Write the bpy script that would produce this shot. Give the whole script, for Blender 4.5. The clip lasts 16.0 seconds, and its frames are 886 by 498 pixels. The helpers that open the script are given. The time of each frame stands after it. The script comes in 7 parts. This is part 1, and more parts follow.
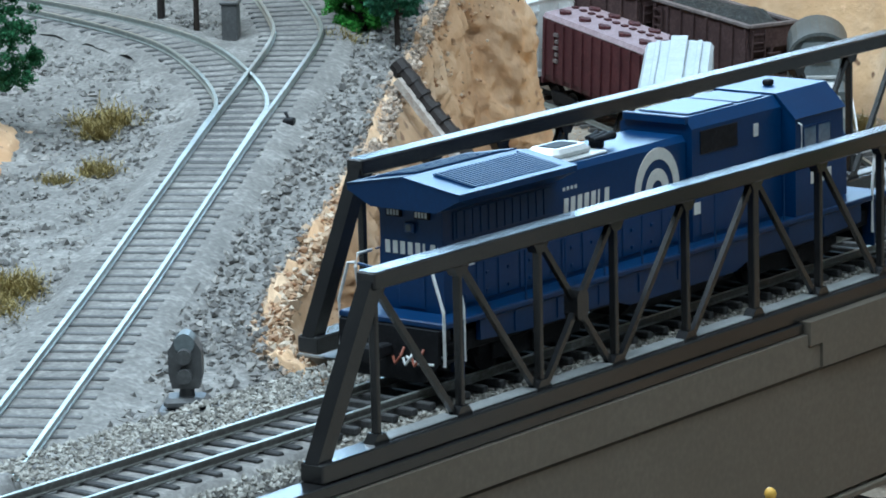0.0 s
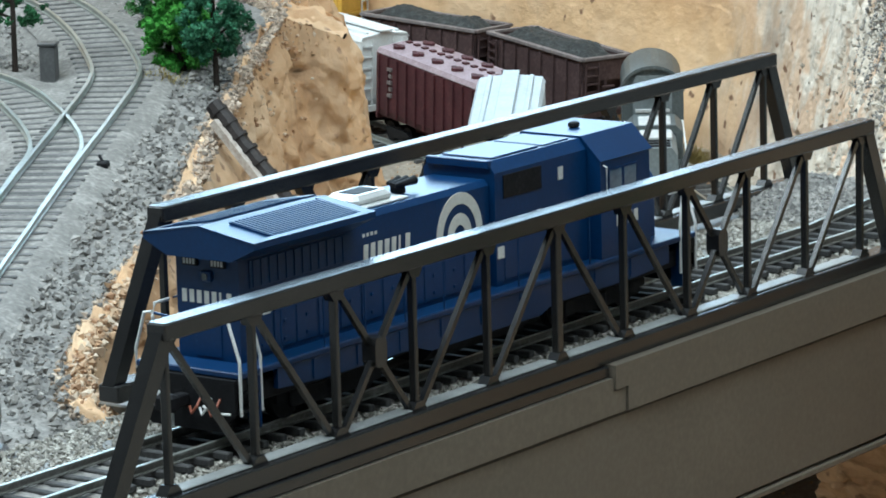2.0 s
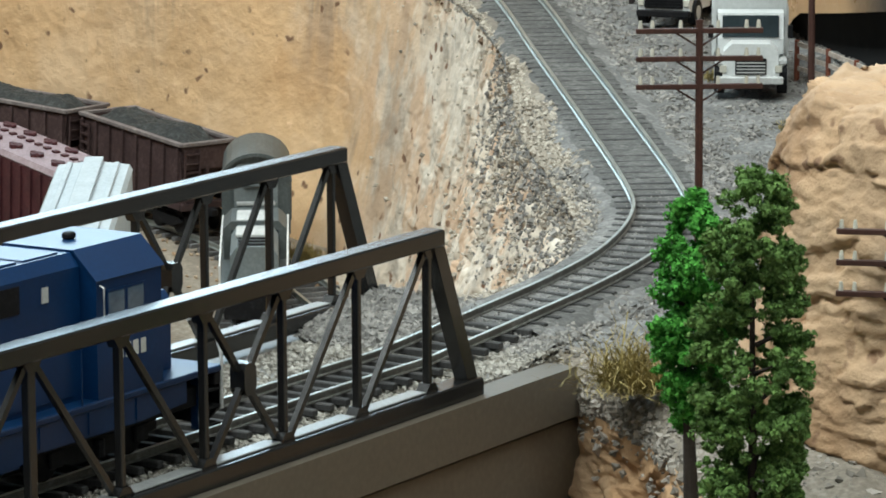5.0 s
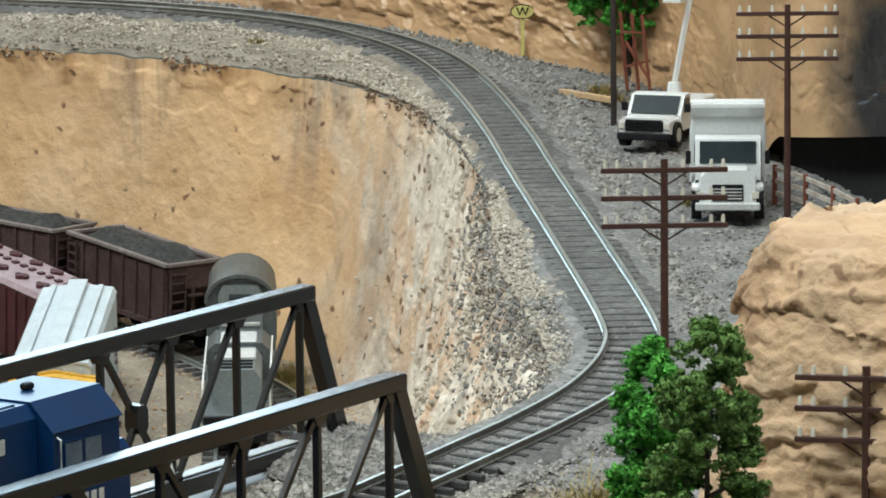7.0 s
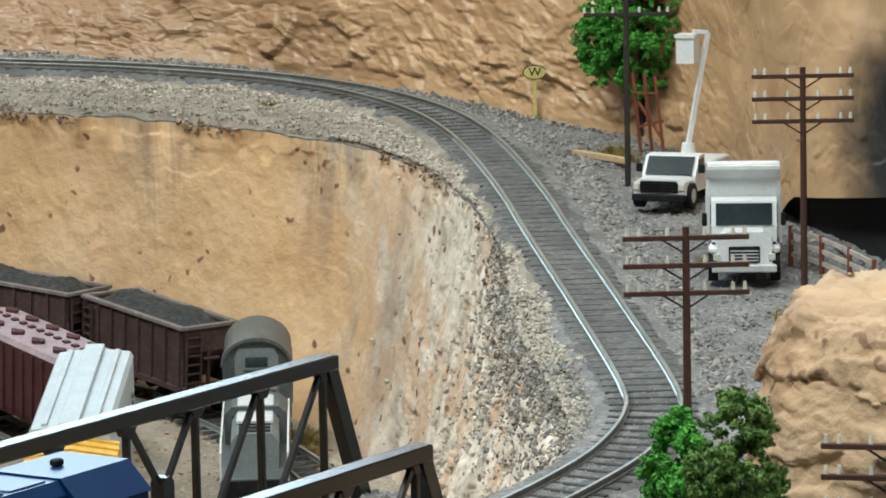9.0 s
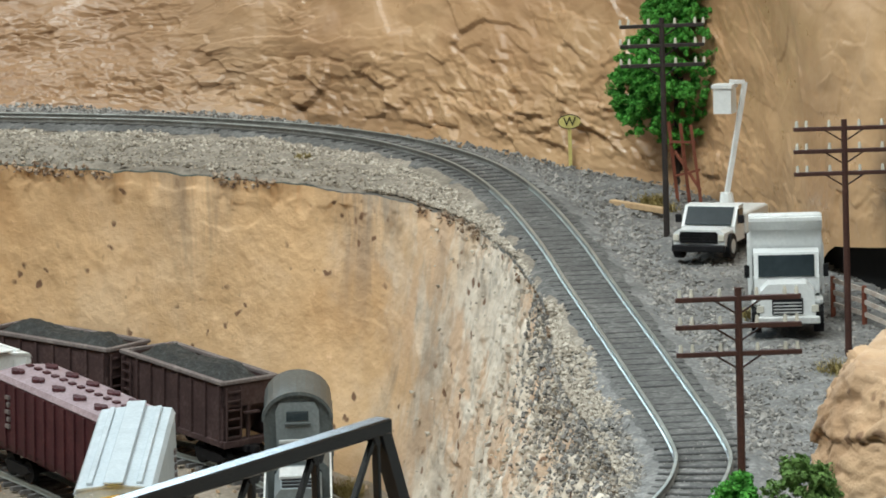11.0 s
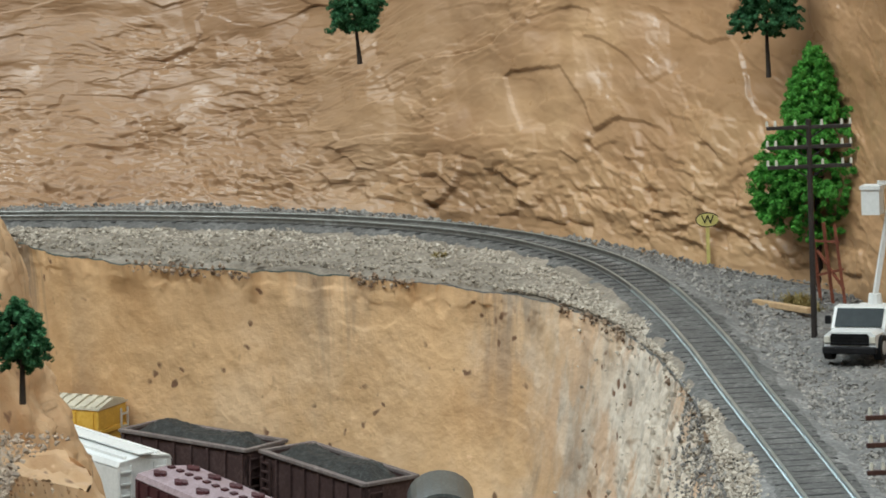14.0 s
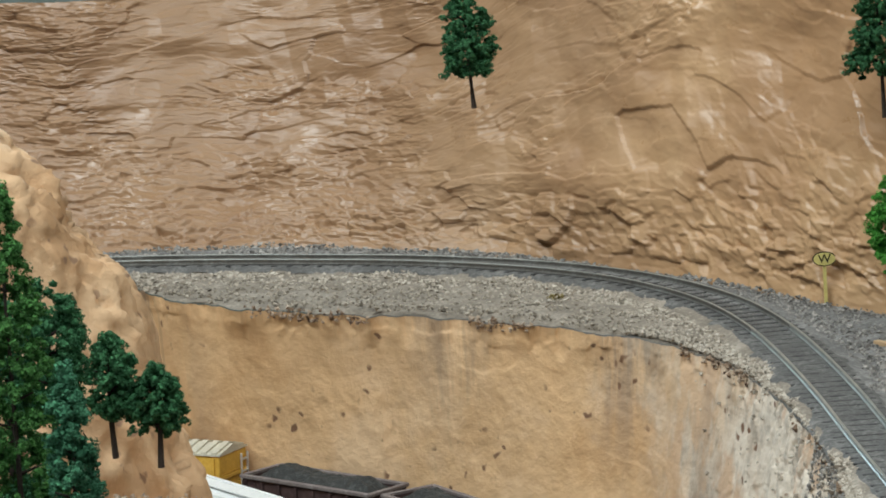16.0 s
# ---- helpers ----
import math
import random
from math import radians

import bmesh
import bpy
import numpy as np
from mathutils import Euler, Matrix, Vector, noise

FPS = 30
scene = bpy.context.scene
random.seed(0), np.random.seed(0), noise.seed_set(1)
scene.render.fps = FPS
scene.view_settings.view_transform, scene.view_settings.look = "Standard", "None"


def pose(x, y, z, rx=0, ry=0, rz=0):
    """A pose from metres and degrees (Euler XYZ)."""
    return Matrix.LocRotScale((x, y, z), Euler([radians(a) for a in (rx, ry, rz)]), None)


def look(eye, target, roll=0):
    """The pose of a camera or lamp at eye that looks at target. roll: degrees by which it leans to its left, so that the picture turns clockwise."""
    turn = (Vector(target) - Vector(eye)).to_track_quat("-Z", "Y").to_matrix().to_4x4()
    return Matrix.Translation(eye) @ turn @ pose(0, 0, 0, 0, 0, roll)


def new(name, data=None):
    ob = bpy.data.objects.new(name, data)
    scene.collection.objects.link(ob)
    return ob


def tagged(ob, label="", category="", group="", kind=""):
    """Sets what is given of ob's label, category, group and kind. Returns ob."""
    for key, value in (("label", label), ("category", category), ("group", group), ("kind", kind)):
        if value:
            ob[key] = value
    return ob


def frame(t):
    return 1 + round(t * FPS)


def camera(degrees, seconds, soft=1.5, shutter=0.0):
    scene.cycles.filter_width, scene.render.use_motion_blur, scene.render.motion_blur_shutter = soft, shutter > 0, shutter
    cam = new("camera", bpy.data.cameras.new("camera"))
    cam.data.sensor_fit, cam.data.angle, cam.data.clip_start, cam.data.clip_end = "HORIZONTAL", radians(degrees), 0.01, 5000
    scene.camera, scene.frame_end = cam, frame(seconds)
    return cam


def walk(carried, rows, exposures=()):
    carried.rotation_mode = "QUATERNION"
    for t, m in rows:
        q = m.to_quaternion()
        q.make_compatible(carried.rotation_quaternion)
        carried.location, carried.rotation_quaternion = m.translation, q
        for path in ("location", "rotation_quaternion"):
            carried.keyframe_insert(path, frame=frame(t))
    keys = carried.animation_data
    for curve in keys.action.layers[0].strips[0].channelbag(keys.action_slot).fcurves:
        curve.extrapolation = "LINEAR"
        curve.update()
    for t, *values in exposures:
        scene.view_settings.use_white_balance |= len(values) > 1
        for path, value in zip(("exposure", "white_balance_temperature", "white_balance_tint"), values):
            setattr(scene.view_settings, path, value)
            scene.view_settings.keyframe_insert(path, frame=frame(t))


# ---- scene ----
MM = 0.001
cam = camera(13.252, 16.0, soft=1.8)
# seconds, eye and target in millimetres, roll in degrees
PATH = [
    (0, (-668.2, -542.1, 176.1), (105.2, 61.1, -19.0), -1.46),
    (0.5, (-666.3, -544.9, 175.2), (110.2, 54.0, -20.5), -1.33),
    (1, (-663.8, -547.2, 178.0), (119.8, 43.0, -16.1), -1.42),
    (1.5, (-659.3, -554.2, 179.2), (129.4, 30.3, -11.3), -1.56),
    (2, (-651.7, -555.7, 181.3), (141.3, 23.0, -9.3), -1.60),
    (2.5, (-656.0, -564.9, 186.1), (142.8, 5.6, -4.7), -1.76),
    (3, (-645.7, -579.0, 182.5), (164.7, -22.4, -0.6), -1.95),
    (3.2, (-645.7, -579.0, 182.5), (172.7, -33.2, 2.9), -1.95),
    (3.3, (-638.0, -574.2, 181.3), (184.3, -33.8, 3.5), -1.90),
    (3.5, (-515.2, -499.0, 162.6), (312.5, 32.1, -18.6), -1.05),
    (4, (-480.9, -497.3, 160.6), (352.6, 24.0, -22.2), -0.50),
    (4.2, (-474.1, -497.3, 159.5), (359.8, 23.9, -22.2), -0.48),
    (6.3, (-466.3, -506.6, 168.7), (369.7, 17.8, 7.6), -0.37),
    (6.5, (-464.2, -508.5, 170.7), (371.2, 17.3, 10.4), -0.50),
    (7, (-461.9, -511.6, 177.1), (373.0, 17.0, 23.7), -0.63),
    (7.5, (-462.6, -511.3, 178.8), (373.3, 17.4, 31.1), -0.60),
    (8, (-464.7, -509.3, 179.0), (371.2, 19.4, 31.3), -0.77),
    (8.5, (-466.5, -508.0, 182.7), (369.1, 21.3, 36.1), -0.84),
    (9, (-467.6, -507.6, 184.3), (369.0, 21.4, 42.5), -1.10),
    (9.2, (-468.1, -507.3, 185.0), (369.3, 21.2, 45.3), -1.37),
    (11.3, (-475.8, -495.9, 196.5), (360.6, 35.8, 63.0), -1.93),
    (11.5, (-476.3, -493.8, 197.3), (359.9, 38.6, 65.6), -1.93),
    (12, (-478.8, -489.1, 199.0), (355.7, 46.4, 69.2), -2.04),
    (12.5, (-482.6, -485.6, 201.4), (351.4, 51.1, 73.6), -1.73),
    (13, (-486.2, -479.0, 204.1), (346.6, 60.4, 79.5), -1.63),
    (13.5, (-489.9, -472.1, 206.9), (342.3, 69.3, 87.1), -1.96),
    (14, (-493.9, -465.7, 211.3), (338.0, 76.5, 93.3), -2.28),
    (14.5, (-498.3, -460.6, 216.8), (333.7, 81.1, 97.9), -2.48),
    (15, (-502.5, -455.1, 221.9), (329.0, 87.4, 101.7), -2.66),
    (15.5, (-506.3, -450.1, 229.9), (322.7, 95.9, 109.0), -2.97),
    (16, (-511.4, -447.1, 239.9), (312.0, 107.0, 117.6), -3.33),
]
walk(cam, [(t, look([v * MM for v in eye], [v * MM for v in target], roll)) for t, eye, target, roll in PATH],
     [(0.0, -0.62, 5000, -2), (2.0, -0.48, 5400, -2), (4.0, -0.68, 5900, -1), (7.0, -0.71, 6050, 1), (12.0, -0.80, 6050, 2), (16.0, -0.97, 6000, 3)])

# ---------------------------------------------------------------- light
world = bpy.data.worlds.new("room_air")
scene.world = world
world.use_nodes = True
world.node_tree.nodes["Background"].inputs[0].default_value = (0.75, 0.85, 1.0, 1)
world.node_tree.nodes["Background"].inputs[1].default_value = 0.05


def ceiling_lamp(name, x, y, z, sx, sy, watts, colour, target):
    data = bpy.data.lights.new(name, "AREA")
    data.shape, data.size, data.size_y, data.energy, data.color = "RECTANGLE", sx, sy, watts, colour
    ob = new(name, data)
    ob.matrix_world = look((x, y, z), target)
    return ob


ceiling_lamp("ceiling_tube_lamp", -0.25, 0.70, 1.6, 1.6, 0.4, 61, (1.0, 0.985, 0.95), (0.7, 0.2, 0))
ceiling_lamp("ceiling_tube_lamp", -0.35, -0.75, 1.55, 1.6, 0.5, 31, (1.0, 0.98, 0.94), (0.7, 0.25, 0))
ceiling_lamp("ceiling_tube_lamp", 0.95, -0.35, 1.6, 1.6, 0.4, 17, (1.0, 0.985, 0.95), (0.7, 0.2, 0))
ceiling_lamp("window_daylight", 2.28, 2.0, 1.08, 1.7, 1.1, 86, (0.72, 0.87, 1.0), (0.15, 0.1, 0))


# ---------------------------------------------------------------- materials
def rgb(*c):
    return (c[0], c[1], c[2], 1.0)


def material(name, base, dark=None, light=None, rough=0.7, metal=0.0, scale=60.0, grain=900.0, bump=0.15, grain_bump=0.1,
             per_object=0.0, stretch=None, spec=0.4, dark_at=0.35, light_at=0.68):
    """Principled material with a coarse and a fine variation; scales are per metre."""
    m = bpy.data.materials.new(name)
    m.use_nodes = True
    nt = m.node_tree
    n, ln = nt.nodes, nt.links
    bsdf = n["Principled BSDF"]
    bsdf.inputs["Roughness"].default_value = rough
    bsdf.inputs["Metallic"].default_value = metal
    bsdf.inputs["Specular IOR Level"].default_value = spec
    tc = n.new("ShaderNodeTexCoord")
    mp = n.new("ShaderNodeMapping")
    if stretch:
        mp.inputs["Scale"].default_value = stretch
    ln.new(tc.outputs["Object"], mp.inputs["Vector"])
    a = n.new("ShaderNodeTexNoise")
    a.inputs["Scale"].default_value, a.inputs["Detail"].default_value, a.inputs["Roughness"].default_value = scale, 5.0, 0.6
    b = n.new("ShaderNodeTexNoise")
    b.inputs["Scale"].default_value, b.inputs["Detail"].default_value = grain, 3.0
    ln.new(mp.outputs["Vector"], a.inputs["Vector"])
    ln.new(mp.outputs["Vector"], b.inputs["Vector"])
    ramp = n.new("ShaderNodeValToRGB")
    dark = dark or tuple(v * 0.75 for v in base)
    light = light or tuple(min(1, v * 1.2) for v in base)
    e = ramp.color_ramp.elements
    e[0].position, e[0].color = dark_at - 0.1, rgb(*dark)
    e[1].position, e[1].color = light_at, rgb(*light)
    mid = e.new((dark_at + light_at) / 2)
    mid.color = rgb(*base)
    mix = n.new("ShaderNodeMath")
    mix.operation = "MULTIPLY_ADD"
    mix.inputs[1].default_value, mix.inputs[2].default_value = 0.45, 0.0
    ln.new(b.outputs["Fac"], mix.inputs[0])
    add = n.new("ShaderNodeMath")
    add.operation = "MULTIPLY_ADD"
    add.inputs[1].default_value = 0.55
    ln.new(a.outputs["Fac"], add.inputs[0])
    ln.new(mix.outputs[0], add.inputs[2])
    ln.new(add.outputs[0], ramp.inputs["Fac"])
    colour = ramp.outputs["Color"]
    if per_object:
        info = n.new("ShaderNodeObjectInfo")
        hsv = n.new("ShaderNodeHueSaturation")
        rng = n.new("ShaderNodeMapRange")
        rng.inputs["To Min"].default_value, rng.inputs["To Max"].default_value = 1 - per_object, 1 + per_object
        ln.new(info.outputs["Random"], rng.inputs["Value"])
        ln.new(rng.outputs["Result"], hsv.inputs["Value"])
        ln.new(colour, hsv.inputs["Color"])
        colour = hsv.outputs["Color"]
    ln.new(colour, bsdf.inputs["Base Color"])
    if bump or grain_bump:
        b1 = n.new("ShaderNodeBump")
        b1.inputs["Strength"].default_value, b1.inputs["Distance"].default_value = bump, 0.002
        ln.new(a.outputs["Fac"], b1.inputs["Height"])
        b2 = n.new("ShaderNodeBump")
        b2.inputs["Strength"].default_value, b2.inputs["Distance"].default_value = grain_bump, 0.0005
        ln.new(b.outputs["Fac"], b2.inputs["Height"])
        ln.new(b1.outputs["Normal"], b2.inputs["Normal"])
        ln.new(b2.outputs["Normal"], bsdf.inputs["Normal"])
    return m


M = {
    "ballast": material("grey_ballast", (0.225, 0.215, 0.20), (0.13, 0.124, 0.116), (0.34, 0.325, 0.30), 0.92, scale=70, grain=560, bump=0.5, grain_bump=0.8, dark_at=0.38, light_at=0.66),
    "grey_gravel": material("dark_grey_gravel", (0.185, 0.182, 0.176), (0.10, 0.098, 0.096), (0.30, 0.293, 0.28), 0.92, scale=70, grain=560, bump=0.5, grain_bump=0.9, dark_at=0.38, light_at=0.66),
    "brown_gravel": material("brown_grey_gravel", (0.235, 0.205, 0.165), (0.12, 0.103, 0.08), (0.36, 0.32, 0.265), 0.92, scale=55, grain=560, bump=0.5, grain_bump=0.8, dark_at=0.38, light_at=0.66),
    "dark_ballast": material("dark_ballast", (0.115, 0.113, 0.108), (0.055, 0.054, 0.052), (0.21, 0.205, 0.195), 0.92, scale=70, grain=560, bump=0.4, grain_bump=0.9),
    "soil": material("valley_soil", (0.33, 0.28, 0.22), (0.17, 0.14, 0.11), (0.48, 0.42, 0.34), 0.95, scale=40, grain=500, bump=0.4, grain_bump=0.8),
    "bridge": material("dark_grey_bridge_paint", (0.013, 0.0127, 0.0127), (0.009, 0.0087, 0.0087), (0.02, 0.0195, 0.019), 0.24, scale=70, grain=1500, bump=0.05, grain_bump=0.05, spec=0.6),
    # pale tone that paints in the reflection on the chord's top face
    "flange": material("pale_flange_glint", (0.24, 0.245, 0.24), (0.15, 0.155, 0.15), (0.32, 0.325, 0.32), 0.3, scale=120, grain=900, bump=0.05, grain_bump=0.05, spec=0.5),
    "girder": material("grey_brown_girder_paint", (0.128, 0.111, 0.087), (0.10, 0.086, 0.067), (0.155, 0.136, 0.107), 0.42, scale=9, grain=600, bump=0.05, grain_bump=0.06, spec=0.3),
    "rail": material("nickel_silver_rail", (0.44, 0.475, 0.45), (0.28, 0.295, 0.275), (0.60, 0.64, 0.61), 0.38, metal=0.7, scale=50, grain=700, bump=0.0, grain_bump=0.05, spec=0.7),
    # weathered side colour, darkened further for stretches without reflection
    "rail_web": material("weathered_unlit_rail_side", (0.17, 0.165, 0.15), (0.09, 0.083, 0.072), (0.28, 0.285, 0.27), 0.5, metal=0.3, scale=90, grain=700, bump=0.0, grain_bump=0.05),
    "tie": material("weathered_tie", (0.13, 0.127, 0.125), (0.07, 0.068, 0.066), (0.20, 0.196, 0.19), 0.85, scale=200, grain=900, per_object=0.3, bump=0.1, grain_bump=0.2),
    "dark_tie": material("dark_stained_tie", (0.05, 0.049, 0.048), (0.022, 0.022, 0.022), (0.11, 0.108, 0.104), 0.85, scale=200, grain=900, per_object=0.3, bump=0.1, grain_bump=0.2),
    "backdrop": material("painted_forest_backdrop", (0.16, 0.20, 0.19), (0.045, 0.085, 0.06), (0.30, 0.34, 0.35), 0.9, scale=9, grain=60, bump=0, grain_bump=0),
    "blue": material("blue_locomotive_paint", (0.003, 0.027, 0.094), (0.0022, 0.021, 0.077), (0.0042, 0.035, 0.118), 0.4, scale=40, grain=900, bump=0.0, grain_bump=0.03, spec=0.4),
    "white": material("white_lettering_paint", (0.60, 0.60, 0.56), (0.50, 0.50, 0.46), (0.68, 0.68, 0.64), 0.6, scale=300, grain=1500, bump=0, grain_bump=0),
    "black": material("black_underframe", (0.009, 0.009, 0.0105), (0.005, 0.005, 0.006), (0.02, 0.02, 0.022), 0.65, scale=200, grain=900, bump=0.1, grain_bump=0.1, spec=0.2),
    "maroon": material("maroon_freight_car_paint", (0.058, 0.015, 0.019), (0.036, 0.0095, 0.012), (0.088, 0.027, 0.03), 0.65, scale=120, grain=900, bump=0.05, grain_bump=0.05),
    "brown": material("brown_hopper_paint", (0.058, 0.034, 0.033), (0.034, 0.019, 0.019), (0.10, 0.066, 0.063), 0.7, scale=90, grain=800, bump=0.05, grain_bump=0.1),
    "dusty_rail": material("dusty_hopper_rail", (0.17, 0.145, 0.14), (0.09, 0.072, 0.07), (0.26, 0.23, 0.22), 0.7, scale=90, grain=800, bump=0.05, grain_bump=0.1),
    "pink_roof": material("dusty_maroon_roof", (0.31, 0.24, 0.26), (0.20, 0.14, 0.15), (0.42, 0.34, 0.36), 0.7, scale=90, grain=800, bump=0.05, grain_bump=0.1),
    "white_car": material("white_freight_car_paint", (0.47, 0.525, 0.56), (0.37, 0.42, 0.45), (0.54, 0.595, 0.63), 0.7, scale=70, grain=800, bump=0.03, grain_bump=0.05, spec=0.2),
    "truck_white": material("white_truck_paint", (0.72, 0.74, 0.735), (0.60, 0.62, 0.615), (0.80, 0.82, 0.815), 0.45, scale=70, grain=800, bump=0.02, grain_bump=0.03),
    "olive_leaf": material("olive_green_foam_foliage", (0.115, 0.20, 0.048), (0.06, 0.12, 0.026), (0.18, 0.29, 0.085), 0.9, scale=150, grain=900, bump=0.3, grain_bump=0.4),
    "yellow_car": material("yellow_boxcar_paint", (0.66, 0.40, 0.06), (0.5, 0.28, 0.04), (0.74, 0.5, 0.12), 0.55, scale=70, grain=800, bump=0.03, grain_bump=0.05),
    "cream": material("cream_roof", (0.55, 0.52, 0.42), (0.4, 0.38, 0.3), (0.65, 0.62, 0.5), 0.6, scale=70, grain=800),
    "coal": material("coal_load", (0.035, 0.037, 0.036), (0.012, 0.012, 0.012), (0.085, 0.09, 0.088), 0.8, scale=300, grain=1100, bump=0.5, grain_bump=0.8),
    "grey": material("grey_locomotive_paint", (0.088, 0.10, 0.10), (0.058, 0.067, 0.067), (0.135, 0.15, 0.15), 0.45, scale=60, grain=800, bump=0.03, grain_bump=0.05),
    "pole": material("brown_pole_plastic", (0.06, 0.026, 0.020), (0.04, 0.018, 0.014), (0.09, 0.04, 0.03), 0.55, scale=150, grain=900, bump=0.1, grain_bump=0.1),
    "dark_pole": material("dark_pole_plastic", (0.028, 0.022, 0.02), (0.018, 0.014, 0.012), (0.05, 0.04, 0.036), 0.6, scale=150, grain=900),
    "glass_knob": material("clear_insulator", (0.62, 0.60, 0.52), rough=0.2, scale=200, grain=900, bump=0, grain_bump=0),
    "leaf": material("green_foam_foliage", (0.055, 0.16, 0.035), (0.03, 0.095, 0.018), (0.10, 0.25, 0.06), 0.9, scale=150, grain=900, bump=0.3, grain_bump=0.4),
    "bright_leaf": material("bright_green_foam_foliage", (0.075, 0.27, 0.035), (0.035, 0.155, 0.016), (0.14, 0.40, 0.06), 0.9, scale=150, grain=900, bump=0.3, grain_bump=0.4),
    "spruce_leaf": material("blue_green_spruce_foliage", (0.05, 0.165, 0.085), (0.026, 0.095, 0.048), (0.09, 0.25, 0.13), 0.9, scale=150, grain=900, bump=0.3, grain_bump=0.4),
    "dark_leaf": material("dark_green_pine_foliage", (0.036, 0.125, 0.048), (0.017, 0.07, 0.028), (0.065, 0.185, 0.075), 0.9, scale=150, grain=900, bump=0.3, grain_bump=0.4),
    "bark": material("dark_trunk_bark", (0.035, 0.026, 0.02), (0.02, 0.015, 0.012), (0.06, 0.045, 0.035), 0.85, scale=200, grain=900),
    "straw": material("dry_grass_tuft", (0.33, 0.265, 0.10), (0.16, 0.125, 0.045), (0.46, 0.38, 0.17), 0.9, scale=150, grain=900, bump=0.3, grain_bump=0.3),
    "window": material("dark_window_glass", (0.03, 0.04, 0.045), rough=0.1, scale=100, grain=400, bump=0, grain_bump=0, spec=0.6),
    "steel": material("pale_handrail_steel", (0.62, 0.63, 0.62), rough=0.4, metal=0.2, scale=200, grain=900, bump=0, grain_bump=0),
    "signal": material("dark_grey_signal_paint", (0.10, 0.10, 0.10), (0.07, 0.07, 0.07), (0.14, 0.14, 0.14), 0.5, scale=100, grain=900),
    "sign_yellow": material("pale_yellow_sign", (0.66, 0.58, 0.20), rough=0.5, scale=100, grain=900, bump=0, grain_bump=0),
    "rust": material("rust_red_fence", (0.20, 0.062, 0.035), (0.13, 0.04, 0.024), (0.27, 0.09, 0.05), 0.7, scale=200, grain=900),
    # black that paints in the shade under the rock overhang
    "recess_shade": material("black_recess_shade", (0.010, 0.011, 0.012), (0.006, 0.006, 0.007), (0.02, 0.021, 0.022), 0.9, scale=10, grain=200),
    "room": material("painted_room_wall", (0.30, 0.29, 0.27), (0.27, 0.26, 0.24), (0.33, 0.32, 0.30), 0.9, scale=2, grain=60, bump=0.02, grain_bump=0.02),
    "wood": material("pale_timber", (0.52, 0.36, 0.20), (0.4, 0.26, 0.14), (0.62, 0.45, 0.27), 0.7, scale=60, grain=500),
    "copper": material("copper_hose", (0.30, 0.10, 0.06), rough=0.5, scale=200, grain=900, bump=0, grain_bump=0),
}


for key in ("leaf", "bright_leaf", "dark_leaf", "olive_leaf", "spruce_leaf"):
    nt = M[key].node_tree
    geo, rng, hsv = nt.nodes.new("ShaderNodeNewGeometry"), nt.nodes.new("ShaderNodeMapRange"), nt.nodes.new("ShaderNodeHueSaturation")
    rng.inputs["To Min"].default_value, rng.inputs["To Max"].default_value = 0.65, 1.55
    base = nt.nodes["Principled BSDF"].inputs["Base Color"]
    nt.links.new(base.links[0].from_socket, hsv.inputs["Color"])
    nt.links.new(geo.outputs["Random Per Island"], rng.inputs["Value"])
    nt.links.new(rng.outputs["Result"], hsv.inputs["Value"])
    nt.links.new(hsv.outputs["Color"], base)


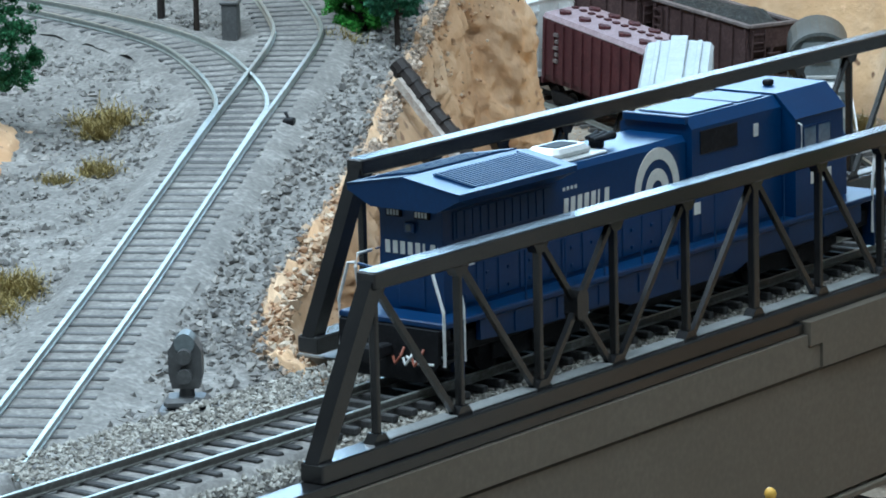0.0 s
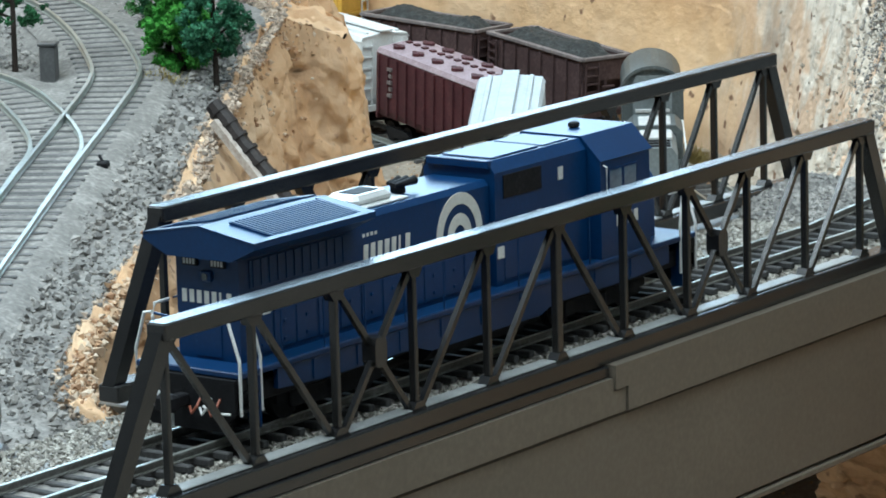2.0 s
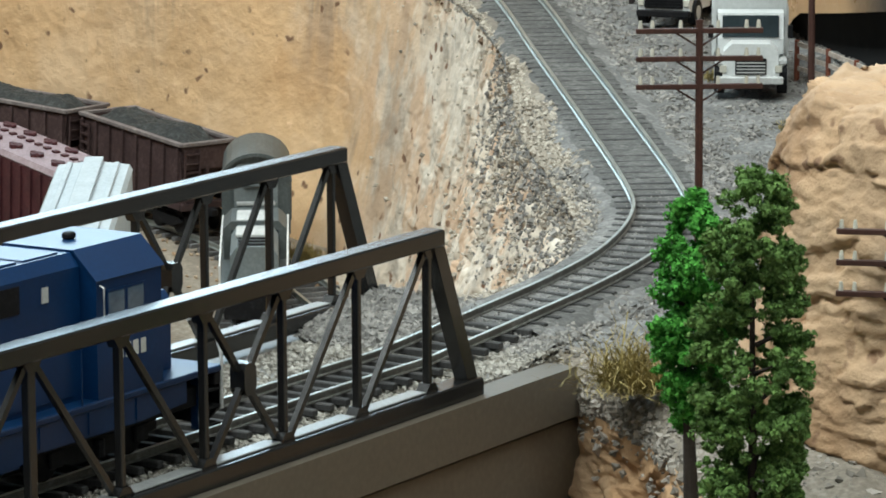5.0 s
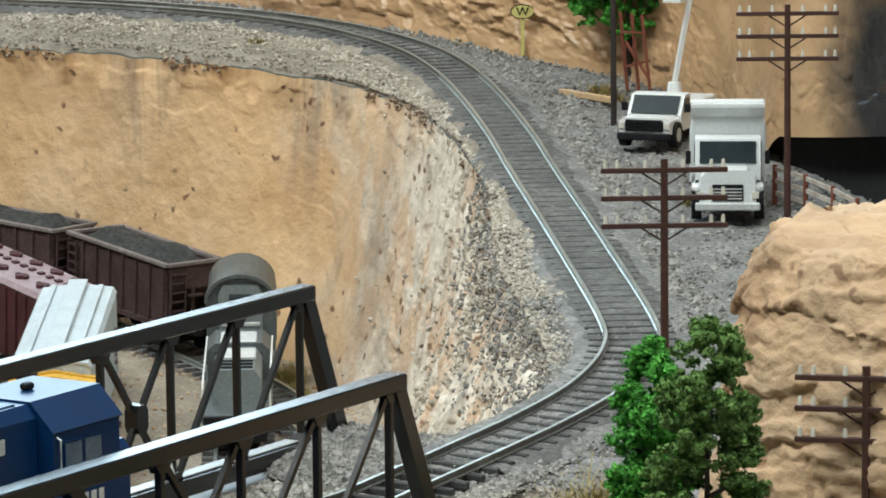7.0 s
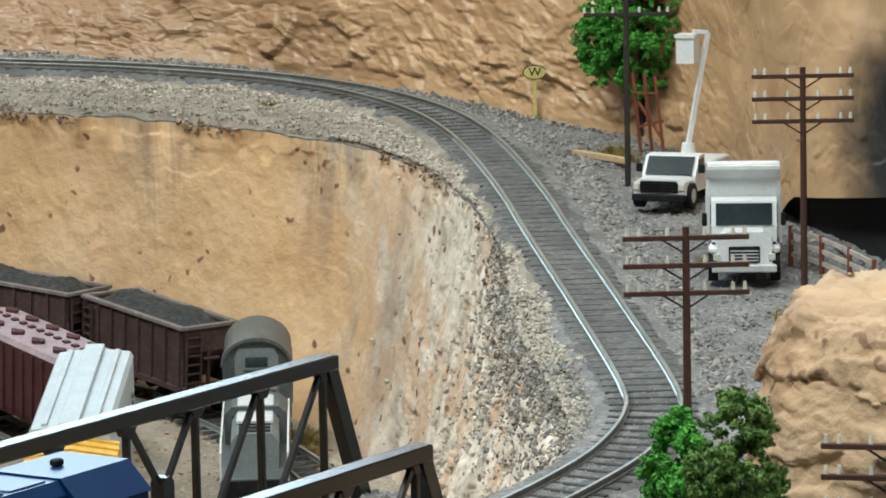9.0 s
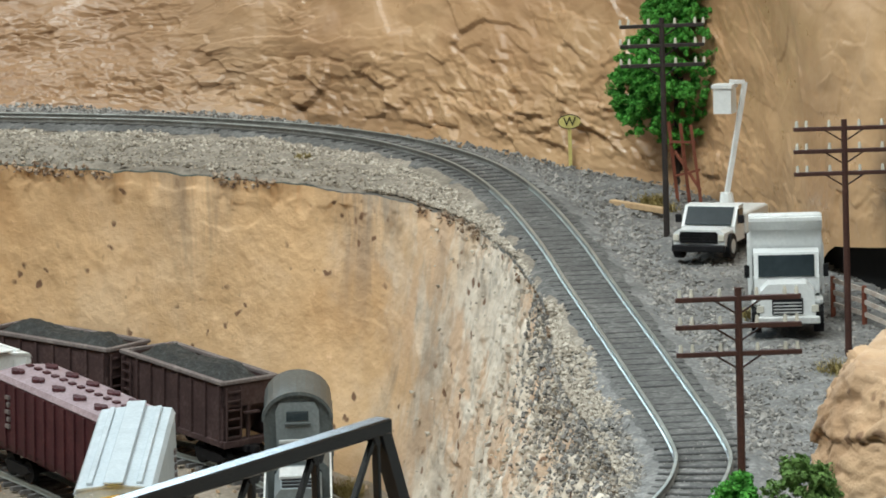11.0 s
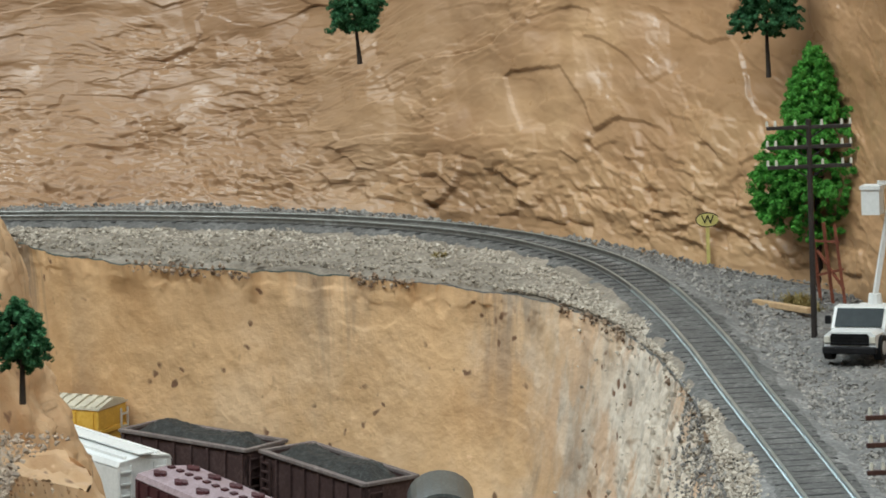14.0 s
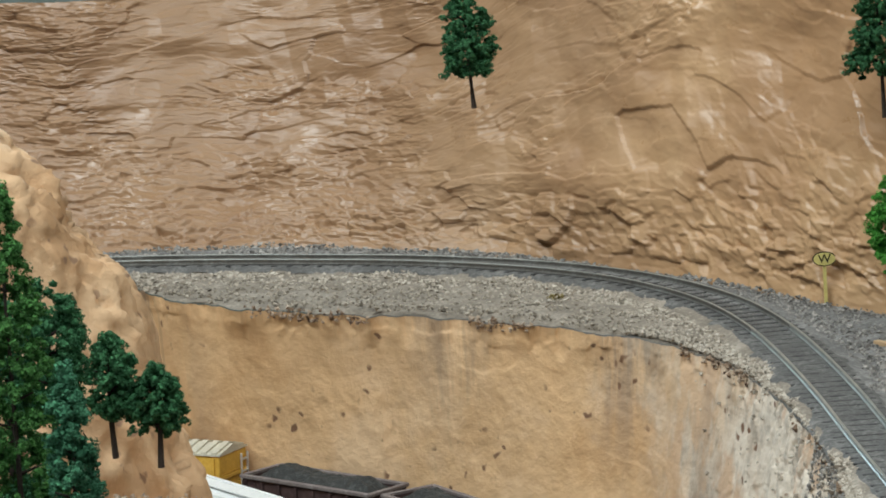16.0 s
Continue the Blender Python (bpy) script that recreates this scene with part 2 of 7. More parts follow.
def rock_material(name, base, dark, light, pit=(0.10, 0.055, 0.03), rubble=None, rubble_y=(0.30, 0.40), streak=0.45, rough=0.85, scale=14, coat=False, black_patch=None, far_brown=None, relief=0.45):
    """Painted plaster rock: mottled colour, weather streaks that run down, small dark pits, and grey rubble towards one end."""
    m = bpy.data.materials.new(name)
    m.use_nodes = True
    n, ln = m.node_tree.nodes, m.node_tree.links
    bsdf = n["Principled BSDF"]
    bsdf.inputs["Roughness"].default_value = rough
    bsdf.inputs["Specular IOR Level"].default_value = 0.5 if coat else 0.25
    tc = n.new("ShaderNodeTexCoord")

    def noise_at(sc, detail=5.0, stretch=(1, 1, 1), distort=0.0):
        mp = n.new("ShaderNodeMapping")
        mp.inputs["Scale"].default_value = stretch
        ln.new(tc.outputs["Object"], mp.inputs["Vector"])
        t = n.new("ShaderNodeTexNoise")
        t.inputs["Scale"].default_value, t.inputs["Detail"].default_value = sc, detail
        t.inputs["Roughness"].default_value, t.inputs["Distortion"].default_value = 0.62, distort
        ln.new(mp.outputs["Vector"], t.inputs["Vector"])
        return t.outputs["Fac"]

    def span(value, a, b):
        r = n.new("ShaderNodeMapRange")
        r.interpolation_type = "SMOOTHSTEP"
        r.inputs["From Min"].default_value, r.inputs["From Max"].default_value = a, b
        ln.new(value, r.inputs["Value"])
        return r.outputs["Result"]

    def mixed(fac, a, b):
        x = n.new("ShaderNodeMix")
        x.data_type = "RGBA"
        ln.new(fac, x.inputs[0])
        for sock, c in ((x.inputs[6], a), (x.inputs[7], b)):
            if isinstance(c, tuple):
                sock.default_value = rgb(*c)
            else:
                ln.new(c, sock)
        return x.outputs[2]

    coarse, fine = noise_at(scale), noise_at(scale * 12, 4.0)
    colour = mixed(span(coarse, 0.36, 0.52), dark, base)
    colour = mixed(span(coarse, 0.52, 0.70), colour, light)
    colour = mixed(span(fine, 0.60, 0.88), colour, tuple(min(1, v * 1.2) for v in light))
    if streak:
        run = n.new("ShaderNodeMath")
        run.operation = "MULTIPLY"
        run.inputs[1].default_value = streak
        zone = n.new("ShaderNodeMath")
        zone.operation = "MULTIPLY"
        ln.new(span(noise_at(7, 2.0, (1, 1, 0.3)), 0.42, 0.54), zone.inputs[0])
        ln.new(span(noise_at(38, 5.0, (1, 1, 0.16), 0.5), 0.45, 0.60), zone.inputs[1])
        ln.new(zone.outputs[0], run.inputs[0])
        colour = mixed(run.outputs[0], colour, (0.25, 0.19, 0.14))
    if rubble:
        sep = n.new("ShaderNodeSeparateXYZ")
        ln.new(tc.outputs["Object"], sep.inputs[0])
        wob = n.new("ShaderNodeMath")
        wob.operation = "MULTIPLY_ADD"
        wob.inputs[1].default_value = 0.22
        ln.new(noise_at(22, 6.0), wob.inputs[0])
        ln.new(sep.outputs["Y"], wob.inputs[2])
        stone = mixed(span(noise_at(85, 7.0, (1, 1, 0.8)), 0.34, 0.56), tuple(v * 0.72 for v in rubble), tuple(min(1, v * 1.25) for v in rubble))
        patch = mixed(span(noise_at(30, 7.0, (1.2, 1.2, 0.6)), 0.49, 0.60), stone, (0.64, 0.47, 0.33))
        colour = mixed(span(wob.outputs[0], rubble_y[0] + 0.08, rubble_y[1] + 0.08), patch, colour)
    vor = n.new("ShaderNodeTexVoronoi")
    vor.inputs["Scale"].default_value = 120
    bend = n.new("ShaderNodeTexNoise")
    bend.inputs["Scale"].default_value = 120
    ln.new(tc.outputs["Object"], bend.inputs["Vector"])
    warp = n.new("ShaderNodeVectorMath")
    warp.operation = "MULTIPLY_ADD"
    warp.inputs[1].default_value = (0.012, 0.012, 0.006)
    ln.new(bend.outputs["Color"], warp.inputs[0])
    ln.new(tc.outputs["Object"], warp.inputs[2])
    ln.new(warp.outputs[0], vor.inputs["Vector"])
    pits = n.new("ShaderNodeMath")
    pits.operation = "MULTIPLY"
    ln.new(span(vor.outputs["Distance"], 0.27, 0.15), pits.inputs[0])
    ln.new(span(noise_at(26, 3.0), 0.49, 0.56), pits.inputs[1])
    if not coat:
        colour = mixed(pits.outputs[0], colour, pit)
    # mixes to a darker brown as Y grows, with noise across the change
    if far_brown:
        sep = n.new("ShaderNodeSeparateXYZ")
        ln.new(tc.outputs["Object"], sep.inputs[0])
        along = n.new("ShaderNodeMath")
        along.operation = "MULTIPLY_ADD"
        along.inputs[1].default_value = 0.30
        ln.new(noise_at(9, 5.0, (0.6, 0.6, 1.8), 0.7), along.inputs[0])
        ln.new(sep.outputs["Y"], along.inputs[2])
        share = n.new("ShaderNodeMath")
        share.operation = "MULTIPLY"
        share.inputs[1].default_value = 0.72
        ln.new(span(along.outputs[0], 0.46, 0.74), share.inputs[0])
        colour = mixed(share.outputs[0], colour, far_brown)
    # near-black blend around one point, its edge broken up by noise
    if black_patch:
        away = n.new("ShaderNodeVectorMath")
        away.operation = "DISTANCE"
        away.inputs[1].default_value = black_patch
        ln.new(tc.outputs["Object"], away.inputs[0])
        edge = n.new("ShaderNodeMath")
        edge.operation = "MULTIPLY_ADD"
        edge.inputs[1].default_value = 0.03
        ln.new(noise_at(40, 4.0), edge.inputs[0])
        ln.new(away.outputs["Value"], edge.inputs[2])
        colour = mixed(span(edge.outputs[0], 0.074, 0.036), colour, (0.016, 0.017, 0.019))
    ln.new(colour, bsdf.inputs["Base Color"])
    b1 = n.new("ShaderNodeBump")
    b1.inputs["Strength"].default_value, b1.inputs["Distance"].default_value = relief, 0.004
    if coat:
        sheen = n.new("ShaderNodeMapRange")
        sheen.inputs["From Min"].default_value, sheen.inputs["From Max"].default_value = 0.35, 0.65
        sheen.inputs["To Min"].default_value, sheen.inputs["To Max"].default_value = rough - 0.07, rough + 0.2
        ln.new(noise_at(45, 4.0, (1, 1, 1.8)), sheen.inputs["Value"])
        ln.new(sheen.outputs["Result"], bsdf.inputs["Roughness"])
        mp = n.new("ShaderNodeMapping")
        mp.inputs["Scale"].default_value, mp.inputs["Rotation"].default_value = (0.6, 0.7, 1.5), (0.25, 0.15, 0)
        ln.new(tc.outputs["Object"], mp.inputs["Vector"])
        rid = n.new("ShaderNodeTexNoise")
        rid.noise_type = "RIDGED_MULTIFRACTAL"
        rid.inputs["Scale"].default_value, rid.inputs["Detail"].default_value, rid.inputs["Distortion"].default_value = 28, 5.0, 0.8
        ln.new(mp.outputs["Vector"], rid.inputs["Vector"])
        ln.new(rid.outputs["Fac"], b1.inputs["Height"])
        b1.inputs["Strength"].default_value, b1.inputs["Distance"].default_value = 0.55, 0.003
        swirl = n.new("ShaderNodeTexNoise")
        swirl.inputs["Scale"].default_value = 14
        ln.new(tc.outputs["Object"], swirl.inputs["Vector"])
        drift = n.new("ShaderNodeVectorMath")
        drift.operation = "MULTIPLY_ADD"
        drift.inputs[1].default_value = (0.07, 0.07, 0.07)
        ln.new(swirl.outputs["Color"], drift.inputs[0])
        ln.new(mp.outputs["Vector"], drift.inputs[2])
        pats = n.new("ShaderNodeTexVoronoi")
        pats.inputs["Scale"].default_value = 24
        ln.new(drift.outputs[0], pats.inputs["Vector"])
        b3 = n.new("ShaderNodeBump")
        b3.inputs["Strength"].default_value, b3.inputs["Distance"].default_value = 0.3, 0.003
        ln.new(pats.outputs["Distance"], b3.inputs["Height"])
        ln.new(b3.outputs["Normal"], b1.inputs["Normal"])
    else:
        ln.new(noise_at(scale * 3, 8.0), b1.inputs["Height"])
    b2 = n.new("ShaderNodeBump")
    b2.inputs["Strength"].default_value, b2.inputs["Distance"].default_value = 0.3, 0.001
    ln.new(fine, b2.inputs["Height"])
    ln.new(b1.outputs["Normal"], b2.inputs["Normal"])
    ln.new(b2.outputs["Normal"], bsdf.inputs["Normal"])
    return m


M["cliff"] = rock_material("orange_cliff_plaster", (0.66, 0.44, 0.24), (0.58, 0.365, 0.185), (0.72, 0.51, 0.31), pit=(0.20, 0.115, 0.07), rubble=(0.61, 0.55, 0.465), rubble_y=(0.285, 0.42), streak=0.8)
M["orange_rock"] = rock_material("orange_bank_plaster", (0.63, 0.425, 0.25), (0.50, 0.31, 0.165), (0.71, 0.53, 0.35), pit=(0.32, 0.20, 0.125), streak=0.3, scale=20)
M["hump_rock"] = rock_material("pinkish_tan_plaster", (0.54, 0.365, 0.22), (0.42, 0.265, 0.15), (0.63, 0.465, 0.315), pit=(0.25, 0.15, 0.09), streak=0.2, scale=16, relief=0.6)
M["wall_rock"] = rock_material("tan_hillside_plaster", (0.55, 0.355, 0.19), (0.41, 0.245, 0.125), (0.65, 0.455, 0.28), streak=0.0, rough=0.33, scale=5, coat=True, black_patch=(0.706, 0.048, 0.032), far_brown=(0.24, 0.142, 0.08))


# ---------------------------------------------------------------- mesh helpers (all lengths in millimetres)
class Geo:
    def __init__(self):
        self.v, self.f = [], []

    def add(self, verts, faces):
        k = len(self.v)
        self.v += [tuple(p) for p in verts]
        self.f += [tuple(k + i for i in face) for face in faces]
        return self

    def box(self, x0, x1, y0, y1, z0, z1, c=0.0):
        """A block; c cuts its upright and level edges at 45 degrees."""
        if c <= 0:
            p = [(x, y, z) for z in (z0, z1) for x, y in ((x0, y0), (x1, y0), (x1, y1), (x0, y1))]
            return self.add(p, [(3, 2, 1, 0), (4, 5, 6, 7), (0, 1, 5, 4), (1, 2, 6, 5), (2, 3, 7, 6), (3, 0, 4, 7)])
        rings = []
        for z, d in ((z0, c), (z0 + c, 0), (z1 - c, 0), (z1, c)):
            a0, a1, b0, b1 = x0 + d, x1 - d, y0 + d, y1 - d
            rings.append([(a0 + c, b0, z), (a1 - c, b0, z), (a1, b0 + c, z), (a1, b1 - c, z), (a1 - c, b1, z), (a0 + c, b1, z), (a0, b1 - c, z), (a0, b0 + c, z)])
        return self.loft(rings)

    def loft(self, rings, close=True, caps=True):
        n = len(rings[0])
        p = [q for r in rings for q in r]
        f = []
        for i in range(len(rings) - 1):
            for j in range(n if close else n - 1):
                k = (j + 1) % n
                f.append((i * n + j, i * n + k, (i + 1) * n + k, (i + 1) * n + j))
        if caps and close:
            f.append(tuple(range(n - 1, -1, -1)))
            f.append(tuple((len(rings) - 1) * n + j for j in range(n)))
        return self.add(p, f)

    def prism(self, profile, a, b, axis="x"):
        """A closed outline swept along an axis. For x the outline is (y, z), for y (x, z), for z (x, y)."""
        place = {"x": lambda s, p: (s, p[0], p[1]), "y": lambda s, p: (p[0], s, p[1]), "z": lambda s, p: (p[0], p[1], s)}[axis]
        return self.loft([[place(s, p) for p in profile] for s in (a, b)])

    def tube(self, path, r, seg=8, r1=None):
        path = [Vector(p) for p in path]
        rings = []
        for i, p in enumerate(path):
            d = (path[min(i + 1, len(path) - 1)] - path[max(i - 1, 0)]).normalized()
            side = d.cross(Vector((0, 0, 1)))
            side = Vector((1, 0, 0)) if side.length < 1e-4 else side.normalized()
            up = side.cross(d)
            s = r if r1 is None else r + (r1 - r) * i / (len(path) - 1)
            rings.append([tuple(p + s * (math.cos(t) * side + math.sin(t) * up)) for t in (2 * math.pi * k / seg for k in range(seg))])
        return self.loft(rings)

    def bar(self, a, b, w, h):
        """A square-section bar from a to b, w across and h high."""
        a, b = Vector(a), Vector(b)
        d = (b - a).normalized()
        side = d.cross(Vector((0, 0, 1)))
        side = Vector((0, 1, 0)) if side.length < 1e-3 else side.normalized()
        up = side.cross(d)
        return self.loft([[tuple(q + x * w / 2 * side + y * h / 2 * up) for x, y in ((-1, -1), (1, -1), (1, 1), (-1, 1))] for q in (a, b)])

    def grid(self, rows):
        n = len(rows[0])
        f = [(i * n + j, i * n + j + 1, (i + 1) * n + j + 1, (i + 1) * n + j) for i in range(len(rows) - 1) for j in range(n - 1)]
        return self.add([p for r in rows for p in r], f)

    def blob(self, c, r, seed, sub=1, squash=1.0, rough=0.35):
        bm = bmesh.new()
        bmesh.ops.create_icosphere(bm, subdivisions=sub, radius=1.0)
        rnd = random.Random(seed)
        off = Vector((rnd.random() * 50, rnd.random() * 50, rnd.random() * 50))
        p = []
        for v in bm.verts:
            k = r * (1 + rough * (noise.noise(v.co * 1.7 + off) * 1.6))
            p.append((c[0] + v.co.x * k, c[1] + v.co.y * k, c[2] + v.co.z * k * squash))
        f = [tuple(v.index for v in face.verts) for face in bm.faces]
        bm.free()
        return self.add(p, f)

    def mesh(self, name, smooth=False, fix=True):
        me = bpy.data.meshes.new(name)
        me.from_pydata([(x * MM, y * MM, z * MM) for x, y, z in self.v], [], self.f)
        if fix:
            bm = bmesh.new()
            bm.from_mesh(me)
            bmesh.ops.recalc_face_normals(bm, faces=bm.faces)
            bm.to_mesh(me)
            bm.free()
        if smooth:
            me.polygons.foreach_set("use_smooth", [True] * len(me.polygons))
        me.update()
        return me


def part(name, geo, mat, parent=None, label="", smooth=False, fix=True):
    me = geo.mesh(name, smooth, fix) if isinstance(geo, Geo) else geo
    if not me.materials:
        me.materials.append(M[mat])
    ob = new(name, me)
    if parent is not None:
        ob.parent = parent
    if label:
        tagged(ob, label)
    return ob


def thing(name, label, category, at=(0, 0, 0), turn=0.0, group="", kind="", tilt=0.0, scale=1.0):
    ob = new(name)
    ob.empty_display_size = 0.01
    ob.matrix_basis = pose(at[0] * MM, at[1] * MM, at[2] * MM, 0, tilt, turn)
    if scale != 1.0:
        ob.scale = (scale,) * 3
    return tagged(ob, label, category, group, kind)


def fbm(x, y, z, scale, octaves=4):
    return noise.fractal(Vector((x, y, z)) * scale, 1.0, 2.0, octaves)


def depth_of(x, y):
    return (x + 500) * 0.839 + (y + 490) * 0.545


def z_track(x, y):
    return -42 + max(0.0, depth_of(x, y) - 1000) * 0.094


def z_left(x, y):
    return -50 + (depth_of(x, y) - 735) * 0.105


def z_valley(x, y):
    return -105 + (depth_of(x, y) - 1520) * 0.094


def spline(points, step):
    """Catmull-Rom through the points, resampled about every step."""
    pts = [Vector(p) for p in points]
    pts = [2 * pts[0] - pts[1]] + pts + [2 * pts[-1] - pts[-2]]
    dense = []
    for i in range(1, len(pts) - 2):
        for k in range(24):
            t = k / 24
            a, b, c, d = pts[i - 1:i + 3]
            dense.append(0.5 * (2 * b + (c - a) * t + (2 * a - 5 * b + 4 * c - d) * t * t + (3 * b - a - 3 * c + d) * t ** 3))
    dense.append(pts[-2])
    out, left = [dense[0]], step
    for a, b in zip(dense, dense[1:]):
        length = (b - a).length
        while left <= length:
            out.append(a + (b - a) * (left / length))
            left += step
        left -= length
    return out


# ---------------------------------------------------------------- ground and rock
def resample(points, n):
    path = spline([(*p, 0) if len(p) == 2 else p for p in points], 0.8)
    return [path[round(i * (len(path) - 1) / (n - 1))] for i in range(n)]


def ruled(edge_a, edge_b, nu, nv, shape):
    """Grid between two polylines; shape(u, v, point) returns the finished point."""
    a, b = resample(edge_a, nu), resample(edge_b, nu)
    return [[tuple(shape(i / (nu - 1), j / (nv - 1), a[i].lerp(b[i], j / (nv - 1)))) for j in range(nv)] for i in range(nu)]


def field(f, nu, nv, cu=110, cv=50):
    """f(u, v) on a coarse grid, spread evenly over nu by nv points."""
    coarse = np.array([[f(i / (cu - 1), j / (cv - 1)) for j in range(cv)] for i in range(cu)])
    a, b = np.linspace(0, cu - 1.001, nu), np.linspace(0, cv - 1.001, nv)
    i, j = a.astype(int), b.astype(int)
    fa, fb = (a - i)[:, None], (b - j)[None, :]
    if coarse.ndim == 3:
        fa, fb = fa[..., None], fb[..., None]
    low = coarse[i][:, j] * (1 - fb) + coarse[i][:, j + 1] * fb
    return low * (1 - fa) + (coarse[i + 1][:, j] * (1 - fb) + coarse[i + 1][:, j + 1] * fb) * fa


def strokes(a, b, seed, tilt=(0.5, 0.8), droop=0.0, step=0.7):
    """Trowel strokes of plaster: uneven tilted plates, one for each cell of the warped plane (a, b), of height about -1 to 1."""
    table = np.random.RandomState(seed).random_sample((61, 67, 5))
    ia, ib = np.floor(a).astype(int), np.floor(b).astype(int)
    best, out = np.full(a.shape, 9.0), np.zeros(a.shape)
    for di in (-1, 0, 1):
        for dj in (-1, 0, 1):
            r = table[(ia + di) % 61, (ib + dj) % 67]
            da, db = a - (ia + di + 0.15 + 0.7 * r[..., 0]), b - (ib + dj + 0.15 + 0.7 * r[..., 1])
            d = da * da + db * db
            h = (2 * r[..., 2] - 1) * step + tilt[0] * (2 * r[..., 3] - 1) * da + (tilt[1] * (2 * r[..., 4] - 1) - droop) * db
            near = d < best
            best, out = np.where(near, d, best), np.where(near, h, out)
    return out


def sheet(name, points, mat, label, category):
    """A surface from a grid of points, in millimetres."""
    nu, nv = points.shape[:2]
    k = np.arange(nu * nv).reshape(nu, nv)
    faces = np.stack([k[:-1, :-1], k[:-1, 1:], k[1:, 1:], k[1:, :-1]], -1).reshape(-1, 4)
    me = bpy.data.meshes.new(name)
    me.from_pydata((points.reshape(-1, 3) * MM).tolist(), [], faces.tolist())
    me.polygons.foreach_set("use_smooth", [True] * len(me.polygons))
    me.update()
    return tagged(part(name, me, mat), label, category, kind="structure")


def relief(points, push):
    """Move a grid of points along its own normals."""
    du, dv = np.gradient(points, axis=0), np.gradient(points, axis=1)
    n = np.cross(du, dv)
    n /= np.linalg.norm(n, axis=2, keepdims=True) + 1e-9
    return points + n * push[..., None]


def smooth_step(x, a, b):
    k = np.clip((x - a) / (b - a), 0, 1)
    return k * k * (3 - 2 * k)


INNER = [(384, 66), (418, 51), (445, 44), (473, 46), (503, 62), (548, 98), (600, 140), (680, 192), (735, 237), (780, 282), (806, 322), (818, 350), (823, 405), (818, 460), (809, 512), (806, 580), (822, 631), (790, 720), (730, 800)]
OUTER = [(390, -20), (402, -70), (440, -100), (500, -90), (580, -50), (650, -5), (715, 40), (775, 85), (820, 140), (840, 190), (878, 246), (902, 330), (915, 385), (926, 450), (928, 526), (910, 608), (870, 668), (835, 750), (790, 850)]
FOOT = [(384, 110), (430, 110), (470, 112), (505, 125), (545, 150), (590, 185), (640, 215), (695, 240), (740, 275), (775, 318), (798, 355), (806, 385), (816, 425), (820, 470), (817, 520), (817, 580), (826, 635), (790, 700), (730, 770)]


MAIN = [(-320, 31), (-200, 31), (0, 31), (200, 31), (330, 30.5), (400, 28), (441, 27), (478, 30), (515, 41), (546, 60), (621, 120), (703, 187), (755, 229), (807, 274), (842, 308), (868, 340), (886, 374), (897, 410), (900, 456), (893, 510), (878, 562), (860, 612), (838, 660), (800, 730), (760, 790)]
MAIN_PATH = spline([(*p, 0) for p in MAIN], 6.0)
BRANCH = [(-320, -60), (-150, 28), (-30, 95), (80, 156), (156, 199.5), (226, 239.5), (283, 271), (328, 297), (350, 316), (384, 356), (411, 400), (425, 450)]
SIDING = [(190, 219.5), (226, 240.5), (255, 259), (282, 291), (305, 331), (316, 382), (318, 440), (310, 500)]
BRANCH_PATH = spline([(*p, 0) for p in BRANCH], 6.0) + spline([(*p, 0) for p in SIDING], 6.0)


def gap_to(path, x, y):
    return math.sqrt(min((p.x - x) ** 2 + (p.y - y) ** 2 for p in path))


def bed(path, x, y):
    """1 on the track bed, 0 away from it."""
    return max(0.0, min(1.0, (22 - gap_to(path, x, y)) / 6))


def ragged(p):
    k = 4.5 * fbm(p.x, p.y, 1, 0.05) + 4.0 * fbm(p.x, p.y, 4, 0.14)
    return Vector((p.x + 0.8 * k, p.y + 0.5 * k, 0))


def shelf(u, v, p):
    p = p.lerp(ragged(p), max(0.0, 1 - v * 5))
    edge = min(1, min(v, 1 - v) * 8)
    z = z_track(p.x, p.y) - 1.9 + edge * (1.6 * fbm(p.x, p.y, 0, 0.03) + 0.9 * fbm(p.x, p.y, 3, 0.12))
    b = bed(MAIN_PATH, p.x, p.y)
    z = z + (z_track(p.x, p.y) - 0.75 + 0.3 * fbm(p.x, p.y, 7, 0.3, 2) - z) * b
    return p.x, p.y, z - (1 - edge) * 2 * (1 - b) - 5 * max(0.0, 1 - u / 0.02)


lines = list(zip(resample(INNER, 340), resample(OUTER, 340)))
shares = []
for p, q in lines:
    shares.append(min((gap_to(MAIN_PATH, *p.lerp(q, k / 40).xy), k / 40) for k in range(41))[1])
inner = [[shelf(i / 339, s * k / 39, p.lerp(q, s * k / 39)) for k in range(40)] for i, ((p, q), s) in enumerate(zip(lines, shares))]
outer = [[shelf(i / 339, s + (1 - s) * k / 49, p.lerp(q, s + (1 - s) * k / 49)) for k in range(50)] for i, ((p, q), s) in enumerate(zip(lines, shares))]
tagged(part("ground_shelf", Geo().grid(inner[95:]), "brown_gravel", smooth=True), "brown-grey gravel shelf beside the main line", "ground", kind="structure")
tagged(part("ballast_shoulder", Geo().grid(inner[:96]), "grey_gravel", smooth=True), "dark grey gravel shoulder along the near curve", "ground", kind="structure")
tagged(part("ground_verge", Geo().grid(outer), "grey_gravel", smooth=True), "dark grey gravel verge below the hillside", "ground", kind="structure")


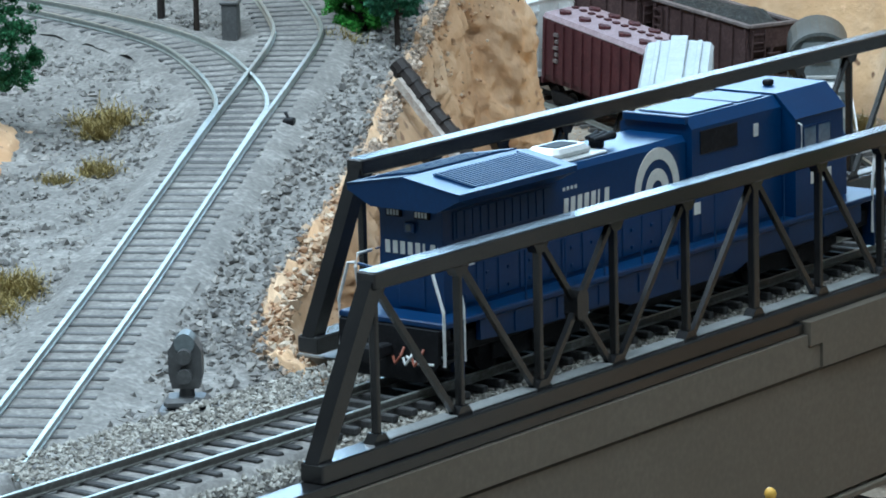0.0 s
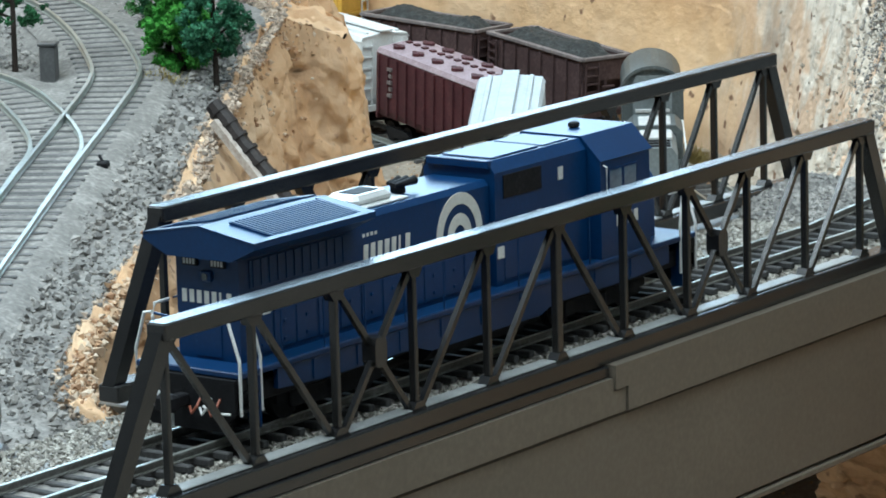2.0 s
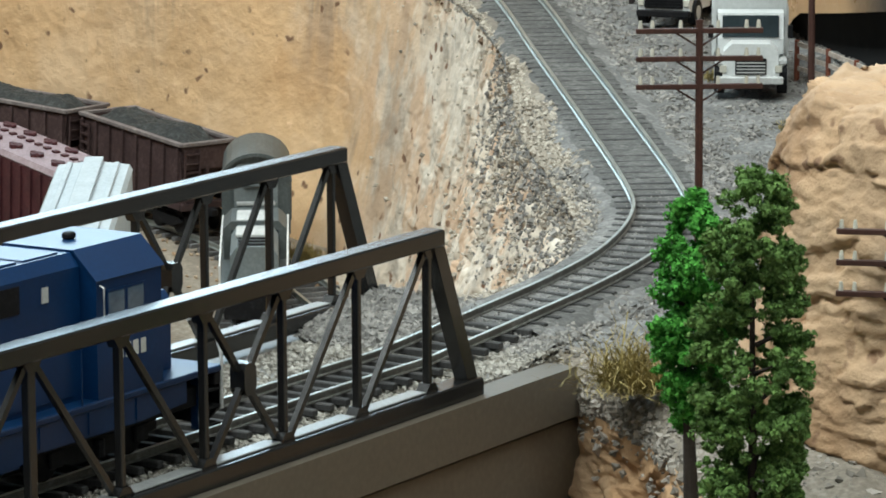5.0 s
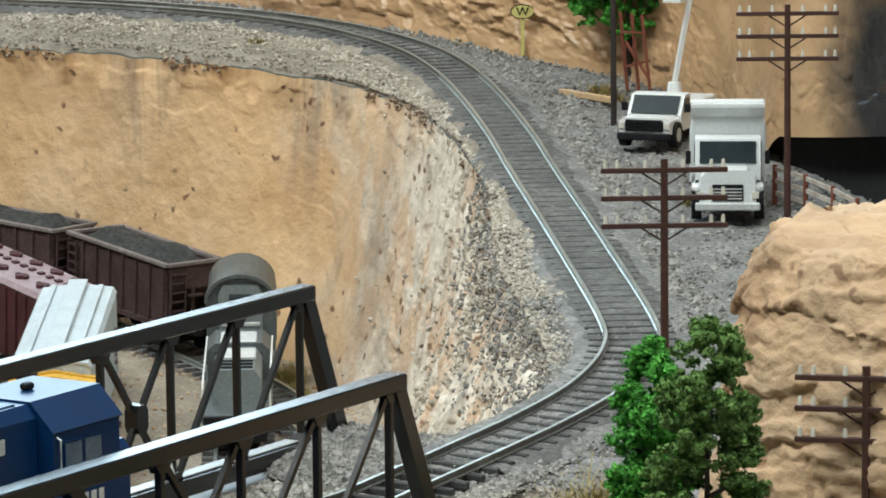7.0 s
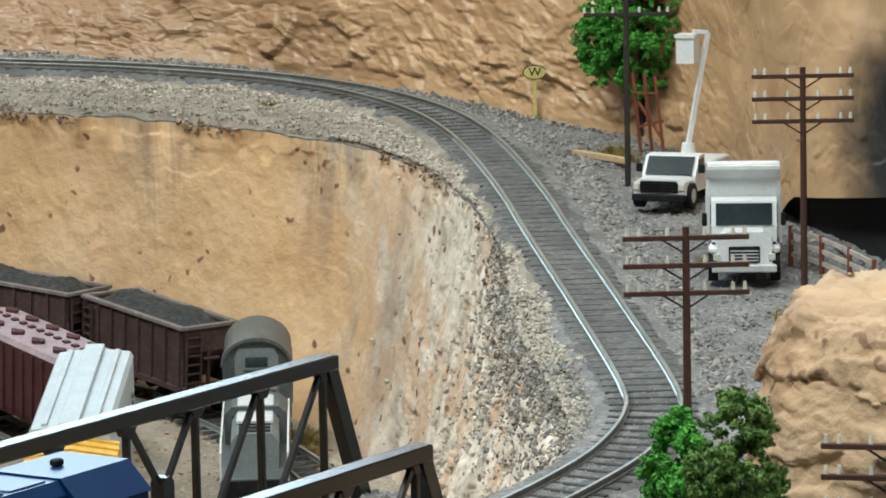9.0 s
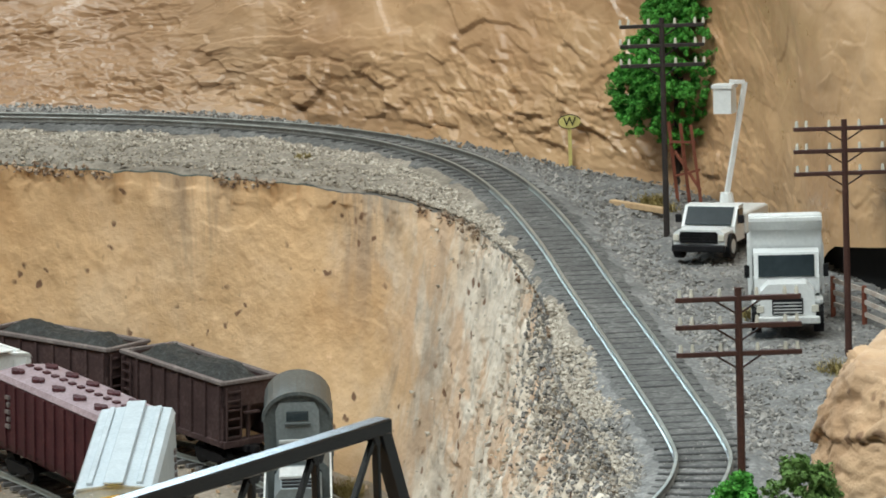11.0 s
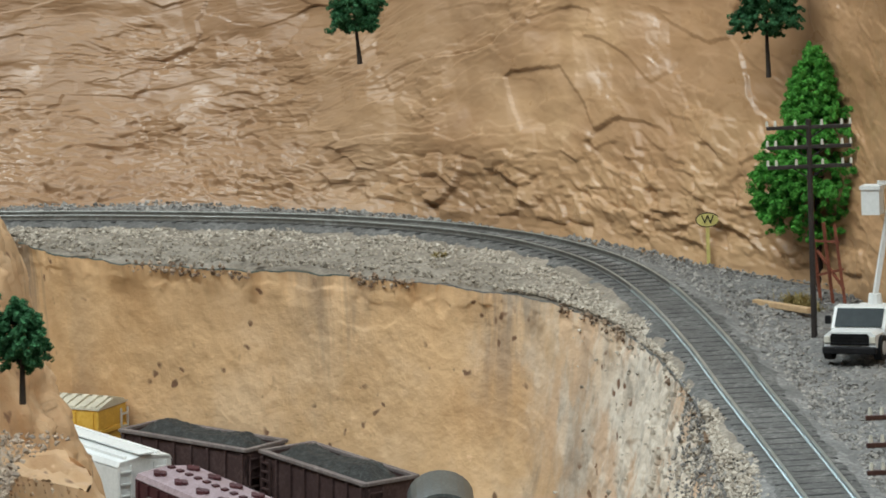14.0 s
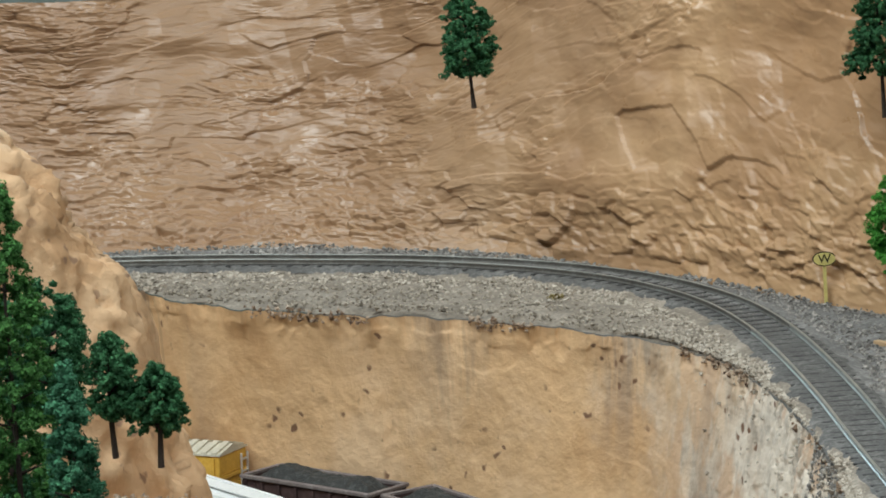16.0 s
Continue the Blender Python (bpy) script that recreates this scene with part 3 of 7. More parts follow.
def cliff(u, v, p):
    p = p.lerp(ragged(p), max(0.0, 1 - v * 8))
    top, low = z_track(p.x, p.y) - 4.5, z_valley(p.x, p.y) - 6
    z = top + (low - top) * v
    bulge = math.sin(math.pi * v)
    near = max(0.0, 1 - u * 2.2)
    amp = 2.6 + 3.0 * near
    n1 = fbm(p.x * 1.0, p.y * 1.0, z * (0.5 + 0.5 * near), 0.022, 5)
    n2 = fbm(p.x, p.y, z * (0.4 + 0.6 * near), 0.09, 5)
    push = bulge * (amp * n1 + (0.8 + 2.6 * near) * n2 - 3 + 9 * near * (1 - v))
    k = max(0.0, min(1.0, (u - 0.1) / 0.6))
    d = Vector((-0.6, 0.8, 0)).lerp(Vector((-0.9, -0.45, 0)), k * k * (3 - 2 * k))
    return p.x + d.x * push, p.y + d.y * push, z


def lerped(edge_a, edge_b, nu, nv, shape):
    """The finished points between two polylines, as an array."""
    return np.array(ruled(edge_a, edge_b, nu, nv, shape))


NU, NV = 900, 170
pts = lerped(INNER, FOOT, NU, NV, cliff)
U, V = np.meshgrid(np.linspace(0, 1, NU), np.linspace(0, 1, NV), indexing="ij")
run, fall = U * 1000, V * 95
wob = field(lambda u, v: (fbm(u * 1000, v * 95, 2, 0.03), fbm(u * 1000, v * 95, 8, 0.03)), NU, NV, 160, 40)
rubbly = 1 - smooth_step(U + 0.05 * wob[..., 0], 0.36, 0.52)
patchy = smooth_step(field(lambda u, v: fbm(u * 1000, v * 160, 5, 0.012), NU, NV), -0.15, 0.35)
edge_fade = np.minimum(1, V * 14)
push = rubbly * edge_fade * (1.9 * strokes((run + 9 * wob[..., 0]) / 11, (fall + 12 * wob[..., 1]) / 22, 5) + 0.9 * strokes((run + 5 * wob[..., 1]) / 4.2, (fall + 6 * wob[..., 0]) / 6, 6) + 0.5 * strokes(run / 1.9, fall / 2.2, 7))
push += (1 - rubbly) * edge_fade * patchy * (0.34 * strokes((run + 16 * wob[..., 1] + 0.25 * fall) / 26, (fall + 14 * wob[..., 0]) / 17, 8) + 0.16 * strokes((run + 8 * wob[..., 0]) / 9, (fall + 8 * wob[..., 1]) / 6, 9))
push += 1.3 * (1 - smooth_step(V + 0.03 * wob[..., 1], 0.02, 0.11)) * edge_fade * strokes(run / 6 + wob[..., 0], fall / 5, 10)
CLIFF = relief(pts, push)
sheet("cliff_wall", CLIFF, "cliff", "steep orange plaster rock face below the railway shelf", "cliff")


def hillside(u, v, p):
    z0 = z_track(p.x, p.y) - 4
    tall = 265 - 132 * max(0.0, min(1.0, (p.y - 400) / 140)) - 24 * max(0.0, min(1.0, (p.y - 540) / 90))
    lift = max(0.0, min(42.0, 16 + (112 - p.y) * 0.25)) * max(0.0, min(1.0, (135 - p.y) / 18))
    z = z0 + lift + v * tall
    n1, n2 = fbm(p.x, p.y, z, 0.010, 4), fbm(p.x, p.y, z, 0.045, 3)
    push = (13 * n1 + 2.2 * n2) * min(1, v * 6) + 10 * math.sin(v * 3)
    return p.x + 0.85 * push, p.y + 0.35 * push, z


WALL = [(662, -30), (700, 40), (752, 112), (800, 152)] + OUTER[9:]
BACK = [(x + 55, y + 55) for x, y in WALL]
tagged(part("backdrop", Geo().grid([[(x, y, z + 20) for z in (-60, 0, 60, 120)] for x, y in ((1180, 250), (1190, 480), (1150, 700), (1040, 900), (860, 1060))]), "backdrop"), "grey-green painted forest backdrop behind the ridge", "backdrop", kind="structure")
NU, NV = 1150, 400
U, V = np.meshgrid(np.linspace(0, 1, NU), np.linspace(0, 1, NV), indexing="ij")
wall_a, wall_b = resample(WALL, 140), resample(BACK, 140)
pts = field(lambda u, v: hillside(u, v, wall_a[round(u * 139)].lerp(wall_b[round(u * 139)], v)), NU, NV, 140, 70)
run, rise = U * 950, V * 250
wob = field(lambda u, v: (fbm(u * 950, v * 250, 2, 0.016), fbm(u * 950, v * 250, 8, 0.016), fbm(u * 950, v * 250, 14, 0.008), fbm(u * 950, v * 250, 20, 0.05)), NU, NV, 160, 60)
slant = rise - 0.10 * np.minimum(run, 420) + 16 * wob[..., 2]
rough_zone = 0.22 + 0.88 * smooth_step(wob[..., 2] + 0.7 * wob[..., 0], -0.25, 0.3)
push = 1.5 * strokes((run + 9 * wob[..., 0]) / 46, (slant + 7 * wob[..., 1]) / 23, 21, (0.8, 1.0), 0.0, 0.25)
push += rough_zone * (1.3 * strokes((run + 0.5 * slant + 3 * wob[..., 1] + 5 * wob[..., 3]) / 19, (slant + 2 * wob[..., 0] + 3 * wob[..., 3]) / 9.5, 22, (0.9, 1.1), -0.1, 0.3)
                      + 0.85 * strokes((run - 0.6 * slant + 4 * wob[..., 3]) / 8.5, (slant + 2 * wob[..., 3]) / 5, 23, (0.9, 1.0), -0.1, 0.4)
                      + 0.4 * strokes(run / 3.6 + wob[..., 3], slant / 2.5 + wob[..., 0], 24, (0.9, 1.0), 0.0, 0.5))
# boulders of plaster along the foot of the slope
foot = 1 - smooth_step(V + 0.05 * wob[..., 0] + 0.04 * wob[..., 3], 0.05, 0.22)
push += foot * (2.2 * strokes((run + 4 * wob[..., 3]) / 13, (rise + 3 * wob[..., 1]) / 9, 25, (0.9, 1.1), 0.2, 0.6) + 0.9 * strokes(run / 5 + wob[..., 3], rise / 3.6, 26, (0.9, 1.0), 0.0, 0.7))
push = push * np.minimum(1, V * 24) * (0.25 + 0.75 * smooth_step(U, 0.26, 0.40))
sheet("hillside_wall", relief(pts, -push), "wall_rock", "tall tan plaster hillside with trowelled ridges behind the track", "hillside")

# valley floor and the board below everything
g = Geo()
rows = []
for i in range(90):
    y = 40 + i * 9
    rows.append([(x, y, z_valley(x, y) - 5 + 2.0 * fbm(x, y, 0, 0.03) + 0.8 * fbm(x, y, 5, 0.12)) for x in (380 + 6.5 * k for k in range(90))])
tagged(part("valley_floor", g.grid(rows), "soil", smooth=True), "pale sandy gravel floor of the valley", "ground", kind="structure")

EDGE = [(-25, -90), (-15, -30), (2, 20), (40, 46), (62, 70), (76, 98), (106, 124), (158, 153), (234, 194), (287, 228), (343, 260), (391, 289), (457, 326), (464, 360), (480, 450), (500, 540), (520, 640)]
OUTSIDE = [(-25, -90), (-15, -30), (2, 20), (43, 46), (66, 69), (81, 95), (109, 121), (164, 150), (244, 195), (298, 230), (350, 262), (391, 287), (457, 326), (512, 338), (545, 372), (575, 450), (600, 540)]
FAR = [(-420, -90), (-420, -30), (-420, 60), (-400, 200), (-330, 330), (-240, 420), (-120, 500), (0, 560), (80, 620), (160, 700), (240, 760), (300, 800), (340, 830), (380, 860), (420, 880), (460, 900), (500, 920)]


def edge_top(x, y):
    """Height of the bank's rim, falling away past the rock spur."""
    k = max(0.0, min(1.0, (depth_of(x, y) - 1245) / 55))
    return z_left(x, y) - 5 - 24 * k


def ledge(u, v, p):
    low = edge_top(p.x, p.y) + 5
    z = z_left(p.x, p.y) - 3 + (low - z_left(p.x, p.y) + 3 - 5) * v + min(1, v * 8) * (4.5 * fbm(p.x, p.y, 0, 0.05) + 3.0 * fbm(p.x, p.y, 3, 0.16))
    return p.x, p.y, z


tagged(part("rock_ledge", Geo().grid(ruled(EDGE[3:], OUTSIDE[3:], 420, 34, ledge)), "orange_rock", smooth=True), "crumbling brown rock ledge along the plateau rim", "rock", kind="structure")


def plateau(u, v, p):
    e = min(1, v * 14)
    z = z_left(p.x, p.y) - 3 + e * (2.2 * fbm(p.x, p.y, 0, 0.02) + 1.2 * fbm(p.x, p.y, 3, 0.1)) - (1 - e) * 2
    b = max(bed(BRANCH_PATH, p.x, p.y), bed(MAIN_PATH, p.x, p.y) if p.x < 70 and p.y < 62 else 0)
    z = z + ((z_left(p.x, p.y) if p.y > 62 or p.x > 70 else -42.4) - 0.6 + 0.35 * fbm(p.x, p.y, 7, 0.3, 2) - z) * b
    return p.x, p.y, z


g = Geo().grid(ruled(EDGE, FAR, 260, 150, plateau))
tagged(part("plateau_ground", g, "ballast", smooth=True), "grey rubble plateau that carries the junction", "ground", kind="structure")


def plateau_cliff(u, v, p):
    top = edge_top(p.x, p.y)
    z = top + (-170 - top) * v
    push = min(1, v * 10) * (6 * fbm(p.x, p.y, z * 0.6, 0.02, 5) + 2.4 * fbm(p.x, p.y, z, 0.08, 4))
    return p.x + 0.75 * push, p.y - 0.6 * push, z


LOW = [(x + (26 if i < 4 else 34), y - (8 if i < 4 else 12)) for i, (x, y) in enumerate(OUTSIDE)]
def crag(pts, long, high, seed, size=1.0, depth=1.0, fade=10):
    """Rough broken rock laid over a surface that is long by high millimetres."""
    nu, nv = pts.shape[:2]
    u, v = np.meshgrid(np.linspace(0, 1, nu), np.linspace(0, 1, nv), indexing="ij")
    a, b = u * long, v * high
    w = field(lambda p, q: (fbm(p * long, q * high, seed, 0.03), fbm(p * long, q * high, seed + 9, 0.03)), nu, nv, 90, 40)
    big = strokes((a + 10 * w[..., 0]) / (24 * size), (b + 9 * w[..., 1]) / (14 * size), seed, (0.7, 0.9), 0.2)
    mid = strokes((a + 6 * w[..., 1]) / (9 * size), (b + 6 * w[..., 0]) / (6 * size), seed + 1)
    small = strokes(a / (3.4 * size) + w[..., 0], b / (2.6 * size) + w[..., 1], seed + 2)
    return relief(pts, depth * np.minimum(1, v * fade) * (2.4 * big + 1.2 * mid + 0.5 * small))


sheet("plateau_cliff", crag(lerped(OUTSIDE, LOW, 520, 140, plateau_cliff), 700, 130, 31), "orange_rock", "crumbling orange rock bank at the edge of the plateau", "cliff")

# the orange rock spur at the corner of the plateau
SPUR = [(-480, 215), (-300, 180), (-255, 152), (-222, 122), (-204, 98), (-193, 83), (-184, 71), (-177, 58), (-173, 34), (-165, 12), (-156, -5), (-149, -22), (-143, -95)]


def spur_height(r):
    for (r0, h0), (r1, h1) in zip(SPUR, SPUR[1:]):
        if r <= r1:
            return h0 + (h1 - h0) * max(0.0, (r - r0) / (r1 - r0))
    return SPUR[-1][1]


rows = []
for i in range(300):
    r = -470 + i * 1.0978
    row = []
    wide = 135 - 75 * max(0.0, min(1.0, (r + 230) / 60))
    for j in range(140):
        d = 1385 + (j / 139 - 0.5) * 2 * wide
        x, y = -500 + 0.839 * d + 0.545 * r, -490 + 0.545 * d - 0.839 * r
        w = max(0.0, math.cos((j / 139 - 0.5) * math.pi)) ** 0.7
        h = -100 + (spur_height(r) + 100) * w
        k = (6 * fbm(x, y, h * 0.8, 0.025, 5) + 2.4 * fbm(x, y, h, 0.08, 4)) * min(1, (-141 - r) / 12)
        row.append((x + 0.5 * k, y - 0.8 * k, h + k * 0.7))
    rows.append(row)
sheet("rock_spur", crag(np.array(rows), 330, 200, 41, 0.5, 1.4, 99), "orange_rock", "orange rock spur between the plateau and the valley", "rock")

g = Geo().grid([[(x, y, -175 + 3 * fbm(x, y, 0, 0.02)) for x in range(-700, 1500, 40)] for y in range(-700, 1400, 40)])
tagged(part("lower_ground", g, "soil", smooth=True), "low sandy ground below the bridge", "ground", kind="structure")

# rock bank at the near end of the shelf, and the rock hump beside it
BANK_TOP = [(400, 66), (396, 14), (371, -28), (366, -36), (351, -51), (337, -62), (306, -90), (291, -109), (300, -140), (430, -150), (560, -110)]
BANK_LOW = [(404, 62), (396, -4), (318, -74), (306, -80), (288, -92), (288, -88), (256, -116), (240, -136), (250, -180), (420, -210), (560, -180)]


def apron(u, v, p):
    z = z_track(p.x, p.y) - 2.3 - 13 * v ** 1.6 + min(1, v * 5) * (2.4 * fbm(p.x, p.y, 2, 0.06))
    return p.x, p.y, z


APRON = [(396, 66), (396, 36), (396, 8), (396, -10), (396, -18), (397, -26), (400, -50), (404, -70), (410, -92), (440, -98), (560, -50)]
g = Geo().grid(ruled(APRON, BANK_TOP, 120, 24, apron))
tagged(part("rubble_apron", g, "brown_gravel", smooth=True), "grey rubble apron at the end of the bridge", "ground", kind="structure")


def bank(u, v, p):
    z = z_track(p.x, p.y) - 15 - v * 122
    push = min(1, v * 8) * (5 * fbm(p.x, p.y, z, 0.025, 3) + 2 * fbm(p.x, p.y, z, 0.10, 4))
    return p.x - 0.7 * push, p.y - 0.7 * push, z


sheet("rock_bank", crag(lerped(BANK_TOP, BANK_LOW, 520, 220, bank), 420, 130, 51, 0.85, 1.5, 8), "orange_rock", "orange rock bank below the end of the bridge", "cliff")

rows = []
for i in range(250):
    z = -130 + min(i, 214) * 163 / 214
    inward = max(0, i - 214) / 35
    ring = []
    for j in range(420):
        a = 2 * math.pi * j / 419
        c, d = math.cos(a) * 60, math.sin(a) * 60
        shoulder = max(0.0, (z - 6) / 27)
        r = (84 - 6 * shoulder ** 3 - max(0, z + 40) * 0.16) * (1 + 0.07 * fbm(c, d, z * 0.3, 0.02, 3))
        band = (z + 12 * fbm(c, d, 0, 0.03)) / 17
        r += 1.7 * (1 - band % 1) ** 2 * (0.6 + fbm(c, d, 5, 0.03)) - 5 * math.exp(-((z + 20 + 7 * fbm(c, d, 3, 0.05)) / 5) ** 2) * max(0.0, 0.4 + fbm(c, d, 7, 0.03))
        r *= 1 - inward ** 1.3
        ring.append((410 + r * math.cos(a) * 0.85, -135 + r * math.sin(a), z + 3.5 * fbm(c, d, 3, 0.05) * (1 if i > 150 else 0) - 2 * inward))
    rows.append(ring)
pts = np.array(rows).transpose(1, 0, 2)
sheet("rock_hump", crag(pts, 400, 240, 61, 0.6, 0.6, 99), "hump_rock", "rugged hump of tan plaster rock with broken ledges", "rock")


rows = []
for i in range(46):
    x = 372 + i
    rows.append([(x, y, z_track(x, y) - 1.6 - 3.4 * max(0.0, (384 - x) / 12) + 0.7 * fbm(x, y, 4, 0.12) * (0.2 if abs(y - 30) < 16 else 1)) for y in range(5, 77)])
tagged(part("bridge_approach", Geo().grid(rows), "ballast", smooth=True), "grey gravel approach at the end of the bridge", "ground", kind="structure")
rows = []
for i in range(60):
    d = (i / 59 - 0.5) * 2
    row = []
    for j in range(40):
        w = (j / 39 - 0.5) * 2
        x, y = 166 + 0.839 * 52 * d - 0.545 * 20 * w, 303 + 0.545 * 52 * d + 0.839 * 20 * w
        row.append((x, y, z_left(x, y) - 5 + 9 * max(0.0, 1 - d * d - w * w) ** 0.7 + 1.5 * fbm(x, y, 3, 0.06)))
    rows.append(row)
sheet("rock_outcrop", crag(np.array(rows), 110, 42, 71, 0.6, 0.6, 99), "orange_rock", "low orange rock outcrop on the plateau", "rock")


# ---------------------------------------------------------------- track
def track(name, label, points, zfun, gauge=16.5, z_shift=0.0, bed_mat=None, bed_from=-1e9, tie_mat="tie"):
    path = spline([(*p, 0) for p in points], 3.6)
    top = thing(name, label, "railway track", kind="structure")
    normals = []
    for i, p in enumerate(path):
        d = path[min(i + 1, len(path) - 1)] - path[max(i - 1, 0)]
        normals.append(Vector((-d.y, d.x, 0)).normalized())
    for side in (-1, 1):
        rail = [p + n * side * gauge / 2 for p, n in zip(path, normals)]
        zs = [zfun(p.x, p.y) + z_shift for p in path]
        rings = []
        for p, n, z in zip(rail, normals, zs):
            out = []
            for w, h in ((-0.75, 0), (0.75, 0), (0.75, 0.3), (0.28, 0.5), (0.28, 1.45), (0.6, 1.6), (0.6, 2.15), (-0.6, 2.15), (-0.6, 1.6), (-0.28, 1.45), (-0.28, 0.5), (-0.75, 0.3)):
                q = p + n * w
                out.append((q.x, q.y, z + h))
            rings.append(out)
        if tie_mat == "tie":
            part("rail", Geo().loft(rings), "rail", top, "bare nickel-silver rail")
            continue
        crown = [[(p.x + n.x * w, p.y + n.y * w, z + h) for w, h in ((-0.5, 2.1), (0.5, 2.1), (0.42, 2.3), (-0.42, 2.3))] for p, n, z in zip(rail, normals, zs)]
        # reflection put into the colour: dark bridge and far curve, bright middle stretch
        cuts = [0, *(next(i for i, p in enumerate(path) if test(p)) for test in (lambda p: p.x > 535, lambda p: p.y > 300)), len(path) - 1]
        for a, b, mat in zip(cuts, cuts[1:], ("rail_web", "rail", "rail_web")):
            length = part("rail", Geo().loft(rings[a:b + 1]), mat, top, "weathered model rail, coloured dark where it reflects little light" if mat == "rail_web" else "bare nickel-silver rail")
            part("rail_head", Geo().loft(crown[a:b + 1]), "rail", length, "bare rail head")
    tie = Geo().box(-1.15, 1.15, -13.6, 13.6, -1.8, 0.0, 0.25).mesh("tie")
    tie.materials.append(M[tie_mat])
    for i in range(1, len(path) - 1, 2):
        ob = part("tie", tie, tie_mat, top)
        p, n = path[i], normals[i]
        ob.matrix_basis = pose(p.x * MM, p.y * MM, (zfun(p.x, p.y) + z_shift) * MM, 0, 0, math.degrees(math.atan2(n.y, n.x)) - 90 + random.uniform(-1.2, 1.2))
    if bed_mat:
        rows = []
        for p, n in zip(path, normals):
            if p.x > bed_from:
                buried = max(0.0, min(1.0, (p.x - 520) / 40)) * max(0.25, min(1.0, (330 - p.y) / 40)) if tie_mat == "dark_tie" else 0.0
                z = zfun(p.x, p.y) + z_shift + 0.36 * buried
                rows.append([(p.x + n.x * w, p.y + n.y * w, z + (-0.38 if tie_mat == "dark_tie" else -0.3) - max(0.0, abs(w) - 14.0 - 3 * fbm(p.x, p.y, w / 9, 0.08, 3)) * 0.5 + 0.30 * fbm(p.x + n.x * w, p.y + n.y * w, 9, 0.22, 3)) for w in (-19, -16, -14, -12, -10, -7, -4, -1, 1, 4, 7, 10, 12, 14, 16, 19)])
        part("track_bed", Geo().grid(rows), bed_mat, top, "dark fine ballast over the ties", smooth=True)
    return path


track("main_line_track", "single bare-rail model track curving over the shelf", MAIN, lambda x, y: z_track(x, y) - 0.3, bed_mat="dark_ballast", bed_from=394, tie_mat="dark_tie")
track("junction_track", "grey weathered branch track running through the junction", BRANCH, z_left, bed_mat="ballast")
track("siding_track", "diverging weathered siding track", SIDING, z_left, z_shift=-0.15, bed_mat="ballast")


# ---------------------------------------------------------------- bridge
def truss(name, label, x0, y, length, panel, z_low, group, lift=0.0):
    top = thing(name, label, "truss", group=group, at=(x0, y, lift))
    n = 10
    g = Geo().box(-2.6, length + 2.6, -2.9, 2.9, -3.8, 0.5, 0.45)
    part("top_chord", g, "bridge", top)
    for sx, foot in ((0, -22), (length, length + 17)):
        part("end_post", Geo().bar((sx, 0, -1.5), (foot, 0, z_low), 4.0, 4.4), "bridge", top)
    part("bottom_chord", Geo().box(-24, length + 20, -3.4, 3.4, z_low - 3.5, z_low + 1.2, 0.4), "bridge", top)
    for i in range(n + 1):
        w = 2.6 if i == 5 else 1.5
        part("post", Geo().box(i * panel - w / 2, i * panel + w / 2, -1.1, 1.1, z_low, -3.4, 0.25), "bridge", top)
        part("gusset_plate", Geo().prism([(i * panel - 3.2, z_low + 1), (i * panel + 3.2, z_low + 1), (i * panel + 1.4, z_low + 3.4), (i * panel - 1.4, z_low + 3.4)], -1.6, 1.6, "y"), "bridge", top)
        part("gusset_plate", Geo().prism([(i * panel - 3.4, -3.6), (i * panel - 1.5, -6.4), (i * panel + 1.5, -6.4), (i * panel + 3.4, -3.6)], -1.4, 1.4, "y"), "bridge", top)
    # thin pale plates added as the painted reflection along the chord
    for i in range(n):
        part("flange_glint", Geo().box(i * panel + 3.0, (i + 1) * panel - 3.0, -1.6, 3.0, z_low + 1.25, z_low + 1.75, 0.2), "flange", top, "pale plate painted in for the reflection on the chord top")
    falls = {0: "d", 1: "d", 2: "x", 3: "u", 4: "u", 5: "d", 6: "d", 7: "x", 8: "u", 9: "u"}
    for i, way in falls.items():
        a, b = i * panel + 2.2, (i + 1) * panel - 2.2
        if way in "dx":
            part("diagonal", Geo().bar((a, 0.3, -5), (b, 0.3, z_low + 2), 1.45, 1.5), "bridge", top)
        if way in "ux":
            part("diagonal", Geo().bar((b, -0.3, -5), (a, -0.3, z_low + 2), 1.45, 1.5), "bridge", top)
        if way == "x":
            c = (i + 0.5) * panel
            h = (z_low - 3) / 2
            part("gusset_plate", Geo().prism([(c - 2.4, h - 2.2), (c - 1.5, h - 3.8), (c + 1.5, h - 3.8), (c + 2.4, h - 2.2), (c + 2.4, h + 2.2), (c + 1.5, h + 3.8), (c - 1.5, h + 3.8), (c - 2.4, h + 2.2)], -2.1, 2.1, "y"), "bridge", top)
    return top


truss("bridge_truss", "dark grey pony truss with crossed panels beside the deep girder", 0, 0, 322, 32.0, -41.5, "bridge trusses")
truss("bridge_truss", "dark grey pony truss with crossed panels above the valley", 94, 79, 304, 30.2, -44.0, "bridge trusses", 5.0)

deck = thing("bridge_deck", "grey-brown painted bridge floor and deep side girder", "bridge deck")
part("floor_plate", Geo().box(0, 404, 4.2, 60, -50, -45.0, 0.5), "girder", deck)
part("floor_plate", Geo().box(78, 384, 60.2, 90, -50, -45.1, 0.5), "girder", deck)
part("edge_beam", Geo().prism([(-60, -48.2), (177.6, -48.2), (177.6, -51.8), (183.6, -51.8), (183.6, -58.2), (-60, -58.2)], -5.7, 3.0, "y"), "girder", deck)
part("edge_strip", Geo().box(-60, 177.4, -4.6, 3.0, -48.0, -45.0, 0.3), "bridge", deck, "dark strip under the truss")
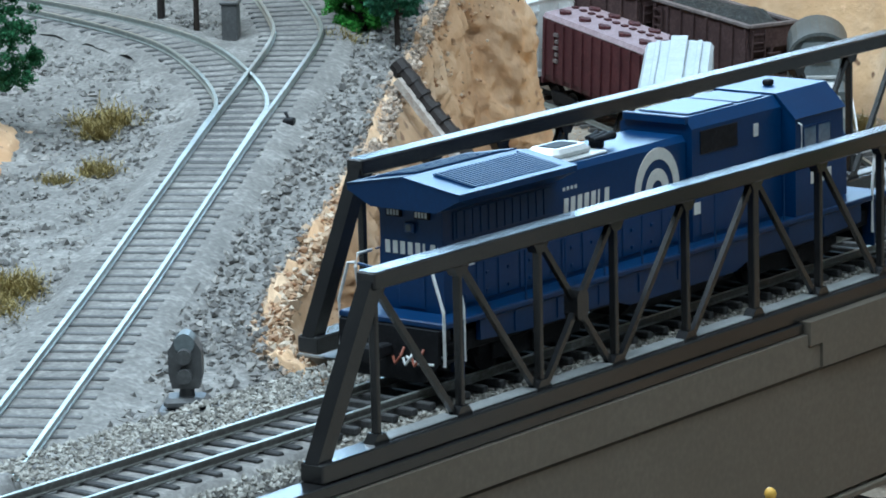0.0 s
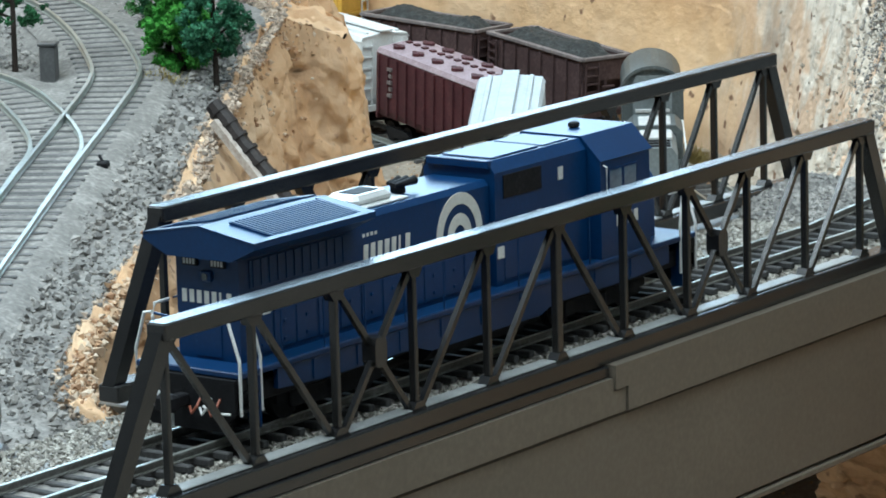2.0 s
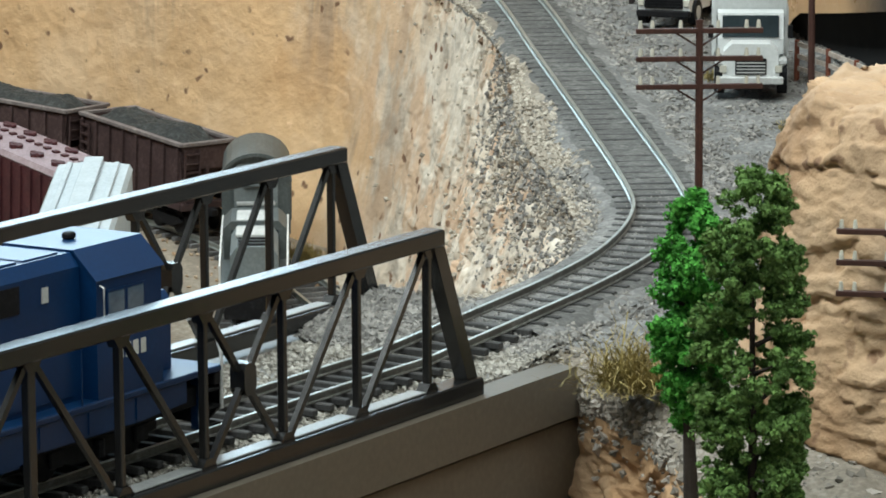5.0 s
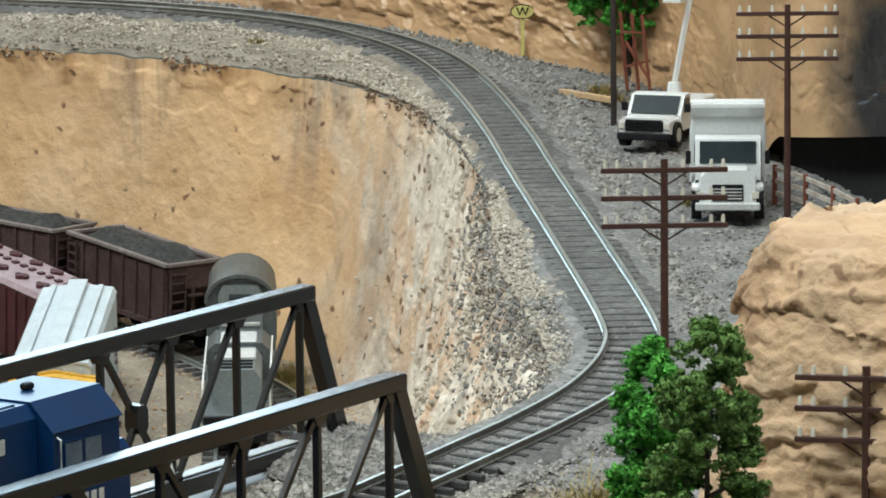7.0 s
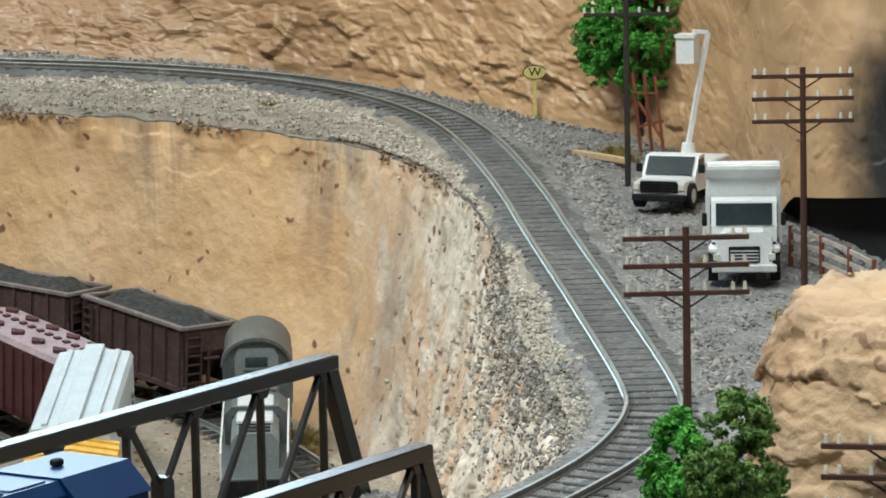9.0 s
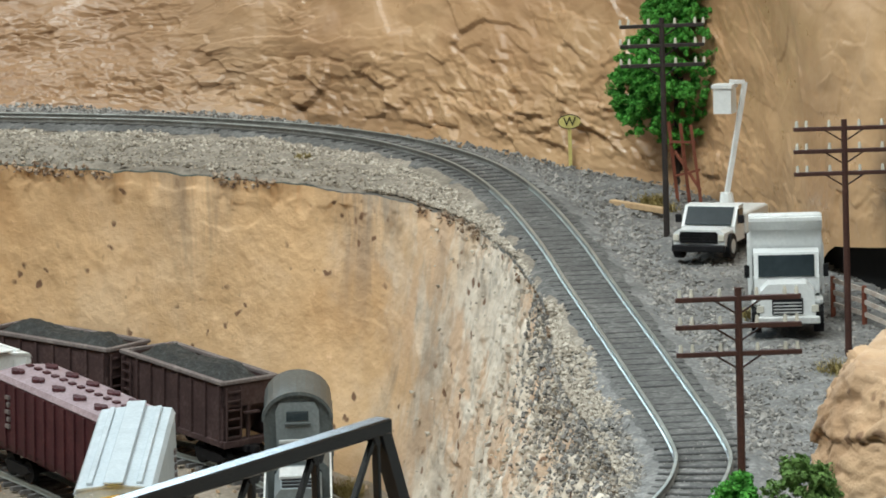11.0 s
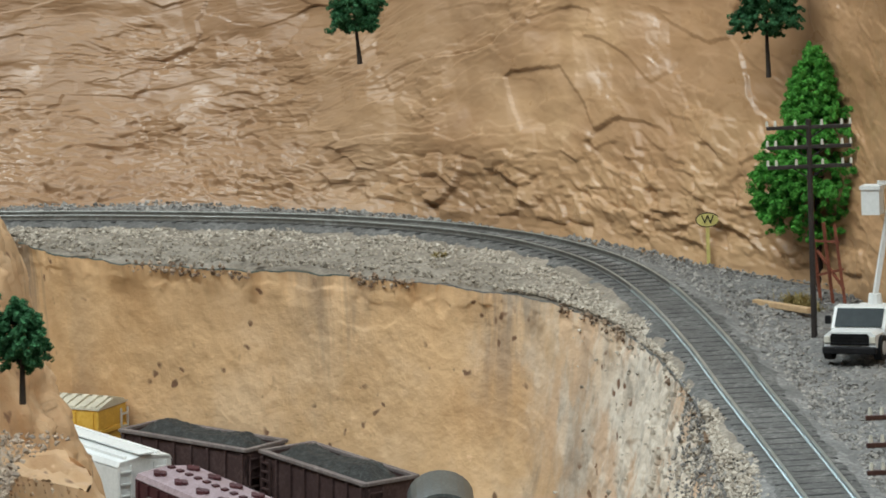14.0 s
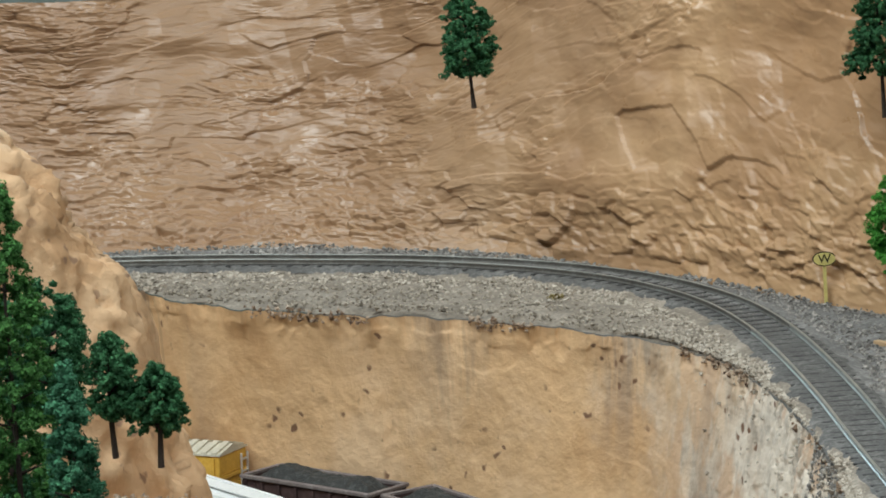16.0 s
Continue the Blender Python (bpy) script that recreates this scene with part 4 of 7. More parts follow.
part("edge_beam", Geo().prism([(178, -44.8), (384, -44.8), (384, -47.8), (386, -47.8), (386, -58.2), (184, -58.2), (184, -51.4), (178, -51.4)], -6.3, 3.0, "y"), "girder", deck)
part("side_girder", Geo().box(-60, 392, -4.6, 4.0, -96, -58.9, 0.6), "girder", deck)
part("girder_flange", Geo().box(-60, 391, -5.4, 3.0, -98.6, -96.6, 0.4), "girder", deck)
part("end_girder", Geo().box(376, 384, 4.2, 70, -98, -51, 0.6), "girder", deck)


# ---------------------------------------------------------------- the blue diesel
def wheelset(parent, x, r=5.6, gauge=16.5, mat="black"):
    w = part("wheelset", Geo().tube([(x, -gauge / 2, r), (x, gauge / 2, r)], 1.0, 8), mat, parent)
    for side in (-1, 1):
        y = side * gauge / 2
        part("wheel", Geo().tube([(x, y - 1.3, r), (x, y - 0.9, r), (x, y + 0.9, r), (x, y + 1.3, r)], r, 20), mat, w)
    return w


def mark(parent, x0, x1, z0, z1, y, mat="white", name="lettering_bar", skew=0.0):
    """A flat painted bar on a side face at y."""
    s = 0.14 if y > 0 else -0.14
    return part(name, Geo().prism([(x0, z0), (x1, z0), (x1 + skew, z1), (x0 + skew, z1)], min(y, y + s), max(y, y + s), "y"), mat, parent)


def locomotive(at, turn):
    loco = thing("diesel_locomotive", "dark blue road-switcher diesel with white markings on the bridge", "locomotive", at, turn)
    # frame and walkway
    frame_ob = part("underframe", Geo().box(-6, 192, -14.5, 14.5, 8.2, 13.2, 0.4), "black", loco, "black underframe")
    part("walkway", Geo().box(-9, 198, -16.6, 16.6, 15.6, 17.2, 0.3), "blue", loco)
    for side in (-1, 1):
        y = side * 16.2
        sill = Geo().prism([(6, 15.5), (6, 10.5), (24, 9.5), (64, 9.5), (70, 7.5), (120, 7.5), (126, 9.5), (166, 9.5), (184, 10.5), (184, 15.5)], min(y, y - side * 1.4), max(y, y - side * 1.4), "y")
        part("side_sill", sill, "blue", loco)
        for k in range(9):
            part("sill_rib", Geo().box(20 + k * 18, 21.2 + k * 18, min(y, y + side * 0.35), max(y, y + side * 0.35), 10.2, 15.2), "blue", loco)
    part("fuel_tank", Geo().prism([(-15, 12.8), (15, 12.8), (15, 7), (11.5, 3.6), (-11.5, 3.6), (-15, 7)], 72, 117, "x"), "black", loco, "black fuel tank")
    # long hood
    hood = part("long_hood", Geo().prism([(-9.8, 17.2), (9.8, 17.2), (9.8, 44.6), (8.6, 46.2), (-8.6, 46.2), (-9.8, 44.6)], 0, 106, "x"), "blue", loco)
    for side in (-1, 1):
        y = side * 9.8
        for k in range(11):
            x = 4 + k * 9.0
            part("hood_door", Geo().box(x, x + 8.3, min(y, y + side * 0.35), max(y, y + side * 0.35), 18.4, 32.0, 0.15), "blue", hood)
            for q in range(3):
                part("door_latch", Geo().box(x + 3.6, x + 4.6, min(y + side * .35, y + side * 0.7), max(y + side * .35, y + side * 0.7), 20 + q * 4.5, 20.8 + q * 4.5), "blue", hood)
        part("radiator_intake", Geo().box(4, 45, min(y, y + side * 0.4), max(y, y + side * 0.4), 35.2, 42.2, 0.1), "grille", hood, "dark blue intake screen")
        for q in range(12):
            part("intake_slat", Geo().box(5 + q * 3.3, 5.8 + q * 3.3, min(y + side * .4, y + side * 0.65), max(y + side * .4, y + side * 0.65), 35.4, 42.0), "grille", hood)
    # radiator with overhanging wings
    wing = [(-17.5, 46.6), (-17.5, 47.8), (0, 50.8), (17.5, 47.8), (17.5, 46.6), (10.2, 43.0), (-10.2, 43.0)]
    rad = part("radiator", Geo().prism(wing, -3.0, 46, "x"), "blue", loco)
    for side in (-1, 1):
        def up(y, h=0.0):
            return (side * y, 50.8 - abs(y) * 3.0 / 17.5 + h)
        part("grille_panel", Geo().prism([up(2.6, 0.1), up(15.8, 0.1), up(15.8, 0.4), up(2.6, 0.4)], 6, 42, "x"), "grille", rad, "dark blue radiator grille")
        for q in range(24):
            part("grille_slat", Geo().prism([up(2.8, 0.35), up(15.6, 0.35), up(15.6, 0.65), up(2.8, 0.65)], 6.5 + q * 1.48, 7.0 + q * 1.48, "x"), "grille", rad)
        part("edge_trim", Geo().prism([up(15.9, 0.05), up(17.6, 0.05), up(17.6, 0.5), up(15.9, 0.5)], -3.1, 46.1, "x"), "blue_light", rad)
        part("edge_trim", Geo().prism([up(1.4, 0.05), up(17.0, 0.05), up(17.0, 0.45), up(1.4, 0.45)], 42.2, 46.1, "x"), "blue_light", rad)
        part("edge_trim", Geo().prism([up(0.2, 0.05), up(17.0, 0.05), up(17.0, 0.45), up(0.2, 0.45)], -3.1, 0.8, "x"), "blue_light", rad)
    # hood roof fittings
    stack = part("exhaust_box", Geo().box(54, 70, -5.4, 5.4, 46.2, 49.4, 1.2), "alu", loco, "bare aluminium exhaust stack")
    part("stack_opening", Geo().box(57, 67, -3.0, 3.0, 49.2, 49.6, 0.2), "black", stack)
    part("stack_base", Geo().box(50, 74, -7.4, 7.4, 46.2, 46.9, 0.3), "alu", stack)
    horn = part("horn", Geo().box(78, 80, -2, 2, 46.2, 48.4, 0.3), "black", loco, "black air horn")
    for q, y in enumerate((-1.8, 0, 1.8)):
        part("horn_bell", Geo().tube([(75 + q, y, 48.8), (80, y, 48.8), (84 - q, y, 49.0)], 0.55, 10, 1.25), "black", horn)
    # raised section and cab
    rai = part("raised_hood", Geo().prism([(-11.6, 17.2), (11.6, 17.2), (11.6, 47.8), (9.2, 50.8), (-9.2, 50.8), (-11.6, 47.8)], 106.3, 150, "x"), "blue", loco)
    part("roof_hatch", Geo().box(110, 132, -8.2, 8.2, 50.8, 51.3, 0.2), "blue_light", rai)
    part("roof_hatch", Geo().box(134, 147, -8.2, 8.2, 50.8, 51.2, 0.2), "blue_light", rai)
    part("roof_rim", Geo().box(105.4, 107.0, -10.2, 10.2, 49.0, 51.2, 0.2), "blue_light", rai)
    for side in (-1, 1):
        y = side * 11.6
        part("brake_screen", Geo().box(110, 128, min(y, y + side * 0.3), max(y, y + side * 0.3), 40.5, 46.8, 0.1), "black", rai, "dark screen")
        part("hatch", Geo().box(136, 138.2, min(y, y + side * 0.3), max(y, y + side * 0.3), 41.5, 45.0), "steel", rai)
        part("latch", Geo().box(122, 123, min(y, y + side * 0.4), max(y, y + side * 0.4), 33.0, 34.4), "steel", rai)
        part("latch", Geo().box(126, 127, min(y, y + side * 0.4), max(y, y + side * 0.4), 33.2, 35.0), "steel", rai)
        part("door_panel", Geo().box(110, 146, min(y, y + side * 0.25), max(y, y + side * 0.25), 18.5, 30.5, 0.1), "blue", rai)
    cab = part("cab", Geo().prism([(-16, 14.5), (16, 14.5), (16, 44.6), (9.6, 51.0), (-9.6, 51.0), (-16, 44.6)], 150.3, 175, "x"), "blue", loco)
    part("cab_roof", Geo().prism([(-16.4, 44.6), (-9.8, 51.3), (9.8, 51.3), (16.4, 44.6), (16.1, 44.3), (9.6, 50.8), (-9.6, 50.8), (-16.1, 44.3)], 150.0, 176.0, "x"), "blue_light", cab)
    for side in (-1, 1):
        y = side * 16.0
        for x in (154.5, 161.8):
            win = part("cab_window", Geo().box(x, x + 6.2, min(y, y + side * 0.25), max(y, y + side * 0.25), 35.0, 41.5, 0.1), "cab_glass", cab, "hazy cab window")
            part("window_frame", Geo().box(x - 0.5, x + 6.7, min(y, y + side * 0.32), max(y, y + side * 0.32), 41.5, 42.0), "blue", win)
            part("window_frame", Geo().box(x - 0.5, x, min(y, y + side * 0.32), max(y, y + side * 0.32), 34.6, 41.5), "blue", win)
            part("window_frame", Geo().box(x + 6.2, x + 6.7, min(y, y + side * 0.32), max(y, y + side * 0.32), 34.6, 41.5), "blue", win)
        for k in range(4):
            mark(cab, 158 + k * 2.9, 159.9 + k * 2.9, 25.4, 28.8, y, name="number_bar")
        part("grab_iron", Geo().tube([(151.5, y + side * 0.2, 34), (151.5, y + side * 1.3, 34.4), (151.5, y + side * 1.3, 43), (151.5, y + side * 0.2, 43.4)], 0.3, 6), "steel", cab)
    for y in (-7.5, 1.5):
        part("windscreen", Geo().box(175, 175.25, y, y + 6, 38, 44, 0.1), "window", cab)
    part("beacon", Geo().box(160, 163, -1.2, 1.2, 51.3, 53.0, 0.4), "black", cab)
    part("nose", Geo().prism([(-9, 17.2), (9, 17.2), (9, 34), (7.4, 36), (-7.4, 36), (-9, 34)], 175.2, 188, "x"), "blue", loco)
    # markings: side bars, rings and stripes as plain shapes
    for side in (-1, 1):
        y = side * 9.8
        ry = side * 11.6
        for k in range(7):
            x = 50.4 + k * 3.0
            mark(loco, x, x + (0.7 if k == 5 else 1.9), 34.2, 38.0, y, skew=0.25)
        for k in range(4):
            mark(loco, 50.2 + k * 1.7, 51.2 + k * 1.7, 40.0, 40.9, y, "steel")
        cx, cz = 92.4, 33.3
        for r0, r1, a1 in ((7.6, 10.4, 180), (2.6, 5.4, 180)):
            outer = [(cx + r1 * math.cos(math.radians(a)), cz + r1 * 1.12 * math.sin(math.radians(a))) for a in range(0, a1 + 1, 12)]
            inner = [(cx + r0 * math.cos(math.radians(a)), cz + r0 * 1.12 * math.sin(math.radians(a))) for a in range(a1, -1, -12)]
            g = Geo()
            s = 0.14 * side
            n = len(outer)
            rings = [[(x, y, z) for x, z in outer], [(x, y + s, z) for x, z in outer], [(x, y + s, z) for x, z in inner[::-1]], [(x, y, z) for x, z in inner[::-1]]]
            rings.append(rings[0])
            part("emblem_ring", g.loft(rings, close=False), "white", loco)
        mark(loco, 100.0, 102.4, 27.0, 33.3, y)
        for z0, z1 in ((29.6, 32.8), (24.6, 27.8)):
            for x0, x1 in ((107, 122), (123, 134), (135, 146)):
                mark(loco, x0, x1, z0, z1, ry, name="stripe_bar")
    for y0 in (-6.2, 2.6):
        board = part("number_board", Geo().box(-0.9, 0.0, y0, y0 + 4.6, 40.6, 42.8, 0.1), "black", hood, "black number board with pale bars")
        for k in range(4):
            part("number_bar", Geo().box(-1.05, -0.9, y0 + 0.5 + k * 1.0, y0 + 1.1 + k * 1.0, 41.0, 42.4), "white", board)
    for k in range(7):
        y = 8.1 - k * 2.35
        part("lettering_bar", Geo().box(-0.16, 0.0, y - (0.6 if k == 5 else 1.45), y, 31.2, 34.4), "white", hood)
    part("headlight", Geo().box(-1.0, 0.0, -1.6, 1.6, 36.8, 39.6, 0.3), "blue", hood)
    part("headlight_lens", Geo().tube([(-1.2, 0, 38.2), (-0.9, 0, 38.2)], 0.9, 12), "window", hood)
    part("rear_door", Geo().box(-0.3, 0.0, -4, 4, 18, 30, 0.1), "blue", hood)
    # ends: pilots, steps, handrails, hoses, couplers
    for end, x0 in ((-1, -9.0), (1, 198.0)):
        out = x0 + end * 1.2
        part("pilot", Geo().prism([(-15.5, 15.4), (15.5, 15.4), (15.5, 7), (11, 2.2), (-11, 2.2), (-15.5, 7)], min(x0, out), max(x0, out), "x"), "black", loco, "black pilot plate")
        part("end_plate", Geo().box(min(x0, x0 - end * 3), max(x0, x0 - end * 3), -16.4, 16.4, 12.5, 15.6, 0.3), "black", loco)
        coupler = part("coupler", Geo().box(min(out, out + end * 7), max(out, out + end * 7), -1.5, 1.5, 8.2, 11.2, 0.4), "black", loco, "black knuckle coupler")
        part("knuckle", Geo().box(min(out + end * 5, out + end * 9), max(out + end * 5, out + end * 9), -2.8, 2.8, 7.6, 12.0, 0.8), "black", coupler)
        part("trip_pin", Geo().tube([(out + end * 5, 0, 8), (out + end * 5, 0, 3.5), (out + end * 6, 2, 2.6)], 0.35, 6), "steel", coupler)
        for side in (-1, 1):
            for k in range(3):
                part("step", Geo().box(min(x0 - end * 1, x0 - end * 7), max(x0 - end * 1, x0 - end * 7), min(side * 13, side * 16.6), max(side * 13, side * 16.6), 3.0 + k * 4.2, 3.6 + k * 4.2), "black", loco)
            part("step_side", Geo().box(min(x0 - end * 7, x0 - end * 7.8), max(x0 - end * 7, x0 - end * 7.8), min(side * 12.8, side * 16.6), max(side * 12.8, side * 16.6), 2.5, 15.6), "blue", loco)
            y = side * 16.4
            part("handrail", Geo().tube([(x0 - end * 0.2, y, 6.5), (x0 - end * 0.2, y, 20), (x0 - end * 0.2, y - side * 3.2, 29.5), (x0 - end * 0.2, y - side * 5.6, 29.8)], 0.42, 8), "rail_white", loco, "white-painted end handrail")
            part("handrail", Geo().tube([(x0 - end * 8.2, y, 6.5), (x0 - end * 8.2, y, 20), (x0 - end * 6.5, y - side * 0.4, 27), (x0 - end * 7.5, y - side * 0.4, 30.2), (x0 - end * 13, y - side * 0.4, 30.2)], 0.42, 8), "rail_white", loco, "white-painted step handrail")
            part("uncoupling_lever", Geo().tube([(out + end * 0.6, side * 14.5, 7.2), (out + end * 0.8, side * 9.5, 7.0), (out + end * 1.2, side * 6.5, 8.6)], 0.34, 6), "rail_white", loco)
            for q, y2 in enumerate((5.0, 8.2, 11.0)):
                part("air_hose", Geo().tube([(out, side * y2, 10.5), (out + end * 1.6, side * y2, 8.6), (out + end * 1.8, side * (y2 - 1.6), 6.6), (out + end * 1.3, side * (y2 - 2.6), 8.2)], 0.36, 6), "copper" if q != 1 else "rail_white", loco)
        part("end_rail", Geo().tube([(x0 - end * 0.2, -10, 29.6), (x0 - end * 0.2, 0, 28.6), (x0 - end * 0.2, 10, 29.6)], 0.36, 6), "blue_light", loco)
    for side in (-1, 1):
        y = side * 16.2
        part("side_handrail", Geo().tube([(6, y, 30.2), (60, y, 30.2), (104, y, 30.2), (148, y, 31.5)], 0.26, 6), "blue", loco)
        for k in range(9):
            x = 8 + k * 17
            part("stanchion", Geo().tube([(x, y, 17), (x, y, 30.2)], 0.24, 5), "blue", loco)
    # trucks
    for x in (33, 154):
        truck = part("truck", Geo().box(x - 10, x + 10, -8, 8, 6, 9.5, 0.6), "black", loco, "black four-wheel truck")
        for side in (-1, 1):
            y = side * 12.4
            part("side_frame", Geo().prism([(x - 23, 8.4), (x - 23, 5.2), (x - 14, 4.2), (x - 8, 2.8), (x + 8, 2.8), (x + 14, 4.2), (x + 23, 5.2), (x + 23, 8.4), (x + 8, 7.4), (x - 8, 7.4)], min(y, y - side * 1.6), max(y, y - side * 1.6), "y"), "black", truck)
            for q in (-16, 16):
                part("axle_box", Geo().box(x + q - 2.6, x + q + 2.6, min(y, y + side * 1.2), max(y, y + side * 1.2), 3.6, 8, 0.4), "black", truck)
            part("spring", Geo().tube([(x, y + side * 0.4, 3.2), (x, y + side * 0.4, 7.2)], 1.6, 8), "black", truck)
        for q in (-16, 16):
            wheelset(truck, x + q)
    return loco


M["blue_light"] = M["blue"]
M["cab_glass"] = material("hazy_cab_glass", (0.10, 0.14, 0.19), rough=0.15, scale=200, grain=900, bump=0, grain_bump=0)
M["grille"] = material("dark_blue_grille", (0.005, 0.032, 0.10), rough=0.45, scale=200, grain=900, bump=0, grain_bump=0)
M["alu"] = material("bare_aluminium", (0.62, 0.63, 0.62), (0.5, 0.5, 0.5), (0.7, 0.7, 0.7), rough=0.4, metal=0.4, scale=100, grain=900, bump=0, grain_bump=0.05)
M["rail_white"] = material("white_handrail_paint", (0.72, 0.72, 0.70), rough=0.5, scale=200, grain=900, bump=0, grain_bump=0)
locomotive((54, 31, -39.8), 0.0)


# ---------------------------------------------------------------- freight cars in the valley
def running_gear(car, length, width, mat="black"):
    part("centre_sill", Geo().box(-length / 2 - 3, length / 2 + 3, -3.5, 3.5, 8, 11, 0.3), mat, car)
    for sx in (-1, 1):
        x = sx * (length / 2 - 13)
        truck = part("truck", Geo().box(x - 3, x + 3, -10, 10, 4, 8, 0.4), mat, car, "black freight truck")
        for side in (-1, 1):
            y = side * 11
            part("side_frame", Geo().prism([(x - 11, 5.5), (x - 8, 4), (x - 4, 2.6), (x + 4, 2.6), (x + 8, 4), (x + 11, 5.5), (x + 9, 7), (x - 9, 7)], min(y, y - side * 1.4), max(y, y - side * 1.4), "y"), mat, truck)
        for q in (-7.5, 7.5):
            wheelset(truck, x + q, 4.6, 16.5, mat)
        part("coupler", Geo().box(min(sx * length / 2, sx * (length / 2 + 6)), max(sx * length / 2, sx * (length / 2 + 6)), -1.6, 1.6, 8, 11, 0.4), mat, car)


def ladder(car, x, y, z0, z1, along, mat, n=6, w=6.0):
    """Rungs on two stiles; along is the direction of the rungs, x or y."""
    g = Geo()
    dx, dy = (w / 2, 0) if along == "x" else (0, w / 2)
    for s in (-1, 1):
        g.bar((x + s * dx, y + s * dy, z0), (x + s * dx, y + s * dy, z1), 0.7, 0.7)
    for k in range(n):
        z = z0 + (z1 - z0) * (k + 0.5) / n
        g.bar((x - dx, y - dy, z), (x + dx, y + dy, z), 0.7, 0.7)
    return part("ladder", g, mat, car)


def on_grade(car, x, y, turn):
    """Tilt a car with the slope of the valley floor."""
    c, s = math.cos(math.radians(turn)), math.sin(math.radians(turn))
    rise = (z_valley(x + 10 * c, y + 10 * s) - z_valley(x, y)) / 10
    car.matrix_basis = pose(x * MM, y * MM, z_valley(x, y) * MM, 0, -math.degrees(math.atan(rise)), turn)


def covered_hopper(label, x, y, turn, length, width, height, mat, roof_mat, hatches=True, ribs=True, group="freight cars"):
    z = z_valley(x, y)
    car = thing("covered_hopper", label, "freight car", (x, y, z), turn, group)
    h, w = length / 2, width / 2
    prof = [(-w + 1, 12), (w - 1, 12), (w, 15), (w, height - 4), (w - 1.2, height - 1.5), (0, height), (-w + 1.2, height - 1.5), (-w, height - 4), (-w, 15)]
    body = part("body", Geo().prism(prof, -h, h, "x"), mat, car)
    roof = part("roof", Geo().prism([(-w - 0.3, height - 3.2), (-w + 1, height - 1.1), (0, height + 0.4), (w - 1, height - 1.1), (w + 0.3, height - 3.2), (w - 1.4, height - 1.9), (0, height - 0.4), (-w + 1.4, height - 1.9)], -h - 0.4, h + 0.4, "x"), roof_mat, car)
    if ribs:
        for s in (-1, 1):
            for k in range(11):
                xx = -h + 2 + k * (length - 4) / 10
                part("side_rib", Geo().box(xx - 0.6, xx + 0.6, min(s * w, s * (w + 0.9)), max(s * w, s * (w + 0.9)), 13, height - 4), mat, body)
    if hatches:
        for s in (-1, 1):
            for k in range(5):
                xx = -h + length * (k + 0.5) / 5
                hat = part("roof_hatch", Geo().tube([(xx, s * w * 0.55, height - 0.9), (xx, s * w * 0.55, height + 0.7)], 2.7, 12), mat, roof, "dark round roof hatch")
                part("hatch_hinge", Geo().box(xx - 4, xx + 4, s * w * 0.55 - 1.0, s * w * 0.55 + 1.0, height - 0.3, height + 0.9, 0.2), mat, hat)
        for k in range(12):
            part("roof_walk_block", Geo().box(-h + length * (k + 0.2) / 12, -h + length * (k + 0.6) / 12, -1.2, 1.2, height + 0.4, height + 1.2), mat, roof)
    else:
        for k in range(9):
            xx = -h + 3 + k * (length - 6) / 8
            part("roof_rib", Geo().prism([(-w, height - 2.8), (0, height + 0.9), (w, height - 2.8), (w, height - 3.4), (0, height + 0.2), (-w, height - 3.4)], xx - 0.4, xx + 0.4, "x"), roof_mat, roof)
        part("roof_walk", Geo().box(-h - 2, h + 2, -3.6, 3.6, height + 0.9, height + 1.7, 0.2), roof_mat, roof)
        for s in (-1, 1):
            part("hatch_strip", Geo().box(-h + 2, h - 2, s * w * 0.62 - 1.0, s * w * 0.62 + 1.0, height - 1.0, height + 0.6, 0.2), roof_mat, roof)
    for s in (-1, 1):
        ladder(car, s * (h + 0.8), -w * 0.55, 13, height - 3, "y", mat)
        ladder(car, s * (h + 0.8), w * 0.75, 13, height - 3, "y", mat)
        part("end_slope_sheet", Geo().prism([(s * h, 16), (s * (h - 8), 11), (s * h, 11)], -w + 2, w - 2, "y"), mat, car)
        part("end_sill", Geo().box(min(s * h, s * (h + 1.6)), max(s * h, s * (h + 1.6)), -w, w, 10, 13, 0.2), mat, car)
    for k in (-1, 0, 1):
        part("outlet_gate", Geo().prism([(-6, 12), (6, 12), (3, 5.5), (-3, 5.5)], k * length / 4 - 7, k * length / 4 + 7, "x"), mat, car)
    for k in range(5):
        for s in (-1, 1):
            part("lettering_bar", Geo().box(h - 14, h - 10.5 - (k % 2) * 1.4, min(s * (w + 0.95), s * w), max(s * (w + 0.95), s * w), 34 - k * 3, 35.6 - k * 3), "dusty_rail", car)
    running_gear(car, length, width)
    on_grade(car, x, y, turn)
    return car


covered_hopper("maroon covered hopper car with dusty roof and dark hatches", 717, 437, 65.6, 88, 28, 44, "maroon", "pink_roof")
covered_hopper("white covered hopper car with pale blue-white ribbed roof", 644, 355, 32, 106, 29, 50, "white_car", "white_car", hatches=False, ribs=False)
covered_hopper("white covered hopper car with white end ladders", 752, 533, 72.5, 88, 27, 46, "truck_white", "truck_white", hatches=False, ribs=False)


